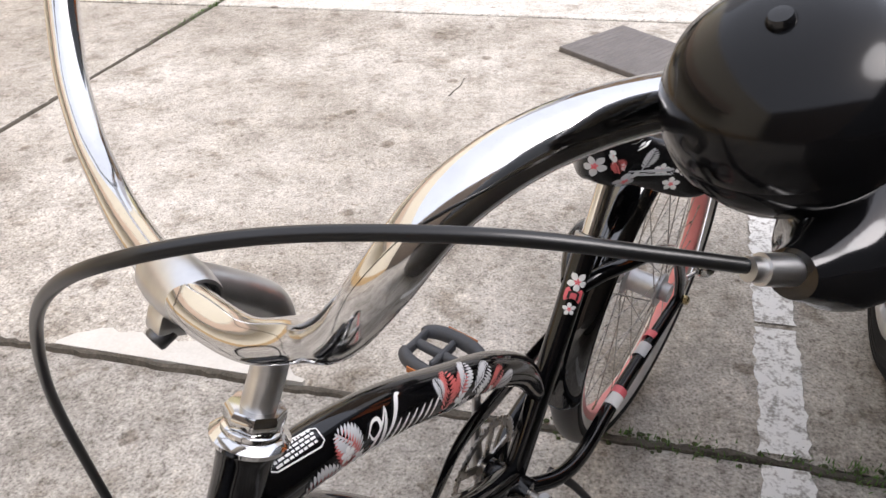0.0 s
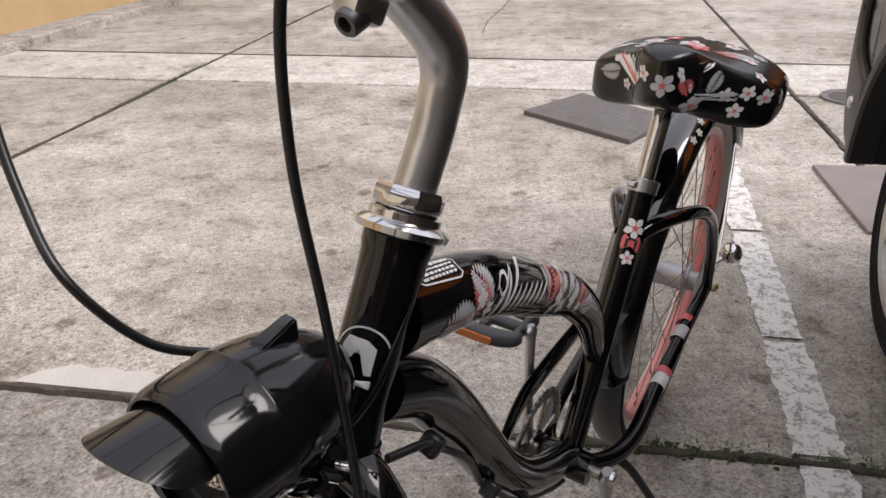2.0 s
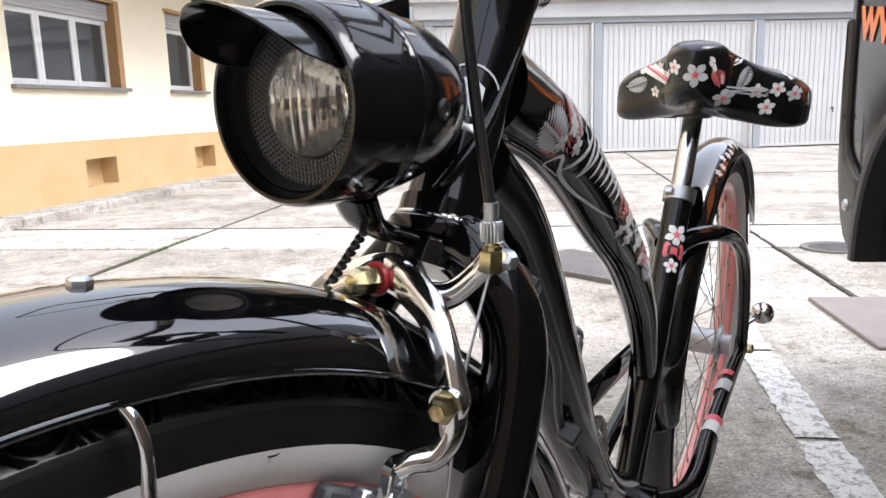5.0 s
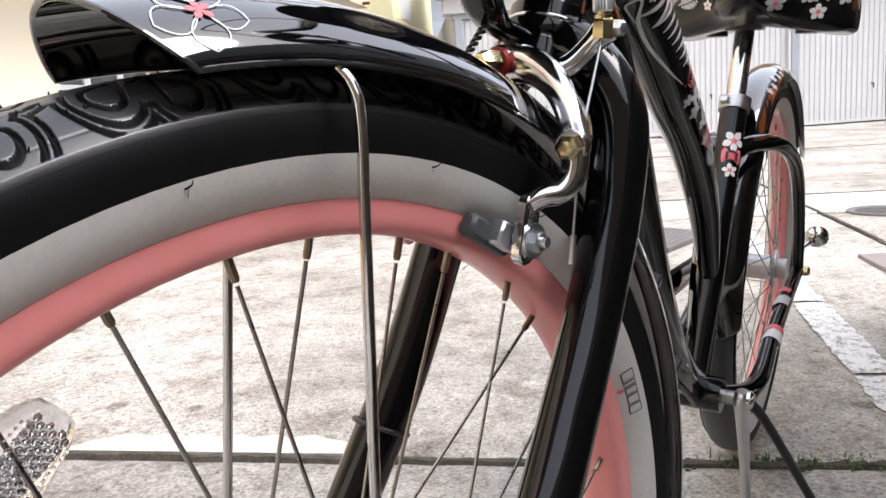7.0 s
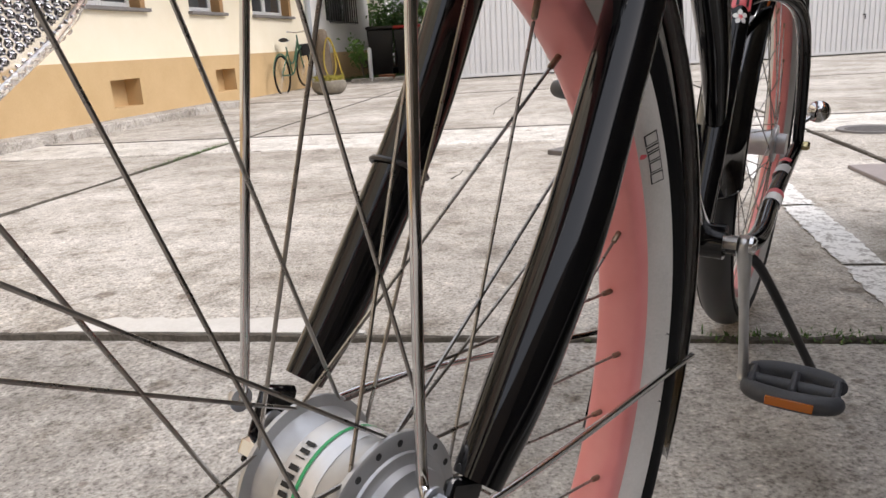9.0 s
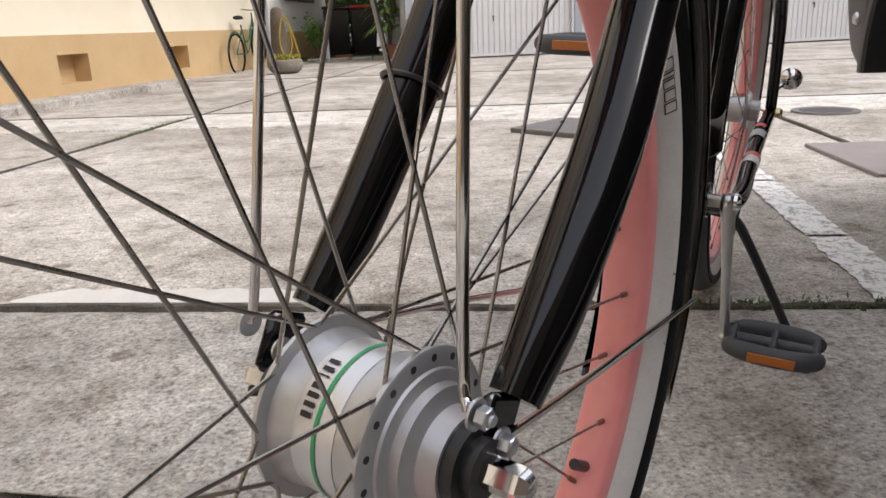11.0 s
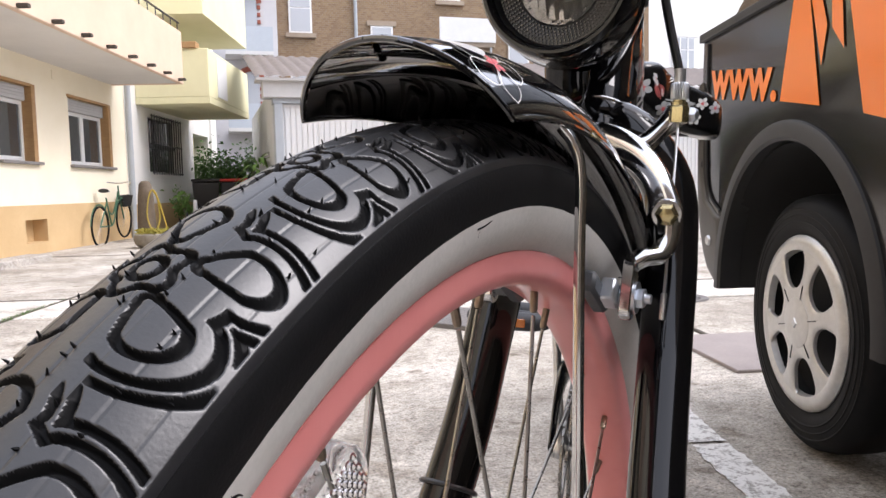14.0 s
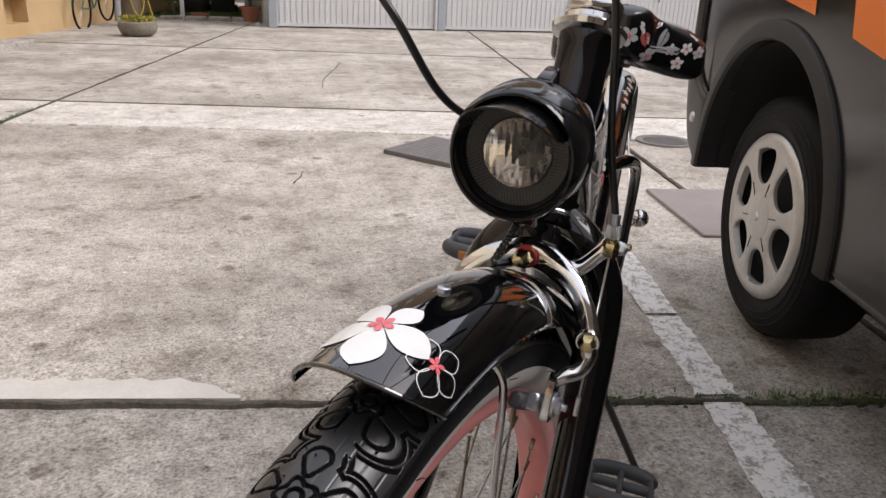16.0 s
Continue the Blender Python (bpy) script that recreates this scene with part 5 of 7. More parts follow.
# flange holes: black discs, the shade inside them put into the colour
bm = bmesh.new()
for sx in (-1, 1):
    for k in range(18):
        p = polar(0.0362, k * 20 + 9, sx * 0.0282, Vector((0, 0, 0)))
        add_lathe(bm, [(0, 0), (0.0016, 0), (0.0016, 0.0003), (0, 0.0003)], 10, Matrix.Translation(p) @ pose(0, 0, 0, 0, 90 * sx, 0))
part("flange_hole", bm, BLACK_PRINT, front, "row of dark discs for the spoke holes", m=WHEEL @ Matrix.Translation(HUB + Vector((HUB_OFF, 0, 0))))["kind"] = "stuff"
# axle, lock washers and the bright cap nut on each side
for sx in (-1, 1):
    bm = bmesh.new()
    X = lambda a: HUB + Vector((sx * (a - 0.006) + HUB_OFF, 0, 0))
    add_rod(bm, X(0.048), X(0.058), 0.0165, 24)
    add_rod(bm, X(0.058), X(0.063), 0.012, 24)
    part("axle_washer", bm, PLASTIC, front, "black axle cover washers", m=WHEEL)
    part("axle_nut", add_hex(bmesh.new(), X(0.063), X(0.080), 0.0068, 0.003), CHROME, front, "chrome domed axle nut", m=WHEEL)
part("valve", add_rod(bmesh.new(), polar(0.259, 123), polar(0.240, 123), 0.004), PLASTIC, front, "black valve cap", m=WHEEL)

# clear spoke reflector
CLEAR = base("clear_reflector_plastic", (0.98, 0.98, 0.985), 0.06)
CLEAR.node_tree.nodes["Principled BSDF"].inputs["Transmission Weight"].default_value = 0.90
CLEAR.node_tree.nodes["Principled BSDF"].inputs["IOR"].default_value = 1.25
RA, RB = Vector((0.006, -0.080, 0.565)), Vector((0.006, -0.172, 0.495))
rl = (RB - RA).length
rmx = FRONT @ Matrix.Translation((RA + RB) / 2) @ Matrix.Rotation(math.atan2(RB.z - RA.z, RB.y - RA.y), 4, "X")
bm = bmesh.new()
out = []
for k in range(24):
    t = k / 24 * 2 * math.pi
    c, sn = math.cos(t), math.sin(t)
    out.append((rl / 2 * math.copysign(abs(c) ** 0.35, c), (0.0132 - 0.0042 * abs(c) ** 2) * math.copysign(abs(sn) ** 0.5, sn)))
rg = [[bm.verts.new((x, y * k, z * k)) for y, z in out] for x, k in ((-0.006, 0.96), (-0.0045, 1.0), (0.0045, 1.0), (0.006, 0.96))]
for p, q in zip(rg, rg[1:]):
    for k in range(24):
        bm.faces.new((p[k], p[(k + 1) % 24], q[(k + 1) % 24], q[k]))
bm.faces.new(rg[0][::-1])
bm.faces.new(rg[-1])
reflector = part("spoke_reflector", bm, CLEAR, front, "clear plastic spoke reflector", m=rmx)
PRISM = base("silvered_prism", (0.86, 0.86, 0.88), 0.15, 1.0)
CELL = base("silvered_prism_cell", (0.55, 0.55, 0.57), 0.2, 1.0)
# honeycomb of dark hexagonal cells, each with a bright three-sided prism
for y0, y1 in ((-0.45, -0.07), (0.07, 0.45)):
    cells, tips = bmesh.new(), bmesh.new()
    for i in range(int((y1 - y0) * rl / 0.0029)):
        for jx in range(6):
            at = Matrix.Translation((0.0061, y0 * rl + (i + 0.5 * (jx % 2)) * 0.0029, -0.0063 + jx * 0.0025)) @ pose(0, 0, 0, 0, 90, 0)
            add_lathe(cells, [(0.00145, 0.0), (0.0012, 0.0005), (0.0, 0.0005)], 6, at)
            add_lathe(tips, [(0.0011, 0.0005), (0.0006, 0.0011), (0.0, 0.0013)], 4, at)
    part("cell_field", cells, CELL, reflector, "honeycomb of dark reflector cells", m=rmx, smooth=False)["kind"] = "stuff"
    part("prism_field", tips, PRISM, reflector, "field of small reflecting prisms", m=rmx, smooth=False)["kind"] = "stuff"
# bright prisms over the rest of the face
bm = bmesh.new()
for i in range(int(0.84 * rl / 0.0023)):
    for jx in range(9):
        add_lathe(bm, [(0.0008, 0.0), (0.0, 0.0007)], 4, Matrix.Translation((0.0061, -0.42 * rl + (i + 0.5 * (jx % 2)) * 0.0023, -0.0092 + jx * 0.0023)) @ pose(0, 0, 0, 0, 90, 0))
part("prism_field", bm, PRISM, reflector, "field of bright prisms", m=rmx, smooth=False)["kind"] = "stuff"
# clear moulded studs along the rim
bm = bmesh.new()
for sgn in (-1, 1):
    for i in range(int(0.72 * rl / 0.0026)):
        for jx in range(3):
            add_lathe(bm, [(0.0011, 0), (0.0008, 0.0006), (0.0, 0.0009)], 5, Matrix.Translation((-0.003 + jx * 0.0028, -0.36 * rl + i * 0.0026, sgn * 0.0124)) @ pose(0, 0, 0, 0 if sgn > 0 else 180, 0, 0))
part("rim_stud", bm, CLEAR, reflector, "clear moulded studs", m=rmx, smooth=False)["kind"] = "stuff"
part("reflector_clip", lathe([(0.0, 0.002), (0.006, 0.002), (0.0075, 0.0)], seg=20, m=Matrix.Translation((0.006, 0, 0)) @ pose(0, 0, 0, 0, 90, 0)), CLEAR, front, "round clear clip", m=rmx)


# ---- front mudguard ----
def fender_point(r, deg, v, c=HUB):
    """The mudguard's outer skin: v metres across it, measured round its section."""
    s = 1 if v >= 0 else -1
    phi = abs(v) / 0.052 * 1.35
    x, d = 0.0374 * math.sin(phi), 0.0335 * (1 - math.cos(phi))
    return polar(r - d, deg, s * x, c)


def fender(name, r, d0, d1, c, m, tip, label, half=0.052, nu=70, nv=25):
    rows_o, rows_i = [], []
    for i in range(nu + 1):
        t = i / nu
        o, q = [], []
        for j in range(nv):
            v = half * (2 * j / (nv - 1) - 1)
            back = (tip if v > 0 else tip * 0.4) * (abs(v) / half) ** 2.0
            deg = d0 + back + (d1 - d0 - back) * t
            o.append(fender_point(r, deg, v, c))
            q.append(fender_point(r - 0.0014, deg, v * 0.985, c))
        rows_o.append(o)
        rows_i.append(q)
    bm = bmesh.new()
    vo = [[bm.verts.new(p) for p in r_] for r_ in rows_o]
    vi = [[bm.verts.new(p) for p in r_] for r_ in rows_i]
    for i in range(nu):
        for j in range(nv - 1):
            bm.faces.new((vo[i][j], vo[i + 1][j], vo[i + 1][j + 1], vo[i][j + 1]))
            bm.faces.new((vi[i][j], vi[i][j + 1], vi[i + 1][j + 1], vi[i + 1][j]))
        for j in (0, nv - 1):
            bm.faces.new((vo[i][j], vi[i][j], vi[i + 1][j], vo[i + 1][j]))
    for i in (0, nu):
        for j in range(nv - 1):
            bm.faces.new((vo[i][j], vo[i][j + 1], vi[i][j + 1], vi[i][j]))
    f = part(name, bm, FENDER, bicycle, label, m=m)
    edge = [r_[0] for r_ in rows_o[nu // 3::-1]] + rows_o[0][1:-1] + [r_[-1] for r_ in rows_o[:nu // 3]]
    part("rolled_edge", tube([tuple(p) for p in edge], 0.0012, seg=8, curve=False), FENDER, f, "thin rolled edge of the sheet", m=m)
    return f


R_FEND = 0.3505
front_fender = fender("front_mudguard", R_FEND, -10.6, 112, HUB, FRONT, 3.8, "glossy black mudguard with flower decals")


def petal(n=10, length=1.0, width=0.5, notch=0.0):
    """Outline of one petal along +x, from its root at the origin."""
    pts = []
    for k in range(n + 1):
        t = k / n
        w = width / 2 * math.sin(math.pi * t ** 1.35) ** 0.8 if 0 < t < 1 else 0
        pts.append((t * length, w))
    for k in range(n - 1, 0, -1):
        t = k / n
        w = width / 2 * math.sin(math.pi * t ** 1.35) ** 0.8
        pts.append((t * length, -w))
    return pts


def turned(pts, deg, cx=0.0, cy=0.0, k=1.0):
    c, s = math.cos(radians(deg)), math.sin(radians(deg))
    return [(cx + k * (x * c - y * s), cy + k * (x * s + y * c)) for x, y in pts]


def add_patch(bm, outline, place, mid=None):
    """A thin filled shape laid on a surface by place(u, v)."""
    n = len(outline)
    cx, cy = mid or (sum(p[0] for p in outline) / n, sum(p[1] for p in outline) / n)
    vs = [bm.verts.new(place(*p)) for p in outline]
    vm = [bm.verts.new(place((p[0] + cx) / 2, (p[1] + cy) / 2)) for p in outline]
    c = bm.verts.new(place(cx, cy))
    for k in range(n):
        j = (k + 1) % n
        bm.faces.new((vs[k], vs[j], vm[j], vm[k]))
        bm.faces.new((vm[k], vm[j], c))


def add_stroke(bm, line, width, place, closed=False):
    """A thin line of some width laid on a surface."""
    n = len(line)
    a = []
    for k in range(n):
        p, q = line[(k - 1) % n if closed else max(k - 1, 0)], line[(k + 1) % n if closed else min(k + 1, n - 1)]
        dx, dy = q[0] - p[0], q[1] - p[1]
        l = math.hypot(dx, dy) or 1
        nx, ny = -dy / l * width / 2, dx / l * width / 2
        a.append((bm.verts.new(place(line[k][0] + nx, line[k][1] + ny)), bm.verts.new(place(line[k][0] - nx, line[k][1] - ny))))
    for k in range(n if closed else n - 1):
        b, c = a[k], a[(k + 1) % n]
        bm.faces.new((b[0], c[0], c[1], b[1]))


def on_fender(u, v):
    return fender_point(R_FEND + 0.0006, math.degrees(u / R_FEND), v)


# one filled white blossom and one drawn in outline, pink in the middle
U0, V0 = -0.0265, -0.006
bm, bp = bmesh.new(), bmesh.new()
bq = bmesh.new()
for k, (d, ln) in enumerate(((12, 0.024), (86, 0.031), (158, 0.034), (226, 0.034), (298, 0.030))):
    add_patch(bm, turned(petal(12, ln, ln * 0.62), d + 14, U0, V0), on_fender)
    add_patch(bp, turned(petal(6, 0.0075, 0.0042), d + 14, U0, V0), lambda u, v: fender_point(R_FEND + 0.001, math.degrees(u / R_FEND), v))
part("blossom_decal", bm, WHITE_PRINT, front_fender, "white five-petal blossom", m=FRONT)
U1, V1 = -0.031, 0.0295
bo = bmesh.new()
for d, ln in ((20, 0.0165), (95, 0.0175), (165, 0.019), (235, 0.0165), (300, 0.0165)):
    add_stroke(bo, turned(petal(10, ln, ln * 0.75), d, U1, V1), 0.0005, on_fender, True)
    add_patch(bq, turned(petal(6, 0.0052, 0.0028), d + 30, U1, V1), lambda u, v: fender_point(R_FEND + 0.001, math.degrees(u / R_FEND), v))
part("outline_decal", bo, WHITE_PRINT, front_fender, "white outlined blossom", m=FRONT)
part("blossom_heart", bp, PINK_PRINT, front_fender, "pink blossom centre", m=FRONT)
part("blossom_heart", bq, PINK_PRINT, front_fender, "pink blossom centre", m=FRONT)
part("fender_bolt", add_hex(bmesh.new(), polar(0.3500, 4), polar(0.3528, 4), 0.0040, 0.0006), ZINC, front_fender, "zinc hexagon bolt", m=FRONT)

# mudguard stays: bright rods from the skin to the dropouts
for sx in (-1, 1):
    bm = tube([(sx * 0.0335, 0.018, 0.668), (sx * 0.0385, 0.020, 0.661), (sx * 0.0420, 0.020, 0.648), (sx * 0.0450, 0.017, 0.60), (sx * 0.056 + 0.005, 0.001, 0.40), (sx * 0.0600 + 0.007, -0.003, 0.372)], 0.0023, seg=10, per=5)
    part("mudguard_stay", bm, CHROME, front_fender, "bright steel rod stay", m=FRONT)
    bm = tube([(sx * 0.060 + 0.009, 0.012, 0.352), (sx * 0.06, 0.12, 0.335), (sx * 0.036, 0.33, 0.30)], 0.0022, seg=10, per=4)
    part("mudguard_stay", bm, CHROME, front_fender, "bright steel rod stay", m=FRONT)
    bm = bmesh.new()
    add_lathe(bm, [(0, 0), (0.0062, 0), (0.0062, 0.0012), (0, 0.0012)], 20, along((sx * 0.061 + 0.009, -0.003, 0.372), (sx * 0.09, -0.003, 0.372)))
    add_hex(bm, (sx * 0.063 + 0.009, -0.003, 0.372), (sx * 0.0675 + 0.009, -0.003, 0.372), 0.0043, 0.0008)
    add_rod(bm, (sx * 0.0675 + 0.009, -0.003, 0.372), (sx * 0.0692 + 0.009, -0.003, 0.372), 0.0022, 12)
    add_hex(bm, (sx * 0.061 + 0.009, 0.014, 0.352), (sx * 0.0675 + 0.009, 0.014, 0.352), 0.0043, 0.0008)
    add_lathe(bm, [(0, 0), (0.0062, 0), (0.0062, 0.0012), (0, 0.0012)], 20, along((sx * 0.061 + 0.009, 0.014, 0.352), (sx * 0.09, 0.014, 0.352)))
    part("stay_bolt", bm, ZINC, front_fender, "zinc bolts with washers", m=FRONT)

# ---- fork and head ----
fork = part("fork", tube([(-0.010, 0.200, 0.665), (-0.012, 0.216, 0.695)], 0.0225, seg=28, curve=False), PAINT, bicycle, "black steel fork crown", m=FRONT)
for sx in (-1, 1):
    F = lambda x: sx * x + 0.009
    legs = {1: [(0.066, 0.030, 0.362), (0.0665, 0.056, 0.395), (0.0645, 0.098, 0.45), (0.0570, 0.137, 0.50), (0.0505, 0.171, 0.55), (0.0455, 0.196, 0.60), (0.0380, 0.209, 0.643)],
            -1: [(-0.0615, 0.042, 0.362), (-0.060, 0.069, 0.395), (-0.0565, 0.104, 0.45), (-0.0535, 0.1325, 0.50), (-0.0535, 0.158, 0.55), (-0.0530, 0.182, 0.60), (-0.0480, 0.198, 0.643)]}
    bm = tube(legs[sx] + [(sx * 0.022 - 0.006, 0.209, 0.672), (-0.010, 0.210, 0.684)], [0.0110, 0.0140, 0.0150, 0.0150, 0.0150, 0.0155, 0.0160, 0.0170, 0.0170], seg=22, per=8)
    part("fork_leg", bm, PAINT, fork, "black curved fork leg", m=FRONT)
    bm = bmesh.new()
    add_box(bm, -0.003, 0.003, -0.012, 0.012, -0.026, 0.016, bevel=0.0025, m=Matrix.Translation((sx * 0.0615 + 0.003, 0.018, 0.352)) @ pose(0, 0, 0, -24, 0, 0))
    part("dropout", bm, PAINT, fork, "black steel dropout plate", m=FRONT)
part("fork_clip", tube([(-0.0555 + 0.0162 * math.cos(a), 0.113 + 0.0162 * math.sin(a) * 0.9, 0.466 - 0.0162 * math.sin(a) * 0.5) for a in np.linspace(0, 2 * math.pi, 17)], 0.0016, seg=6, per=1, caps=False), PLASTIC, fork, "black cable tie", m=FRONT)

HL, HT = Vector((-0.0115, 0.2125, 0.687)), Vector((-0.0195, 0.2685, 0.806))
ht = along(HL, HT)
hlen = (HT - HL).length
head = part("head_tube", lathe([(0.0, 0.0), (0.0215, 0.0), (0.0215, 0.006), (0.0205, 0.010), (0.0195, 0.03), (0.0195, hlen - 0.03), (0.0205, hlen - 0.010), (0.0215, hlen - 0.006), (0.0215, hlen), (0, hlen)], seg=40), PAINT, bicycle, "black head tube with a chrome badge", m=FRONT @ ht)
part("headset_cup", lathe([(0.0, -0.013), (0.0215, -0.013), (0.0255, -0.010), (0.0262, -0.006), (0.0258, -0.003), (0.0235, -0.001), (0.0225, 0.003), (0.0216, 0.004)], seg=40), PAINT, head, "glossy black lower headset cup", m=FRONT @ ht)
for h, r in ((-0.0125, 0.0232), (-0.0005, 0.0242)):
    part("headset_ring", lathe([(r - 0.002, h - 0.0010), (r, h - 0.0008), (r + 0.0004, h), (r, h + 0.0008), (r - 0.002, h + 0.0010)], seg=40), CHROME, head, "thin chrome headset ring", m=FRONT @ ht)
part("headset_cup", lathe([(0.0215, hlen), (0.0275, hlen + 0.002), (0.0285, hlen + 0.006), (0.0245, hlen + 0.009), (0.0215, hlen + 0.010), (0.0215, hlen + 0.014), (0.0180, hlen + 0.016), (0, hlen + 0.016)], seg=40), CHROME, head, "chrome upper headset cup", m=FRONT @ ht)
part("headset_nut", lathe([(0.0, hlen + 0.015), (0.0200, hlen + 0.016), (0.0214, hlen + 0.018), (0.0214, hlen + 0.026), (0.0198, hlen + 0.029), (0.0130, hlen + 0.0295), (0, hlen + 0.0295)], seg=8), CHROME, head, "chrome headset lock nut", m=FRONT @ ht)
BADGE = base("pale_silver_badge", (0.62, 0.62, 0.61), 0.35, 0.2, 0.6)
# badge: a bright emblem with a long pointed blade, plain shapes
def on_head(u, v):
    a = u / 0.0199
    return Vector((-0.0203 * math.sin(a), 0.0203 * math.cos(a), v))
HB = FRONT @ ht @ pose(0, 0, 0, 0, 0, 22)
bm = bmesh.new()
add_patch(bm, [(-0.013, 0.052), (-0.010, 0.052), (-0.010, 0.062), (0.004, 0.062), (0.004, 0.052), (0.008, 0.052), (0.008, 0.068), (0.002, 0.072), (-0.010, 0.072), (-0.013, 0.066)], on_head, (-0.002, 0.067))
add_patch(bm, [(-0.013, 0.044), (0.009, 0.044), (0.009, 0.049), (-0.013, 0.049)], on_head)
part("badge_emblem", bm, BADGE, head, "chrome emblem", m=HB)
bm = bmesh.new()
add_stroke(bm, [(-0.019 + 0.019 * (1 - math.cos(t)), 0.058 + 0.021 * math.sin(t)) for t in np.linspace(0.0, 2.6, 14)], 0.0012, on_head)
part("badge_line", bm, GREY_PRINT, head, "fine pale badge outline", m=HB)
bm = bmesh.new()
pts = [on_head(0.021, 0.096) * 1.0, on_head(0.013, 0.050), on_head(0.002, 0.020), on_head(-0.004, 0.012)]
add_tube(bm, [p + Vector((p.x, p.y, 0)).normalized() * 0.0012 for p in pts], [0.0006, 0.003, 0.0036, 0.0012], seg=10, per=6)
part("badge_blade", bm, PAINT_LAMP, head, "raised pointed blade", m=HB)

# stem
stem = part("stem", tube([(-0.0195, 0.276, 0.822), (-0.0200, 0.294, 0.860), (-0.0205, 0.303, 0.885)], 0.0128, seg=28, per=4), ALU, bicycle, "brushed aluminium handlebar stem", m=FRONT)
part("stem_arm", tube([(-0.0203, 0.299, 0.874), (-0.0205, 0.304, 0.893), (-0.0205, 0.300, 0.911), (-0.0205, 0.286, 0.927), (-0.0205, 0.268, 0.943), (-0.0205, 0.252, 0.955)], [0.0128, 0.0135, 0.0142, 0.0138, 0.0135, 0.0140], seg=24, per=5), ALU, stem, "forged aluminium arm", m=FRONT)
CLAMP = Vector((-0.0155, 0.2475, 0.9585))
part("stem_clamp", lathe([(0.0130, -0.022), (0.0150, -0.0215), (0.0160, -0.019), (0.0176, -0.008), (0.0176, 0.008), (0.0160, 0.019), (0.0150, 0.0215), (0.0130, 0.022)], seg=36, m=axis_x(CLAMP)), ALU, stem, "satin handlebar clamp", m=FRONT)
bm = bmesh.new()
add_box(bm, -0.009, 0.009, -0.012, 0.010, -0.029, -0.012, bevel=0.004, m=Matrix.Translation(CLAMP) @ pose(0, 0, 0, -25, 0, 0), seg=2)
part("clamp_lug", bm, ALU, stem, m=FRONT)
bm = bmesh.new()
add_lathe(bm, [(0.0, 0), (0.0065, 0), (0.0072, 0.001), (0.0072, 0.010), (0.0062, 0.0115), (0.0040, 0.0115), (0.0038, 0.006), (0, 0.006)], 20, Matrix.Translation(CLAMP) @ along((0.002, -0.012, -0.022), (0.004, -0.035, -0.030)))
part("clamp_bolt", bm, DARK_STEEL, stem, "dark socket-head bolt", m=FRONT)

# handlebar: chrome tube rising and sweeping back on both sides
BAR = [(-0.300, 0.560, 1.085), (-0.282, 0.455, 1.112), (-0.2669, 0.3756, 1.1113), (-0.2502, 0.3143, 1.0753), (-0.222, 0.2877, 1.0195), (-0.1869, 0.2742, 0.9796), (-0.1457, 0.2656, 0.9603), (-0.0974, 0.2569, 0.9538), (-0.0428, 0.2495, 0.9548), (-0.0142, 0.2477, 0.9585), (0.0134, 0.2430, 0.9620), (0.0574, 0.2465, 0.9688), (0.0944, 0.2554, 0.9884), (0.1276, 0.2518, 1.0164), (0.1593, 0.2511, 1.0614), (0.1711, 0.2733, 1.0917), (0.1802, 0.3144, 1.104), (0.1925, 0.3791, 1.1005), (0.218, 0.47, 1.086), (0.244, 0.58, 1.07)]
handlebar = part("handlebar", tube(BAR, [0.0111] * 7 + [0.0118, 0.0127, 0.0127, 0.0127, 0.0118] + [0.0111] * 8, seg=32, per=10), CHROME, bicycle, "wide chrome cruiser handlebar", m=FRONT)
for a, b in (((-0.296, 0.50, 1.10), (-0.315, 0.66, 1.06)), ((0.226, 0.51, 1.08), (0.258, 0.64, 1.05))):
    part("grip", tube([a, tuple((np.array(a) + np.array(b)) / 2), b], 0.0165, seg=20, per=6), PLASTIC, handlebar, "black rubber grip", m=FRONT)

# bell and brake lever on the bar
BELL_BLACK = base("black_bell_enamel", (0.003, 0.003, 0.0035), 0.14)
BELL_BLACK.node_tree.nodes["Principled BSDF"].inputs["Specular IOR Level"].default_value = 0.25
BELL_C, BELL_N = Vector((0.2348, 0.3488, 1.1330)), Vector((-0.10, -0.42, 0.80)).normalized()
bm_ = along(BELL_C - BELL_N * 0.010, BELL_C + BELL_N) @ Matrix.Diagonal((0.975, 0.975, 0.975, 1))
bell = part("bell", lathe([(0.0, 0.030), (0.012, 0.0295), (0.024, 0.0265), (0.033, 0.020), (0.0385, 0.010), (0.0400, 0.0), (0.0395, -0.001), (0.0400, -0.002), (0.0390, -0.010), (0.034, -0.020), (0.022, -0.027), (0.0, -0.029)], seg=56), BELL_BLACK, handlebar, "black domed bell", m=FRONT @ bm_)
part("bell_screw", lathe([(0.0, 0.033), (0.0035, 0.0325), (0.0045, 0.0305), (0.0045, 0.029)], seg=16), PAINT_LAMP, handlebar, "small bell screw", m=FRONT @ bm_)
part("bell_clamp", lathe([(0.013, -0.009), (0.0155, -0.008), (0.0155, 0.008), (0.013, 0.009)], seg=24, m=along((0.1975, 0.400, 1.0975), (0.2010, 0.4135, 1.0955))), PLASTIC, handlebar, "black bell clamp", m=FRONT)
part("bell_arm", tube([(0.201, 0.404, 1.104), (0.212, 0.390, 1.112), (0.226, 0.366, 1.124)], [0.0065, 0.0055, 0.006], seg=14, per=5), PLASTIC, handlebar, "short black bell bracket", m=FRONT)
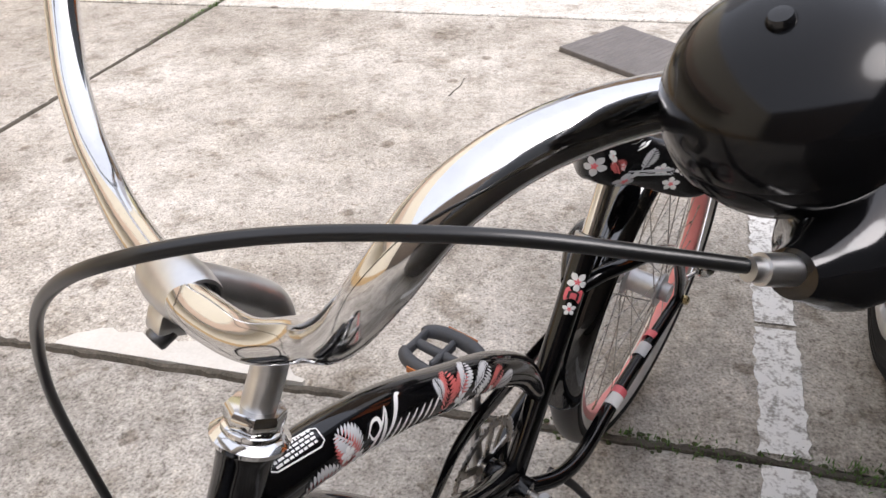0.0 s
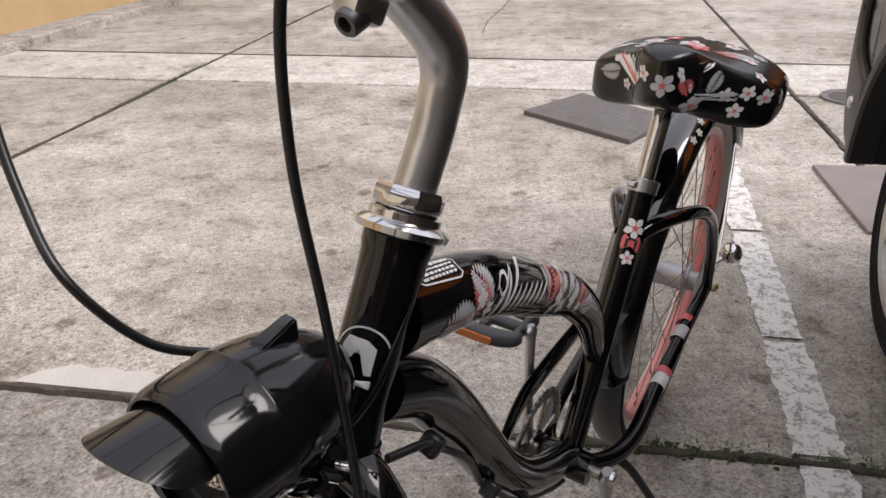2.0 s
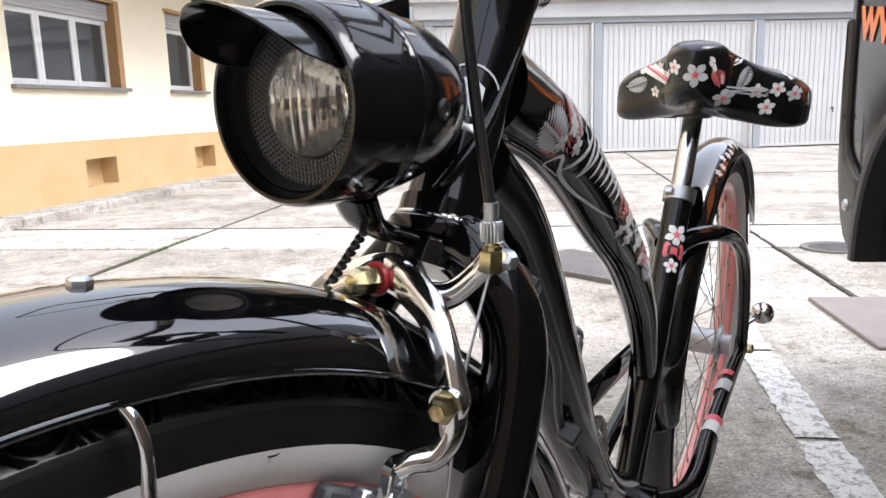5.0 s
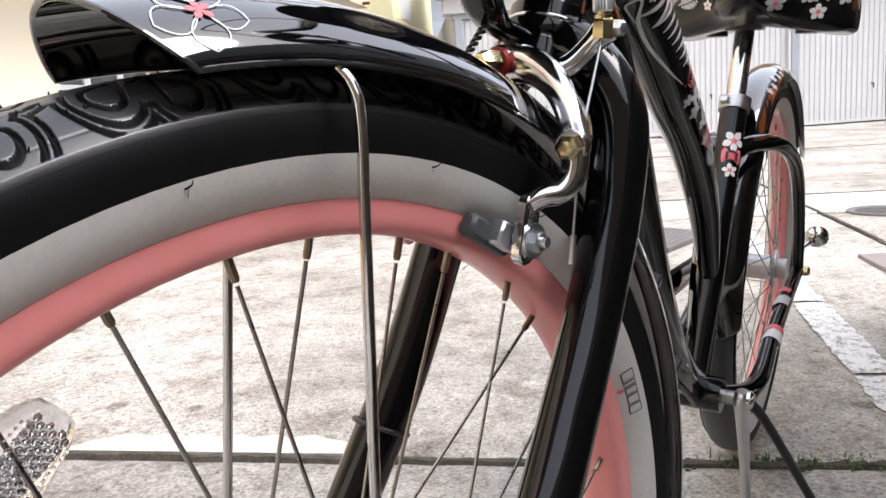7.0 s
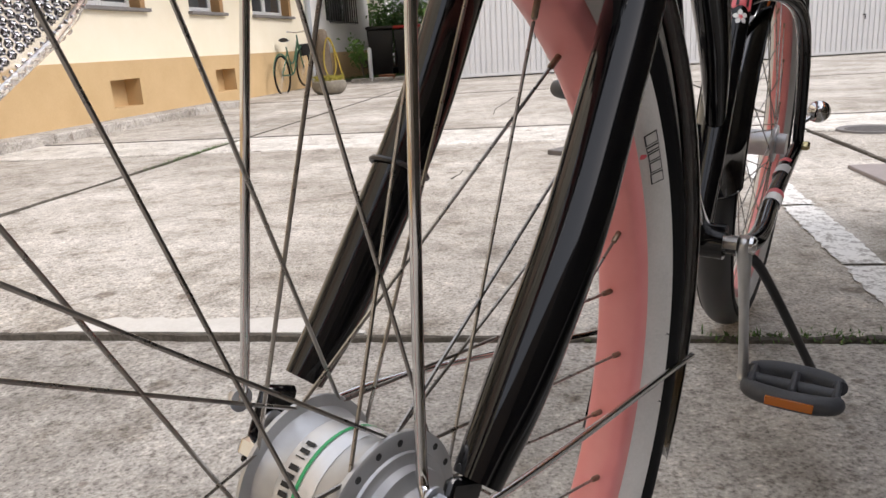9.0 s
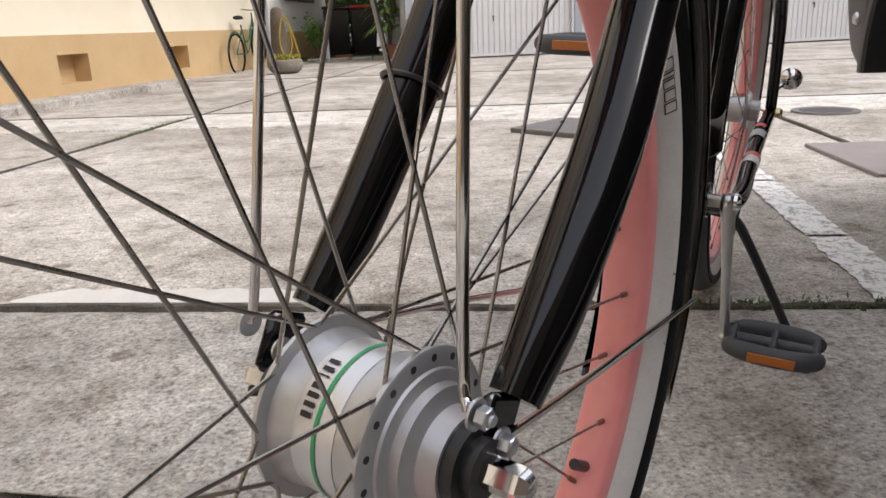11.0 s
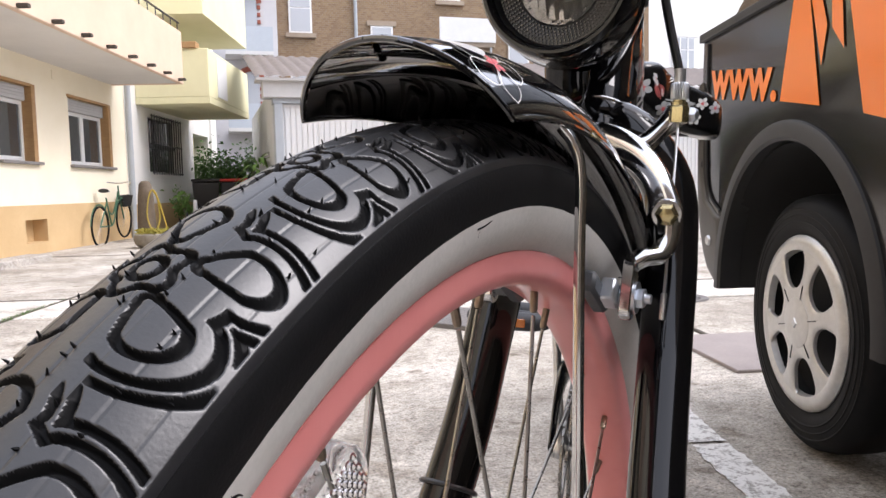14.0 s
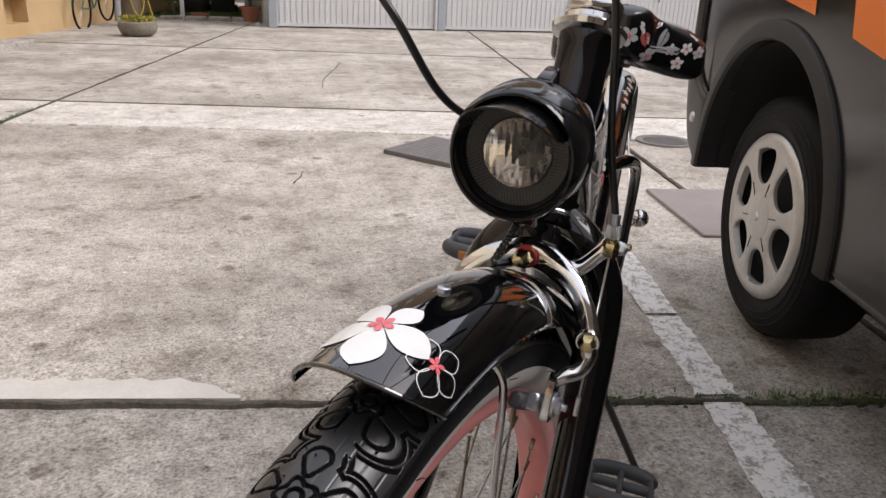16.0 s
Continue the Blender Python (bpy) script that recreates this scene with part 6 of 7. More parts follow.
part("lever_body", tube([(0.2611, 0.328, 1.0824), (0.2631, 0.34, 1.0799), (0.2638, 0.3588, 1.0765), (0.2599, 0.3882, 1.0763), (0.24, 0.455, 1.078)], [0.0085, 0.0130, 0.0215, 0.0265, 0.022], seg=24, per=6, flat=0.95), PAINT_LAMP, handlebar, "black brake lever housing", m=FRONT)
part("lever_blade", tube([(0.2705, 0.3726, 1.0691), (0.2932, 0.4388, 1.0556), (0.300, 0.52, 1.040), (0.305, 0.60, 1.025)], [0.008, 0.0075, 0.007, 0.006], seg=12, per=6, flat=0.6), PAINT_LAMP, handlebar, "black brake lever", m=FRONT)
bm = bmesh.new()
add_rod(bm, (0.2551, 0.318, 1.0861), (0.2611, 0.33, 1.0829), 0.0052, 14)
add_rod(bm, (0.2531, 0.314, 1.0872), (0.2551, 0.318, 1.0861), 0.0040, 12)
part("barrel_adjuster", bm, ALU, handlebar, "silver barrel adjuster", m=FRONT)

# ---- headlamp ----
LA, LB = Vector((-0.0060, 0.1085, 0.7480)), Vector((-0.0165, 0.218, 0.7490))
lm = along(LA, LB) @ Matrix.Diagonal((0.93, 0.93, 0.88, 1))
lamp = part("headlamp", lathe([(0.0352, 0.024), (0.0362, 0.010), (0.0376, 0.002), (0.0392, -0.0008), (0.0408, -0.0008), (0.0424, 0.0018), (0.0434, 0.007), (0.0441, 0.018), (0.0444, 0.030), (0.0443, 0.0395), (0.0450, 0.0405), (0.0452, 0.0418), (0.0448, 0.0430), (0.0438, 0.0436), (0.0434, 0.052), (0.0421, 0.063), (0.0399, 0.075), (0.0366, 0.087), (0.0320, 0.098), (0.0262, 0.108), (0.0190, 0.1165), (0.0105, 0.1225), (0.0, 0.1250)], seg=56), PAINT_LAMP, bicycle, "black bullet headlamp with a visor", m=FRONT @ lm)
DEEP = FRONT @ lm @ Matrix.Translation((0, 0, 0.002))
part("bezel", lathe([(0.0228, 0.0150), (0.0242, 0.0140), (0.0345, 0.0120), (0.0360, 0.0095), (0.0364, 0.004)], seg=48), BEZEL, lamp, "black ribbed bezel ring", m=DEEP)
bm = bmesh.new()
for k in range(6):
    rr, hh = 0.0250 + k * 0.0018, 0.0139 - 0.0020 * k / 6
    cnt = int(2 * math.pi * rr / 0.0022)
    for q in range(cnt):
        a = 2 * math.pi * (q + 0.5 * (k % 2)) / cnt
        add_lathe(bm, [(0.0009, 0.0), (0.0006, -0.0008), (0.0, -0.0009)], 5, Matrix.Translation((rr * math.cos(a), rr * math.sin(a), hh)))
studs = part("bezel_stud", bm, STUD, lamp, "rings of small dark reflecting studs", m=DEEP)
studs["kind"] = "stuff"
LENS = base("clear_lens_glass", (0.97, 0.98, 0.98), 0.02)
LENS.node_tree.nodes["Principled BSDF"].inputs["Transmission Weight"].default_value = 1.0
LENS.node_tree.nodes["Principled BSDF"].inputs["IOR"].default_value = 1.3
BOWL = base("silvered_bowl", (0.84, 0.81, 0.77), 0.09, 1.0)
part("reflector_bowl", lathe([(0.0042, 0.040), (0.0065, 0.0372), (0.0105, 0.0310), (0.0145, 0.0238), (0.0178, 0.0178), (0.0202, 0.0146)], seg=56), BOWL, lamp, "silvered reflector bowl", m=DEEP @ Matrix.Diagonal((1.13, 1.13, 1, 1)))
part("bulb_socket", lathe([(0.0050, 0.040), (0.0050, 0.032), (0.0038, 0.031), (0.0038, 0.038)], seg=20), DARK_STEEL, lamp, "grey bulb socket", m=DEEP)
part("bulb", lathe([(0.0, 0.020), (0.0024, 0.021), (0.0034, 0.025), (0.0034, 0.033), (0.0028, 0.036)], seg=16), LENS, lamp, "small glass bulb", m=DEEP)
# fluted lens: upright ribs crossed by shallow steps
up = DEEP.to_3x3().inverted() @ Vector((0, 0, 1))
tilt = math.atan2(up.y, up.x)
bm = bmesh.new()
NR, NA = 30, 120
rings = [[bm.verts.new((r * math.cos(j * 2 * math.pi / NA), r * math.sin(j * 2 * math.pi / NA), 0.0146)) for j in range(NA)] for r in (0.0202, 0.0100, 0.0008)][::-1]
for k in range(1, NR + 1):
    ring = []
    for j in range(NA):
        r, a = 0.0203 * k / NR, j * 2 * math.pi / NA
        side, high = r * math.sin(a - tilt), r * math.cos(a - tilt)
        lift = 0.0009 * abs(math.cos(math.pi * side / 0.0046)) + 0.0005 * abs((high / 0.0040) % 1 - 0.5)
        ring.append(bm.verts.new((r * math.cos(a), r * math.sin(a), 0.0112 + 0.0022 * (k / NR) ** 2 - lift * (1 if k < NR else 0))))
    rings.insert(0, ring)
for p, q in zip(rings, rings[1:]):
    if p is rings[NR - 1]:
        continue
    for j in range(NA):
        bm.faces.new((p[j], p[(j + 1) % NA], q[(j + 1) % NA], q[j]))
bm.faces.new(rings[NR - 1])
bm.faces.new(rings[NR])
for j in range(NA):
    bm.faces.new((rings[0][j], rings[-1][j], rings[-1][(j + 1) % NA], rings[0][(j + 1) % NA]))
bmesh.ops.recalc_face_normals(bm, faces=bm.faces[:])
part("lens", bm, LENS, lamp, "clear fluted glass lens", m=DEEP @ Matrix.Diagonal((1.13, 1.13, 1, 1)))
# visor: a bent sheet that reaches forward over the glass
bm = bmesh.new()
nA = 20
rows = []
for k in range(nA + 1):
    a = radians(90 - 64 + 128 * k / nA)
    reach = 0.006 + 0.034 * math.sin(math.pi * k / nA) ** 0.55
    rows.append([(0.0355, 0.012), (0.0362, -0.001), (0.0372, -reach * 0.5), (0.0380, -reach), (0.0370, -reach), (0.0348, -0.001), (0.0344, 0.012)])
ring = []
for k, pr in enumerate(rows):
    a = radians(90 - 64 + 128 * k / nA)
    ring.append([bm.verts.new((r * math.cos(a), r * math.sin(a), h)) for r, h in pr])
for p, q in zip(ring, ring[1:]):
    for i in range(len(p) - 1):
        bm.faces.new((p[i], p[i + 1], q[i + 1], q[i]))
LAMP_UP = FRONT @ lm
up_local = (lm.to_3x3().inverted() @ Vector((0, 0, 1)))
spin = Matrix.Rotation(math.atan2(up_local.y, up_local.x) - math.pi / 2, 4, "Z")
part("visor", bm, lamp.data.materials[0], lamp, "black visor", m=LAMP_UP @ spin)
bm = bmesh.new()
fin = [[(sx * w, y, h) for sx in (-1, 1)] for w, y, h in ((0.0065, 0.0380, 0.050), (0.0060, 0.0415, 0.054), (0.0046, 0.0490, 0.084), (0.0048, 0.0480, 0.087), (0.0065, 0.0300, 0.086))]
fv = [[bm.verts.new(p) for p in row] for row in fin]
for k in range(5):
    a, b = fv[k], fv[(k + 1) % 5]
    bm.faces.new((a[0], a[1], b[1], b[0]))
bm.faces.new([row[0] for row in fv])
bm.faces.new([row[1] for row in fv][::-1])
bmesh.ops.bevel(bm, geom=bm.edges[:], offset=0.0012, segments=2, affect="EDGES")
part("switch_fin", bm, lamp.data.materials[0], lamp, "black switch fin", m=LAMP_UP @ spin)
for px in (-1, 1):
    bm = bmesh.new()
    add_lathe(bm, [(0, 0.002), (0.0022, 0.002), (0.0028, 0.0028), (0.0045, 0.0028), (0.0052, 0.0012), (0.0052, -0.002)], 16, along((px * 0.041, -0.002, 0.060), (px * 0.06, -0.002, 0.063)))
    part("lamp_screw", bm, PLASTIC, lamp, "black recessed screw", m=LAMP_UP @ spin)
bm = bmesh.new()
add_tube(bm, [(-0.010, 0.150, 0.709), (-0.012, 0.158, 0.697), (-0.014, 0.170, 0.690), (-0.012, 0.186, 0.684)], [0.0135, 0.0130, 0.0120, 0.0125], seg=16, per=5, flat=0.42, flat_axis=(0, 1, 0.6))
part("lamp_bracket", bm, PAINT, lamp, "black steel bracket", m=FRONT)
bm = bmesh.new()
pts = []
for k in range(91):
    t = k / 90
    c = Vector((-0.014, 0.163, 0.692)).lerp(Vector((-0.022, 0.146, 0.665)), t)
    a = t * 2 * math.pi * 9
    pts.append(tuple(c + Vector((math.cos(a), math.sin(a) * 0.8, math.sin(a) * 0.5)) * 0.0021))
part("lamp_wire", tube(pts, 0.0011, seg=6, per=1, curve=False), PLASTIC, lamp, "coiled black wire", m=FRONT)

# ---- front brake ----
brake = part("front_brake", tube([(-0.0040, 0.170, 0.6695), (0.012, 0.164, 0.6685), (0.030, 0.158, 0.6610), (0.043, 0.152, 0.6480), (0.0510, 0.149, 0.6300)], [0.0105, 0.0100, 0.0088, 0.0078, 0.0088], seg=18, per=7, flat=0.75, flat_axis=(0, 1, 0)), POLISHED, bicycle, "polished aluminium caliper brake", m=FRONT)
for sx in (-1, 1):
    arm = [(sx * 0.0510, 0.147, 0.6310), (sx * 0.0525, 0.144, 0.6180), (sx * 0.0500, 0.138, 0.6095), (sx * 0.0440, 0.131, 0.6075), (sx * 0.0395, 0.1275, 0.6045)]
    part("brake_arm", tube(arm, [0.0076, 0.0064, 0.0056, 0.0052, 0.0050], seg=16, per=6), CHROME, brake, "curved bright brake arm", m=FRONT)
    # slotted end with the shoe
    bm = bmesh.new()
    slot = [(0.0062 * math.cos(a), (0.0045 if math.sin(a) > 0 else -0.0175) + 0.0062 * math.sin(a)) for a in np.linspace(0, 2 * math.pi, 20, endpoint=False)]
    inner = [(0.0026 * math.cos(a), (0.0045 if math.sin(a) > 0 else -0.0175) + 0.0026 * math.sin(a)) for a in np.linspace(0, 2 * math.pi, 20, endpoint=False)]
    o0 = [bm.verts.new((0.003, x, y)) for x, y in slot]
    i0 = [bm.verts.new((0.003, x, y)) for x, y in inner]
    o1 = [bm.verts.new((-0.003, x, y)) for x, y in slot]
    i1 = [bm.verts.new((-0.003, x, y)) for x, y in inner]
    n = len(slot)
    for k in range(n):
        j = (k + 1) % n
        bm.faces.new((o0[k], o0[j], i0[j], i0[k]))
        bm.faces.new((o1[k], i1[k], i1[j], o1[j]))
        bm.faces.new((o0[k], o1[k], o1[j], o0[j]))
        bm.faces.new((i0[k], i0[j], i1[j], i1[k]))
    bmesh.ops.bevel(bm, geom=bm.edges[:], offset=0.0007, segments=1, affect="EDGES")
    part("shoe_slot", bm, CHROME, brake, "slotted bright arm end", m=FRONT @ Matrix.Translation((sx * 0.0385, 0.1262, 0.5985)) @ pose(0, 0, 0, -14, 0, 0))
    bm = bmesh.new()
    add_lathe(bm, [(0, 0), (0.0085, 0), (0.0085, 0.0016), (0, 0.0016)], 18, along((sx * 0.0415, 0.1262, 0.5868), (sx * 0.06, 0.1262, 0.5868)))
    add_hex(bm, (sx * 0.0430, 0.1262, 0.5868), (sx * 0.0470, 0.1262, 0.5868), 0.0054)
    add_rod(bm, (sx * 0.0470, 0.1262, 0.5868), (sx * 0.0500, 0.1262, 0.5868), 0.0026)
    part("shoe_nut", bm, ZINC, brake, "zinc shoe nut and washer", m=FRONT)
    bm = bmesh.new()
    add_box(bm, -0.0045, 0.0045, -0.017, 0.017, -0.0055, 0.0055, bevel=0.002, m=Matrix.Translation((sx * 0.0235, 0.1135, 0.5895)) @ pose(0, 0, 0, -30, 0, 0))
    part("brake_shoe", bm, BRAKE_RUBBER, brake, "dark grey brake block", m=FRONT)
    bm = bmesh.new()
    add_box(bm, -0.004, 0.004, -0.008, 0.008, -0.006, 0.006, bevel=0.0012, m=Matrix.Translation((sx * 0.0305, 0.1185, 0.5890)) @ pose(0, 0, 0, -30, 0, 0))
    add_rod(bm, (sx * 0.0330, 0.1235, 0.5872), (sx * 0.0385, 0.1258, 0.5868), 0.0058, 16)
    part("shoe_holder", bm, ZINC, brake, "zinc shoe holder", m=FRONT)
    part("pivot_boss", lathe([(0.0, -0.008), (0.0078, -0.008), (0.0083, -0.006), (0.0083, -0.001), (0.0075, 0.0005), (0.0, 0.0005)], seg=28, m=along((sx * 0.0517, 0.1420, 0.6302), (sx * 0.0535, 0.1335, 0.6302))), CHROME, brake, "round bright pivot boss", m=FRONT)
    part("pivot_nut", add_hex(bmesh.new(), (sx * 0.0516, 0.1425, 0.6302), (sx * 0.0529, 0.1362, 0.6302), 0.0062, 0.0028), BRASS, brake, "brass-coloured pivot nut", m=FRONT)
part("brake_bridge", tube([(-0.0510, 0.149, 0.6300), (-0.045, 0.154, 0.648), (-0.030, 0.160, 0.662), (-0.012, 0.166, 0.669), (-0.004, 0.170, 0.6695)], [0.0088, 0.0078, 0.0088, 0.0100, 0.0105], seg=18, per=7, flat=0.75, flat_axis=(0, 1, 0)), CHROME, brake, "bright curved bridge", m=FRONT)
part("cable_arm", tube([(0.020, 0.166, 0.6640), (0.030, 0.172, 0.6670), (0.039, 0.178, 0.6770), (0.0455, 0.182, 0.6850)], [0.0075, 0.0062, 0.0056, 0.0075], seg=16, per=6), CHROME, brake, "bright upper cable arm", m=FRONT)
part("centre_washer", lathe([(0.003, 0), (0.0074, 0), (0.0080, 0.0008), (0.0080, 0.0026), (0.0074, 0.0034), (0.003, 0.0034)], seg=24, m=along((-0.004, 0.1600, 0.6698), (-0.004, 0.1500, 0.6705))), base("red_washer", (0.36, 0.02, 0.025), 0.4), brake, "red ring under the centre nut", m=FRONT)
part("centre_nut", add_hex(bmesh.new(), (-0.004, 0.1562, 0.6701), (-0.004, 0.1470, 0.6707), 0.0066, 0.006), BRASS, brake, "brass-coloured cap nut", m=FRONT)
bm = bmesh.new()
add_hex(bm, (0.0480, 0.175, 0.6800), (0.0480, 0.175, 0.6895), 0.0056)
add_lathe(bm, [(0.0, 0.0), (0.0046, 0.0), (0.0046, 0.0016), (0.0034, 0.0020), (0.0034, 0.0030), (0.0, 0.0030)], 18, along((0.0480, 0.175, 0.6895), (0.0475, 0.1745, 0.7030)))
part("cable_adjuster", bm, BRASS, brake, "brass-coloured adjuster nut", m=FRONT)
bm = bmesh.new()
knurl = along((0.0479, 0.1749, 0.6925), (0.0475, 0.1745, 0.7040))
rings = [[bm.verts.new(knurl @ Vector((r * (1.0 if k % 2 else 0.88) * math.cos(k * math.pi / 20), r * (1.0 if k % 2 else 0.88) * math.sin(k * math.pi / 20), h))) for k in range(40)] for r, h in ((0.0040, 0.0), (0.0050, 0.0008), (0.0050, 0.0085), (0.0042, 0.0095))]
for p, q in zip(rings, rings[1:]):
    for k in range(40):
        bm.faces.new((p[k], p[(k + 1) % 40], q[(k + 1) % 40], q[k]))
add_rod(bm, (0.0475, 0.1745, 0.7018), (0.0473, 0.1743, 0.7095), 0.0032, 14)
part("adjuster_barrel", bm, ZINC, brake, "bright knurled adjuster barrel", m=FRONT)
bm = bmesh.new()
add_hex(bm, (0.0445, 0.182, 0.6850), (0.0560, 0.1787, 0.6846), 0.0047, 0.002)
part("adjuster_bolt", bm, ZINC, brake, "bright clamp bolt", m=FRONT)
part("inner_cable", tube([(0.0480, 0.175, 0.682), (0.0525, 0.150, 0.6320), (0.0530, 0.143, 0.585)], 0.0008, seg=8, per=3), ALU, brake, "bare steel brake wire", m=FRONT)
part("cable_crimp", add_rod(bmesh.new(), (0.0530, 0.1432, 0.588), (0.0530, 0.1425, 0.574), 0.0017), ALU, brake, "silver wire end cap", m=FRONT)

# cables
CABLE_A = [(0.0473, 0.1743, 0.706), (0.0344, 0.1767, 0.756), (0.0261, 0.1731, 0.8197), (0.0155, 0.1686, 0.8913), (0.0223, 0.1644, 0.9598), (0.0536, 0.1641, 1.0217), (0.0967, 0.1664, 1.0687), (0.1362, 0.1785, 1.097), (0.1653, 0.2127, 1.1036), (0.205, 0.2546, 1.1031), (0.2367, 0.2951, 1.0929), (0.2571, 0.3215, 1.0855)]
part("brake_cable", tube(CABLE_A, 0.0025, seg=14, per=9), CABLE, handlebar, "black plastic-coated brake cable", m=FRONT)
part("brake_cable", tube([(-0.030, 0.200, 0.745), (-0.060, 0.172, 0.752), (-0.0710, 0.135, 0.773), (-0.0890, 0.1085, 0.8145), (-0.120, 0.108, 0.848), (-0.145, 0.112, 0.890), (-0.165, 0.120, 0.950), (-0.182, 0.135, 1.010), (-0.21, 0.22, 1.07), (-0.262, 0.38, 1.085)], 0.0027, seg=14, per=8), CABLE, handlebar, "black plastic-coated cable", m=FRONT)

# ---- frame ----
def K(s, z, dl=0.0):
    """Point of the frame's middle plane."""
    return (0.028 * (1.19 - s) / 0.95 + dl, s, z)


frame_part = part("frame", tube([K(0.70, 0.285), K(0.775, 0.44), K(0.868, 0.636)], 0.0172, seg=28, per=6), PAINT, bicycle, "glossy black steel frame", m=BIKE)
top_tube = part("top_tube", tube([K(0.252, 0.758), K(0.34, 0.733), K(0.415, 0.701), K(0.505, 0.650), K(0.600, 0.596), K(0.690, 0.522), K(0.748, 0.440), K(0.772, 0.392)], [0.0275, 0.0272, 0.0268, 0.0258, 0.0240, 0.0212, 0.0155, 0.009], seg=28, per=8, flat=0.86, flat_axis=(1, 0, 0)), PAINT, frame_part, "black arched top tube with flower graphics", m=BIKE)
part("down_tube", tube([K(0.235, 0.716), K(0.285, 0.684), K(0.333, 0.632), K(0.39, 0.556), K(0.452, 0.476), K(0.525, 0.402), K(0.605, 0.345), K(0.69, 0.300)], [0.0225, 0.0235, 0.0240, 0.0240, 0.0235, 0.0230, 0.0215, 0.0200], seg=28, per=8), PAINT, frame_part, "black curved down tube", m=BIKE)
part("bottom_bracket", add_rod(bmesh.new(), K(0.692, 0.290, -0.036), K(0.692, 0.290, 0.036), 0.0215, 28), PAINT, frame_part, m=BIKE)
for sx in (-1, 1):
    part("chain_stay", tube([K(0.70, 0.285, sx * 0.020), K(0.755, 0.272, sx * 0.050), K(0.82, 0.272, sx * 0.062), K(0.93, 0.292, sx * 0.062), K(1.08, 0.318, sx * 0.066), K(1.19, 0.337, sx * 0.070)], [0.012, 0.0125, 0.0125, 0.012, 0.011, 0.010], seg=18, per=6), PAINT, frame_part, "black bent chain stay", m=BIKE)
    part("seat_stay", tube([K(0.838, 0.570, sx * 0.010), K(0.872, 0.578, sx * 0.026), K(0.930, 0.574, sx * 0.048), K(1.010, 0.550, sx * 0.062), K(1.09, 0.500, sx * 0.067), K(1.155, 0.42, sx * 0.069), K(1.19, 0.345, sx * 0.070)], [0.011, 0.0115, 0.011, 0.0105, 0.010, 0.0095, 0.009], seg=18, per=6), PAINT, frame_part, "black bent seat stay", m=BIKE)
    part("rear_axle_nut", add_hex(bmesh.new(), K(1.195, 0.337, sx * 0.068), K(1.195, 0.337, sx * 0.088), 0.0085, 0.002), BRASS, rear, "brass-coloured axle nut", m=BIKE)
# silver and pink stay decals
for s0, s1, mt in ((0.915, 0.94, WHITE_PRINT), (0.94, 0.955, PINK_PRINT), (1.03, 1.06, GREY_PRINT), (1.075, 1.09, PINK_PRINT)):
    z0, z1 = 0.292 + (s0 - 0.93) * 0.173, 0.292 + (s1 - 0.93) * 0.173
    part("stay_decal", tube([K(s0, z0, 0.0625), K(s1, z1, 0.0635)], 0.0128, seg=18, caps=False), mt, frame_part, "printed band on the stay", m=BIKE)
# seat post and clamp
part("seat_clamp", lathe([(0.0165, -0.014), (0.0200, -0.013), (0.0205, 0.004), (0.0165, 0.005)], seg=28, m=along(K(0.866, 0.632), K(0.90, 0.705))), ALU, frame_part, "silver seat clamp", m=BIKE)
bm = bmesh.new()
add_box(bm, 0.004, 0.016, 0.012, 0.026, -0.010, 0.000, bevel=0.002, m=along(K(0.866, 0.632), K(0.90, 0.705)))
part("clamp_ear", bm, ALU, frame_part, "silver clamp ear", m=BIKE)
seat_post = part("seat_post", tube([K(0.865, 0.63), K(0.912, 0.735)], 0.0125, seg=24), CHROME, bicycle, "chrome seat post", m=BIKE)

# saddle
def saddle_mesh():
    """Short broad saddle: a rounded nose between two drooping wings."""
    bm = bmesh.new()
    nu, nv = 34, 36
    rings = []
    for i in range(nu + 1):
        t = i / nu
        s = 0.805 + 0.225 * t
        wd = 0.036 + 0.084 * (1 / (1 + math.exp(-(t - 0.34) * 20)))
        end = min(1, max(t, 0.0) / 0.16 + 0.02) ** 0.5 * min(1, (1 - t) / 0.16 + 0.02) ** 0.5
        wd *= end
        rise = min(1.0, max(0.0, (t - 0.12) / 0.30))
        top = 0.820 - 0.018 * rise * rise * (3 - 2 * rise) - 0.016 * (1 - end)
        dep = (0.084 - 0.016 * min(1, t / 0.5)) * (0.45 + 0.55 * end)
        ring = []
        for j in range(nv):
            a = 2 * math.pi * j / nv
            ca, sa = math.cos(a), math.sin(a)
            x = wd * math.copysign(abs(ca) ** 0.42, ca)
            z = top - dep / 2 + dep / 2 * math.copysign(abs(sa) ** 0.5, sa) - (0.020 + 0.004 * (sa < 0)) * (abs(x) / 0.112) ** 1.5
            ring.append(bm.verts.new((0.020 + x, s, z)))
        rings.append(ring)
    for p, q in zip(rings, rings[1:]):
        for k in range(nv):
            bm.faces.new((p[k], p[(k + 1) % nv], q[(k + 1) % nv], q[k]))
    bm.faces.new(rings[0])
    bm.faces.new(rings[-1][::-1])
    return bm


VINYL = base("black_saddle_vinyl", (0.005, 0.005, 0.0055), 0.22)
from mathutils.bvhtree import BVHTree
sbm = saddle_mesh()
bmesh.ops.recalc_face_normals(sbm, faces=sbm.faces[:])
stree = BVHTree.FromBMesh(sbm)
saddle = part("saddle", sbm, VINYL, bicycle, "wide black vinyl saddle with white and pink flowers", m=BIKE)


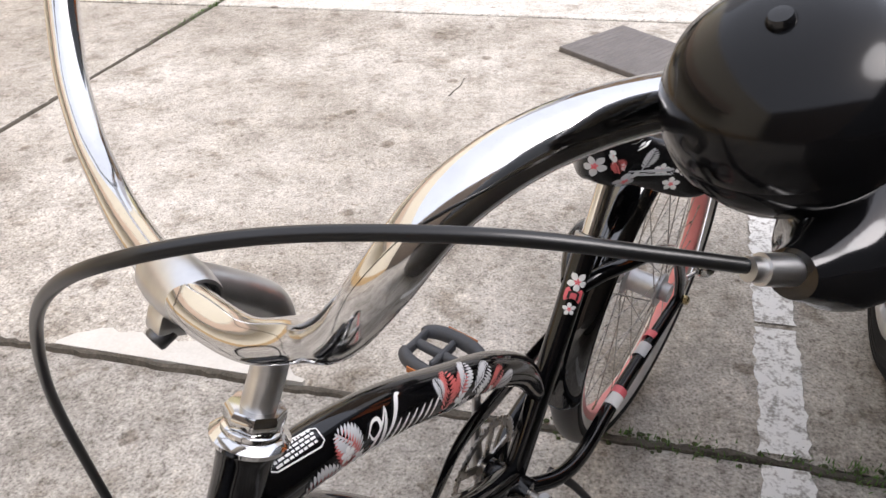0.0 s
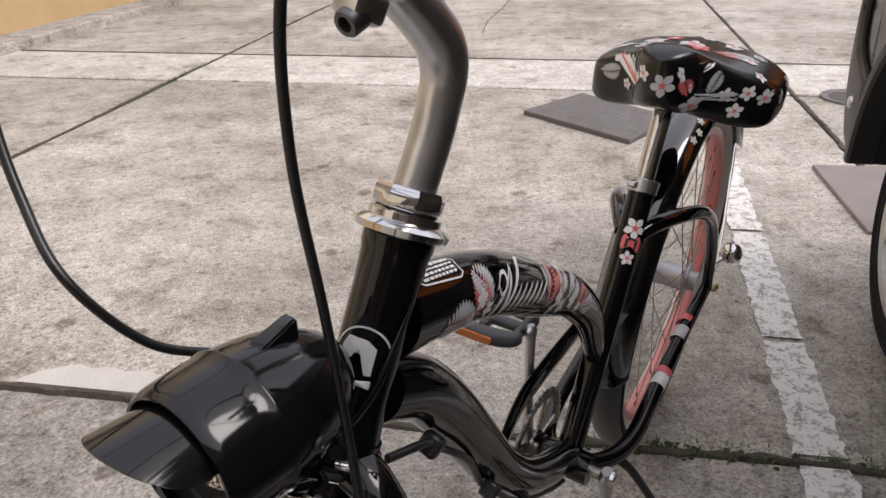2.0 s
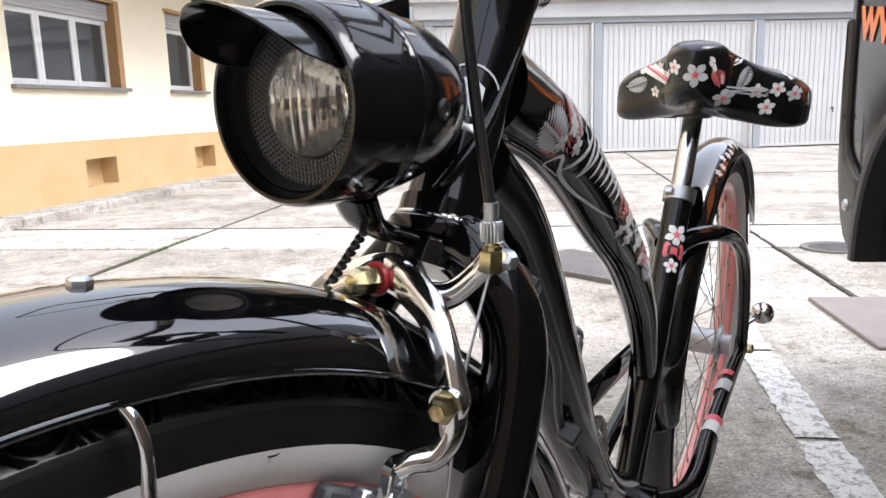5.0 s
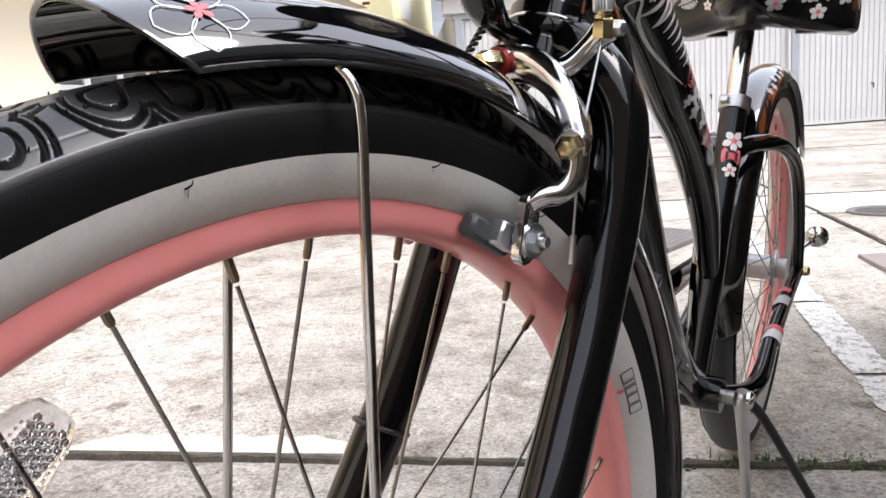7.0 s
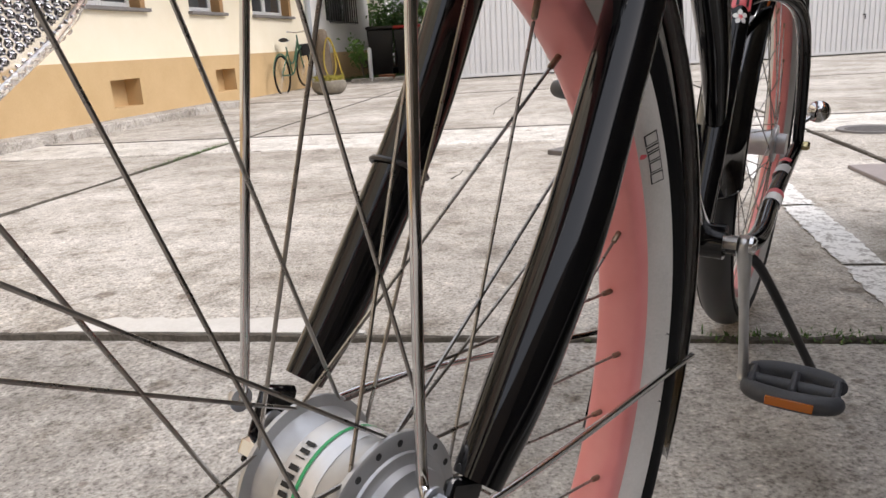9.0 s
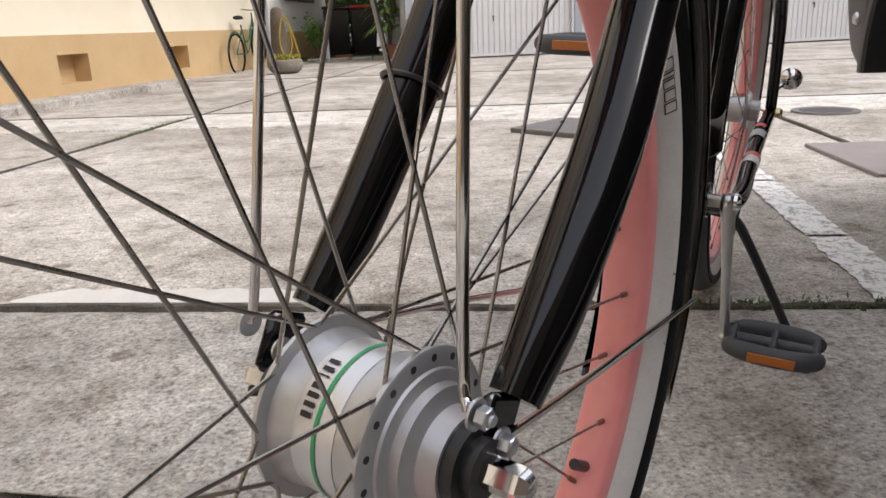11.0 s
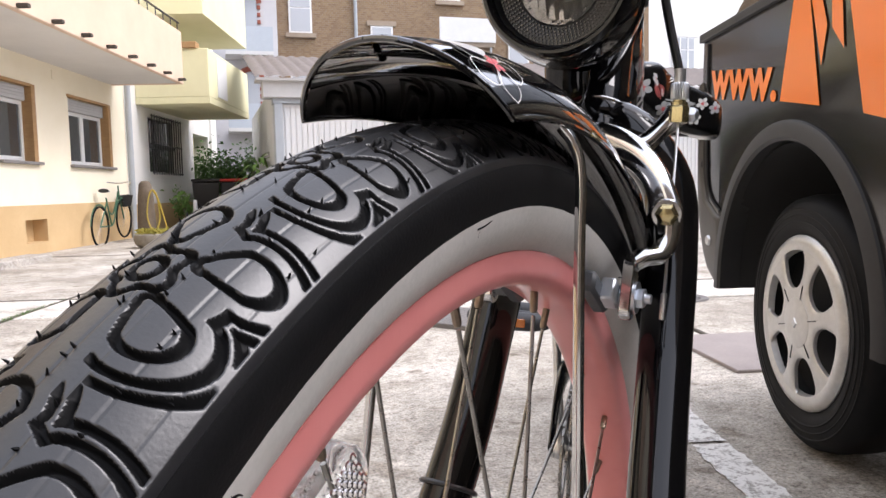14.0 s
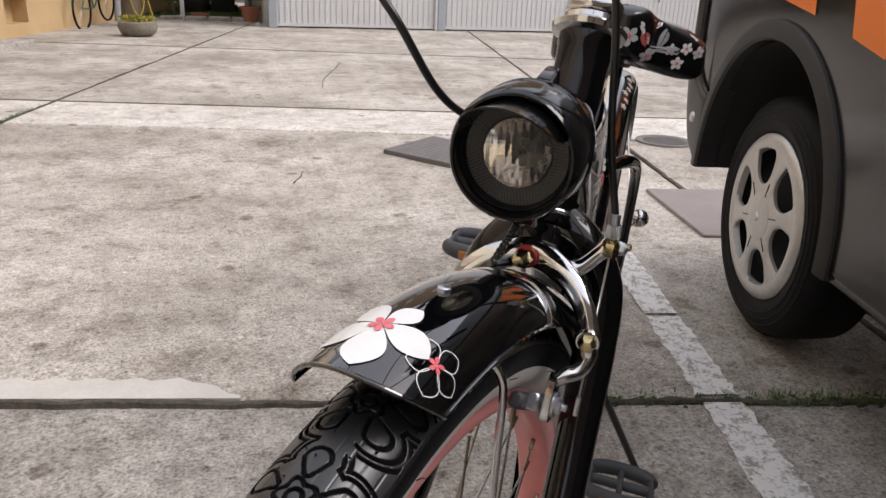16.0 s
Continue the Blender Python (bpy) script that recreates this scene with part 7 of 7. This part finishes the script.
def cast_place(tree, origin, right, up, lift=0.0008):
    """A place() that lays (u, v) on a mesh by a straight throw along right x up."""
    o, r, u_ = Vector(origin), Vector(right).normalized(), Vector(up).normalized()
    d = -r.cross(u_)

    def place(u, v):
        p = o + r * u + u_ * v - d * 0.4
        hit, nor, _, _ = tree.ray_cast(p, d)
        if hit is None:
            hit, nor, _, _ = tree.find_nearest(o + r * u + u_ * v)
        return hit + nor * lift if nor.dot(d) < 0 else hit - nor * lift
    return place


def scatter_flowers(tree, spots, parent, m):
    for (o, r, u), items in spots:
        place, place2 = cast_place(tree, o, r, u), cast_place(tree, o, r, u, 0.0014)
        for kind, cu, cv, size, rot in items:
            bm, bh = bmesh.new(), bmesh.new()
            if kind in ("fern", "coralfern"):
                add_stroke(bm, turned([(0, 0), (size * 0.5, size * 0.06), (size, size * 0.2)], rot, cu, cv), size * 0.05, place)
                for k in range(1, 9):
                    t = k / 9
                    ln = size * 0.36 * math.sin(math.pi * (0.15 + 0.8 * t))
                    for sd in (-1, 1):
                        a = turned(petal(4, ln, ln * 0.28), 55 * sd, size * t, size * 0.2 * t * t)
                        add_patch(bm, turned(a, rot, cu, cv), place)
                part("fern_decal", bm, CORAL_PRINT if kind == "coralfern" else GREY_PRINT, parent, "printed fern leaf", m=m)
                bh.free()
                continue
            for k in range(5):
                add_patch(bm, turned(petal(6, size, size * 0.66), rot + 72 * k, cu, cv), place)
                add_patch(bh, turned(petal(3, size * 0.32, size * 0.2), rot + 36 + 72 * k, cu, cv), place2)
            part("flower_decal", bm, WHITE_PRINT if kind == "white" else PINK_PRINT if kind == "pink" else GREY_PRINT, parent, "printed flower", m=m)
            part("flower_heart", bh, PINK_PRINT if kind != "pink" else WHITE_PRINT, parent, m=m)


scatter_flowers(stree, [
    (((0.020, 0.80, 0.770), (1, 0, 0), (0, -0.25, 1)), [("white", -0.020, 0.012, 0.009, 20), ("grey", 0.006, 0.006, 0.014, 50), ("coralfern", 0.030, -0.012, 0.022, 95), ("fern", 0.046, -0.022, 0.026, 60), ("grey", 0.034, -0.026, 0.011, 10), ("white", 0.050, 0.022, 0.014, 40), ("white", 0.080, 0.004, 0.007, 0), ("white", 0.100, -0.004, 0.007, 33), ("white", 0.066, -0.026, 0.009, 10), ("white", 0.088, -0.026, 0.009, 55), ("fern", 0.098, -0.014, 0.026, 8), ("grey", 0.106, -0.034, 0.009, 20), ("white", 0.078, -0.046, 0.010, 15), ("white", -0.070, 0.002, 0.015, 25), ("coralfern", -0.085, 0.004, 0.024, 150), ("fern", -0.098, -0.030, 0.034, 12), ("white", -0.046, 0.002, 0.007, 60), ("white", -0.052, -0.028, 0.007, 20)]),
    (((0.020, 0.92, 0.80), (1, 0, 0), (0, 1, 0)), [("white", -0.012, -0.070, 0.012, 20), ("pink", 0.012, 0.010, 0.016, 50), ("white", 0.000, 0.022, 0.018, 10), ("fern", 0.036, 0.018, 0.050, 10), ("coralfern", 0.030, 0.010, 0.036, 5), ("white", 0.075, 0.020, 0.010, 5), ("white", -0.050, 0.036, 0.016, 33), ("grey", -0.055, -0.004, 0.012, 33), ("fern", -0.03, 0.018, 0.040, 175), ("white", -0.085, 0.020, 0.013, 0), ("pink", -0.030, 0.055, 0.012, 10), ("white", 0.045, 0.060, 0.013, 10), ("white", 0.095, -0.012, 0.008, 22), ("white", 0.010, 0.070, 0.010, 40), ("grey", 0.080, 0.055, 0.010, 12)]),
    (((0.13, 0.96, 0.755), (0, 1, 0), (0, 0, 1)), [("white", -0.02, 0.0, 0.010, 20), ("grey", 0.02, 0.008, 0.010, 40), ("white", 0.05, -0.004, 0.009, 10)]),
], saddle, BIKE)


# ---- graphics on the frame ----
TOP_S = (0.252, 0.34, 0.415, 0.505, 0.600, 0.690, 0.748)
TOP_Z = (0.758, 0.733, 0.701, 0.650, 0.596, 0.522, 0.440)
TOP_R = (0.0275, 0.0272, 0.0268, 0.0258, 0.0240, 0.0212, 0.0155)


def on_top_tube(s, v, lift=0.0007):
    """The top tube's side: s along the bicycle, v upwards round the tube."""
    z, r = np.interp(s, TOP_S, TOP_Z), np.interp(s, TOP_S, TOP_R)
    zz = np.interp([s - 0.02, s, s + 0.02], TOP_S, TOP_Z)
    z = 0.25 * zz[0] + 0.5 * zz[1] + 0.25 * zz[2] + 0.0010
    slope = (zz[2] - zz[0]) / 0.04
    up = Vector((0, -slope, 1)).normalized()
    a = v / r
    return Vector(K(s, z)) + Vector((1, 0, 0)) * ((r * 0.86 + lift) * math.cos(a)) + up * ((r + lift) * math.sin(a))


def fern_outline(bm, size, rot, cu, cv, place, teeth=11):
    add_stroke(bm, turned([(0, 0), (size * 0.5, size * 0.04), (size, size * 0.14)], rot, cu, cv), size * 0.05, place)
    for k in range(1, teeth):
        t = k / teeth
        ln = size * 0.40 * math.sin(math.pi * (0.12 + 0.82 * t))
        for sd in (-1, 1):
            add_patch(bm, turned(turned(petal(4, ln, ln * 0.24), 58 * sd, size * t, size * 0.14 * t * t), rot, cu, cv), place)


def tube_art(name, material, label, lift, ferns=(), flowers=(), strokes=()):
    bm = bmesh.new()
    place = lambda s, v: on_top_tube(s, v, lift)
    for s, v, size, rot in ferns:
        fern_outline(bm, size, rot, s, v, place)
        part(name, bm, material, top_tube, label, m=BIKE)
        bm = bmesh.new()
    for s, v, size, rot in flowers:
        for k in range(5):
            add_patch(bm, turned(petal(6, size, size * 0.62), rot + 72 * k, s, v), place)
        part(name, bm, material, top_tube, label, m=BIKE)
        bm = bmesh.new()
    for line, wd in strokes:
        pts = [tuple(p) for p in spline(line, 6)]
        n = len(pts)
        half = [wd * (0.25 + 0.75 * math.sin(math.pi * k / (n - 1))) for k in range(n)]
        add_patch_strip(bm, pts, half, place)
    if strokes:
        part(name, bm, material, top_tube, label, m=BIKE)
    else:
        bm.free()


def add_patch_strip(bm, pts, width, place):
    """A line that swells and thins along its way."""
    rows = []
    for k, p in enumerate(pts):
        a, b = pts[max(k - 1, 0)], pts[min(k + 1, len(pts) - 1)]
        dx, dy = b[0] - a[0], b[1] - a[1]
        l = math.hypot(dx, dy) or 1
        nx, ny = -dy / l * width[k] / 2, dx / l * width[k] / 2
        rows.append((bm.verts.new(place(p[0] + nx, p[1] + ny)), bm.verts.new(place(p[0] - nx, p[1] - ny))))
    for a, b in zip(rows, rows[1:]):
        bm.faces.new((a[0], b[0], b[1], a[1]))


tube_art("fern_decal", CORAL_PRINT, "coral printed fern leaf", 0.0006, ferns=[(0.345, -0.020, 0.045, 105), (0.330, -0.024, 0.040, 150), (0.478, -0.012, 0.046, 75), (0.490, -0.004, 0.040, 40), (0.565, -0.010, 0.040, 30)])
tube_art("fern_decal", GREY_PRINT, "silver printed fern leaf", 0.0009, ferns=[(0.352, -0.006, 0.040, 125), (0.335, -0.016, 0.048, 165), (0.505, 0.000, 0.042, 55), (0.530, 0.000, 0.045, 25), (0.470, 0.004, 0.026, 100), (0.590, -0.006, 0.036, 10)])
tube_art("flower_decal", WHITE_PRINT, "white printed blossom", 0.0012, flowers=[(0.334, 0.001, 0.0085, 20), (0.350, -0.008, 0.0075, 50), (0.324, -0.014, 0.007, 0), (0.505, -0.002, 0.010, 30), (0.520, -0.010, 0.009, 60), (0.548, -0.004, 0.008, 10), (0.575, -0.008, 0.007, 44), (0.497, -0.014, 0.007, 5)])
# a swash of plain slanting pen strokes in place of the maker's mark
script = [([(0.372, 0.004), (0.377, 0.013), (0.385, 0.014), (0.388, 0.006), (0.380, 0.001), (0.373, 0.008)], 0.0034),
          ([(0.366, -0.024), (0.380, -0.006), (0.397, 0.020)], 0.0040), ([(0.397, 0.018), (0.393, -0.002), (0.390, -0.018)], 0.0048),
          ([(0.390, -0.018), (0.403, 0.002), (0.414, 0.022), (0.420, 0.024)], 0.0046)]
for k in range(6):
    s0 = 0.406 + k * 0.0115
    script.append(([(s0, -0.013 + 0.0012 * k), (s0 + 0.005, -0.003 + 0.0012 * k), (s0 + 0.010, 0.006 + 0.0008 * k)], 0.0036))
script.append(([(0.372, -0.026), (0.345, -0.026), (0.352, -0.016), (0.372, -0.024), (0.410, -0.025), (0.450, -0.019), (0.480, -0.012)], 0.0032))
script = [([(p[0] * 1.04 - 0.029, p[1] * 1.2) for p in line], wd * 1.1) for line, wd in script]
tube_art("swash_decal", WHITE_PRINT, "white brush-like swash lines", 0.0015, strokes=script)
# warning label: a white outlined plate with rows of unreadable marks
bm = bmesh.new()
lab = [(0.266, 0.0245), (0.309, 0.0215), (0.314, 0.0245), (0.314, 0.037), (0.309, 0.040), (0.266, 0.043), (0.262, 0.040), (0.262, 0.028)]
add_stroke(bm, lab, 0.0014, on_top_tube, True)
for row in range(4):
    v = 0.0275 + row * 0.0038
    x = 0.2665
    lr = random.Random(row)
    while x < 0.309:
        wd = lr.uniform(0.002, 0.006)
        add_stroke(bm, [(x, v), (min(x + wd, 0.310), v)], 0.0022, on_top_tube)
        x += wd + 0.0012
part("warning_label", bm, WHITE_PRINT, top_tube, "white outlined label with tiny print bars", m=BIKE)

# emblem on the seat tube: blossom, pink plate, blossom
SEAT_M = BIKE @ along(K(0.775, 0.44), K(0.868, 0.636))


def on_seat_tube(u, v, lift=0.0007):
    a = u / 0.0172 + radians(118)
    return Vector(((0.0172 + lift) * math.cos(a), (0.0172 + lift) * math.sin(a), v))


def emblem_blossom(v, size, rot):
    bm, bh = bmesh.new(), bmesh.new()
    for k in range(5):
        add_patch(bm, turned(petal(7, size, size * 0.62), rot + 72 * k, 0, v), on_seat_tube)
        add_patch(bh, turned(petal(4, size * 0.34, size * 0.2), rot + 36 + 72 * k, 0, v), lambda p, q: on_seat_tube(p, q, 0.0011))
    part("flower_decal", bm, WHITE_PRINT, frame_part, "white printed blossom", m=SEAT_M)
    part("flower_heart", bh, PINK_PRINT, frame_part, m=SEAT_M)


emblem_blossom(0.152, 0.0150, 60)
emblem_blossom(0.112, 0.0100, 30)
bm = bmesh.new()
add_patch(bm, [(-0.011, 0.122), (0.011, 0.122), (0.013, 0.126), (0.013, 0.138), (0.010, 0.142), (-0.010, 0.142), (-0.013, 0.138), (-0.013, 0.126)], on_seat_tube)
part("emblem_plate", bm, PINK_PRINT, frame_part, "pink printed plate", m=SEAT_M)
bm = bmesh.new()
add_stroke(bm, [(-0.006, 0.126), (-0.006, 0.136), (0.000, 0.138), (0.006, 0.136), (0.006, 0.126)], 0.0034, lambda p, q: on_seat_tube(p, q, 0.0012))
part("emblem_arch", bm, BLACK_PRINT, frame_part, "black printed arch", m=SEAT_M)


# print on the front whitewall: outlined bars with a red dot, and raised white bars
def on_wall(u, v, lift=0.0006):
    r = 0.2835 + v
    x = float(np.interp(r, (0.2752, 0.2800, 0.2865, 0.2932), (0.0158, 0.0202, 0.0238, 0.0256)))
    return polar(r, 66 + math.degrees(u / 0.2835), x + lift)


bm = bmesh.new()
for k, (wd, ht_) in enumerate(((0.0075, 0.0080), (0.0032, 0.0080), (0.0052, 0.0075), (0.0068, 0.0075), (0.0068, 0.0080))):
    u0 = -0.018 + (0, 0.0092, 0.0140, 0.0208, 0.0292)[k]
    add_stroke(bm, [(u0, -ht_ / 2), (u0 + wd, -ht_ / 2), (u0 + wd, ht_ / 2), (u0, ht_ / 2)], 0.0011, on_wall, True)
part("wall_print", bm, BLACK_PRINT, front, "small black outlined print", m=WHEEL)
bm = bmesh.new()
add_patch(bm, turned(petal(6, 0.004, 0.004), 20, -0.006, -0.007), on_wall)
part("wall_dot", bm, PINK_PRINT, front, "small red printed dot", m=WHEEL)
bm = bmesh.new()
for k in range(9):
    u0 = 0.085 + 0.0085 * k
    add_stroke(bm, [(u0, -0.004), (u0 + 0.0035, 0.004)], 0.0016, lambda p, q: on_wall(p, q, 0.0007))
    add_stroke(bm, [(u0 + 0.0045, 0.004), (u0 + 0.0045, -0.004)], 0.0014, lambda p, q: on_wall(p, q, 0.0007))
part("wall_relief", bm, WHITEWALL, front, "raised white moulded bars", m=WHEEL)["kind"] = "stuff"
# fine cracks of dirt across the whitewall
bm = bmesh.new()
for dg, v0, v1 in ((-34, 0.004, 0.008), (-9, 0.003, 0.008), (14, 0.004, 0.008), (31, 0.004, 0.0075), (93, 0.003, 0.008), (103, 0.004, 0.008)):
    u0 = (radians(dg) - radians(66)) * 0.2835
    add_tube(bm, [tuple(on_wall(u0, v1 - 0.001, 0.0)), tuple(on_wall(u0 + 0.0015, v1, 0.0018)), tuple(on_wall(u0 + 0.0008, v1 + 0.002, 0.0042))], [0.00035, 0.0003, 0.00015], seg=5, per=3)
    add_stroke(bm, [(u0 + 0.0006, v0 + 0.001), (u0 + 0.0012, v1)], 0.00025, on_wall)
part("mould_hair", bm, RUBBER, front, "dark rubber hairs on the sidewall", m=WHEEL)["kind"] = "stuff"
for sx in (-1, 1):
    part("saddle_rail", tube([K(0.83, 0.756, sx * 0.012), K(0.88, 0.744, sx * 0.020), K(0.95, 0.738, sx * 0.028), K(1.00, 0.748, sx * 0.06)], 0.0038, seg=10, per=5), PLASTIC, saddle, "black steel rail", m=BIKE)
bm = bmesh.new()
add_box(bm, -0.026, 0.026, -0.022, 0.022, -0.016, 0.018, bevel=0.005, m=Matrix.Translation(K(0.905, 0.742)))
part("saddle_clamp", bm, PLASTIC, saddle, "black seat clamp block", m=BIKE)
for sx in (-1, 1):
    bm = bmesh.new()
    add_rod(bm, K(0.97, 0.752, sx * 0.062 + 0.012), K(0.97, 0.722, sx * 0.062 + 0.012), 0.018, 16)
    part("saddle_bumper", bm, PLASTIC, saddle, "round black rubber bumper", m=BIKE)

# rear mudguard
rear_fender = fender("rear_mudguard", 0.3505, -95, 60, rear_c, BIKE, 2, "glossy black rear mudguard with small flowers")
bm = bmesh.new()
for k in range(15):
    for q in range(5):
        add_patch(bm, turned(petal(4, 0.008, 0.005), 72 * q + k * 31, (-0.16 + 0.022 * k), 0.030 + 0.004 * math.sin(k * 2.2)), lambda u, v: fender_point(0.3512, math.degrees(u / 0.3505), v, rear_c))
part("flower_decal", bm, WHITE_PRINT, rear_fender, "row of small white printed flowers", m=BIKE)
for sx in (-1, 1):
    part("mudguard_stay", tube([K(1.20, 0.34, sx * 0.072), K(1.24, 0.391, sx * 0.072), K(1.42, 0.53, sx * 0.036)], 0.0022, seg=8, per=3), CHROME, rear_fender, "steel rod stay", m=BIKE)
    bm = bmesh.new()
    add_lathe(bm, [(0.019 * math.sin(a), -0.019 * math.cos(a)) for a in np.linspace(0, math.pi, 15)], 28, Matrix.Translation((sx * 0.092, 1.236, 0.391)))
    add_rod(bm, (sx * 0.070, 1.215, 0.372), (sx * 0.088, 1.233, 0.388), 0.004)
    part("chrome_ball", bm, CHROME, rear_fender, "polished chrome ball", m=BIKE)

# cranks, pedals, chain guard
crankset = part("crankset", add_rod(bmesh.new(), K(0.692, 0.290, -0.066), K(0.692, 0.290, 0.060), 0.008, 16), STEEL, bicycle, "aluminium cranks with black pedals", m=BIKE)
for sx, dz in ((1, -1), (-1, 1)):
    a, b = Vector(K(0.692, 0.290, sx * 0.058)), Vector(K(0.692 + 0.012, 0.290 + dz * 0.172, sx * 0.074))
    bm = bmesh.new()
    add_tube(bm, [a + Vector((0, 0, -dz * 0.010)), a, a.lerp(b, 0.12), a.lerp(b, 0.5), a.lerp(b, 0.92), b, b + (b - a).normalized() * 0.009], [0.010, 0.0145, 0.0120, 0.0085, 0.0090, 0.0115, 0.006], seg=16, per=5, flat=0.7, flat_axis=(1, 0, 0))
    arm = part("crank_arm", bm, ALU, crankset, "satin aluminium crank arm", m=BIKE)
    part("crank_cap", lathe([(0.0, 0.006), (0.008, 0.005), (0.0115, 0.002), (0.0120, -0.002)], seg=20, m=along(a + Vector((sx * 0.008, 0, 0)), a + Vector((sx * 0.03, 0, 0)))), CHROME, crankset, "chrome crank cap", m=BIKE)
    pc = b + Vector((sx * 0.058, 0, 0))
    pd = part("pedal", add_rod(bmesh.new(), b, pc + Vector((sx * 0.045, 0, 0)), 0.008, 12), PEDAL, crankset, "dark grey plastic pedal", m=BIKE)
    for dy in (-0.030, 0.030):
        bm = bmesh.new()
        ring = [(-0.050, 0.022), (-0.046, 0.030), (-0.030, 0.0375), (0.0, 0.041), (0.030, 0.0375), (0.046, 0.030), (0.050, 0.022)]
        add_tube(bm, [(pc.x + x, pc.y + math.copysign(y, dy), pc.z) for x, y in ring], [0.0085, 0.0095, 0.0105, 0.0105, 0.0105, 0.0095, 0.0085], seg=14, per=5, flat=1.15)
        part("pedal_rail", bm, PEDAL, pd, "moulded pedal rail", m=BIKE)
    for dx in (-0.047, 0.0, 0.047):
        part("pedal_bar", box(dx - 0.0045, dx + 0.0045, -0.030, 0.030, -0.0095, 0.0095, bevel=0.003, m=Matrix.Translation(pc)), PEDAL, pd, m=BIKE)
    for dy in (-0.0512, 0.0512):
        bm = bmesh.new()
        add_box(bm, -0.026, 0.026, dy - 0.0015, dy + 0.0015, -0.0055, 0.0055, bevel=0.0006, m=Matrix.Translation(pc))
        part("pedal_reflector", bm, AMBER, pd, "amber pedal reflector", m=BIKE)
# chainring
bm = bmesh.new()
cm = axis_x(K(0.692, 0.290, -0.046))
add_lathe(bm, [(0.070, -0.0015), (0.082, -0.0015), (0.082, 0.0015), (0.070, 0.0015)], 48, cm, closed=True)
for k in range(44):
    add_box(bm, 0.081, 0.0865, -0.0022, 0.0022, -0.0013, 0.0013, m=cm @ pose(0, 0, 0, 0, 0, k * 360 / 44))
for k in range(5):
    add_box(bm, 0.015, 0.073, -0.007, 0.007, -0.0015, 0.0015, m=cm @ pose(0, 0, 0, 0, 0, k * 72 + 20))
add_lathe(bm, [(0.008, -0.002), (0.024, -0.002), (0.024, 0.002), (0.008, 0.002)], 24, cm, closed=True)
part("chainring", bm, STEEL, crankset, "steel chainring with teeth", m=BIKE)
bm = bmesh.new()
gp = [K(0.58, 0.330, -0.058), K(0.64, 0.385, -0.058), K(0.72, 0.392, -0.058), K(0.90, 0.383, -0.058), K(1.06, 0.372, -0.058), K(1.20, 0.355, -0.058)]
add_tube(bm, gp, [0.012, 0.019, 0.021, 0.020, 0.018, 0.012], seg=14, per=7, flat=0.28, flat_axis=(1, 0, 0))
part("chain_guard", bm, PAINT, bicycle, "black chain guard", m=BIKE)
# kickstand
part("kickstand", tube([K(0.765, 0.262, 0.030), K(0.775, 0.250, 0.060), K(0.800, 0.20, 0.090), K(0.885, 0.004, 0.185), K(0.890, -0.004, 0.192)], [0.0075, 0.0070, 0.0062, 0.0062, 0.0070], seg=14, per=5), PLASTIC, bicycle, "black side kickstand", m=BIKE)
# loose wire under the down tube
part("frame_wire", tube([K(0.235, 0.665, 0.012), K(0.270, 0.655, 0.020), K(0.30, 0.625, 0.012), K(0.345, 0.578, 0.018), K(0.395, 0.505, 0.010), K(0.455, 0.437, 0.016), K(0.52, 0.375, 0.008), K(0.60, 0.322, 0.012), K(0.66, 0.285, 0.010)], 0.0032, seg=10, per=6), PLASTIC, bicycle, "black wire clipped under the frame", m=BIKE)
for s, z in ((0.285, 0.641), (0.40, 0.498), (0.50, 0.392)):
    bm = bmesh.new()
    add_box(bm, -0.006, 0.010, -0.008, 0.008, -0.008, 0.008, bevel=0.002, m=Matrix.Translation(K(s, z, 0.014)) @ pose(0, 0, 0, 50, 20, 0))
    part("wire_clip", bm, PLASTIC, bicycle, "black wire clip", m=BIKE)
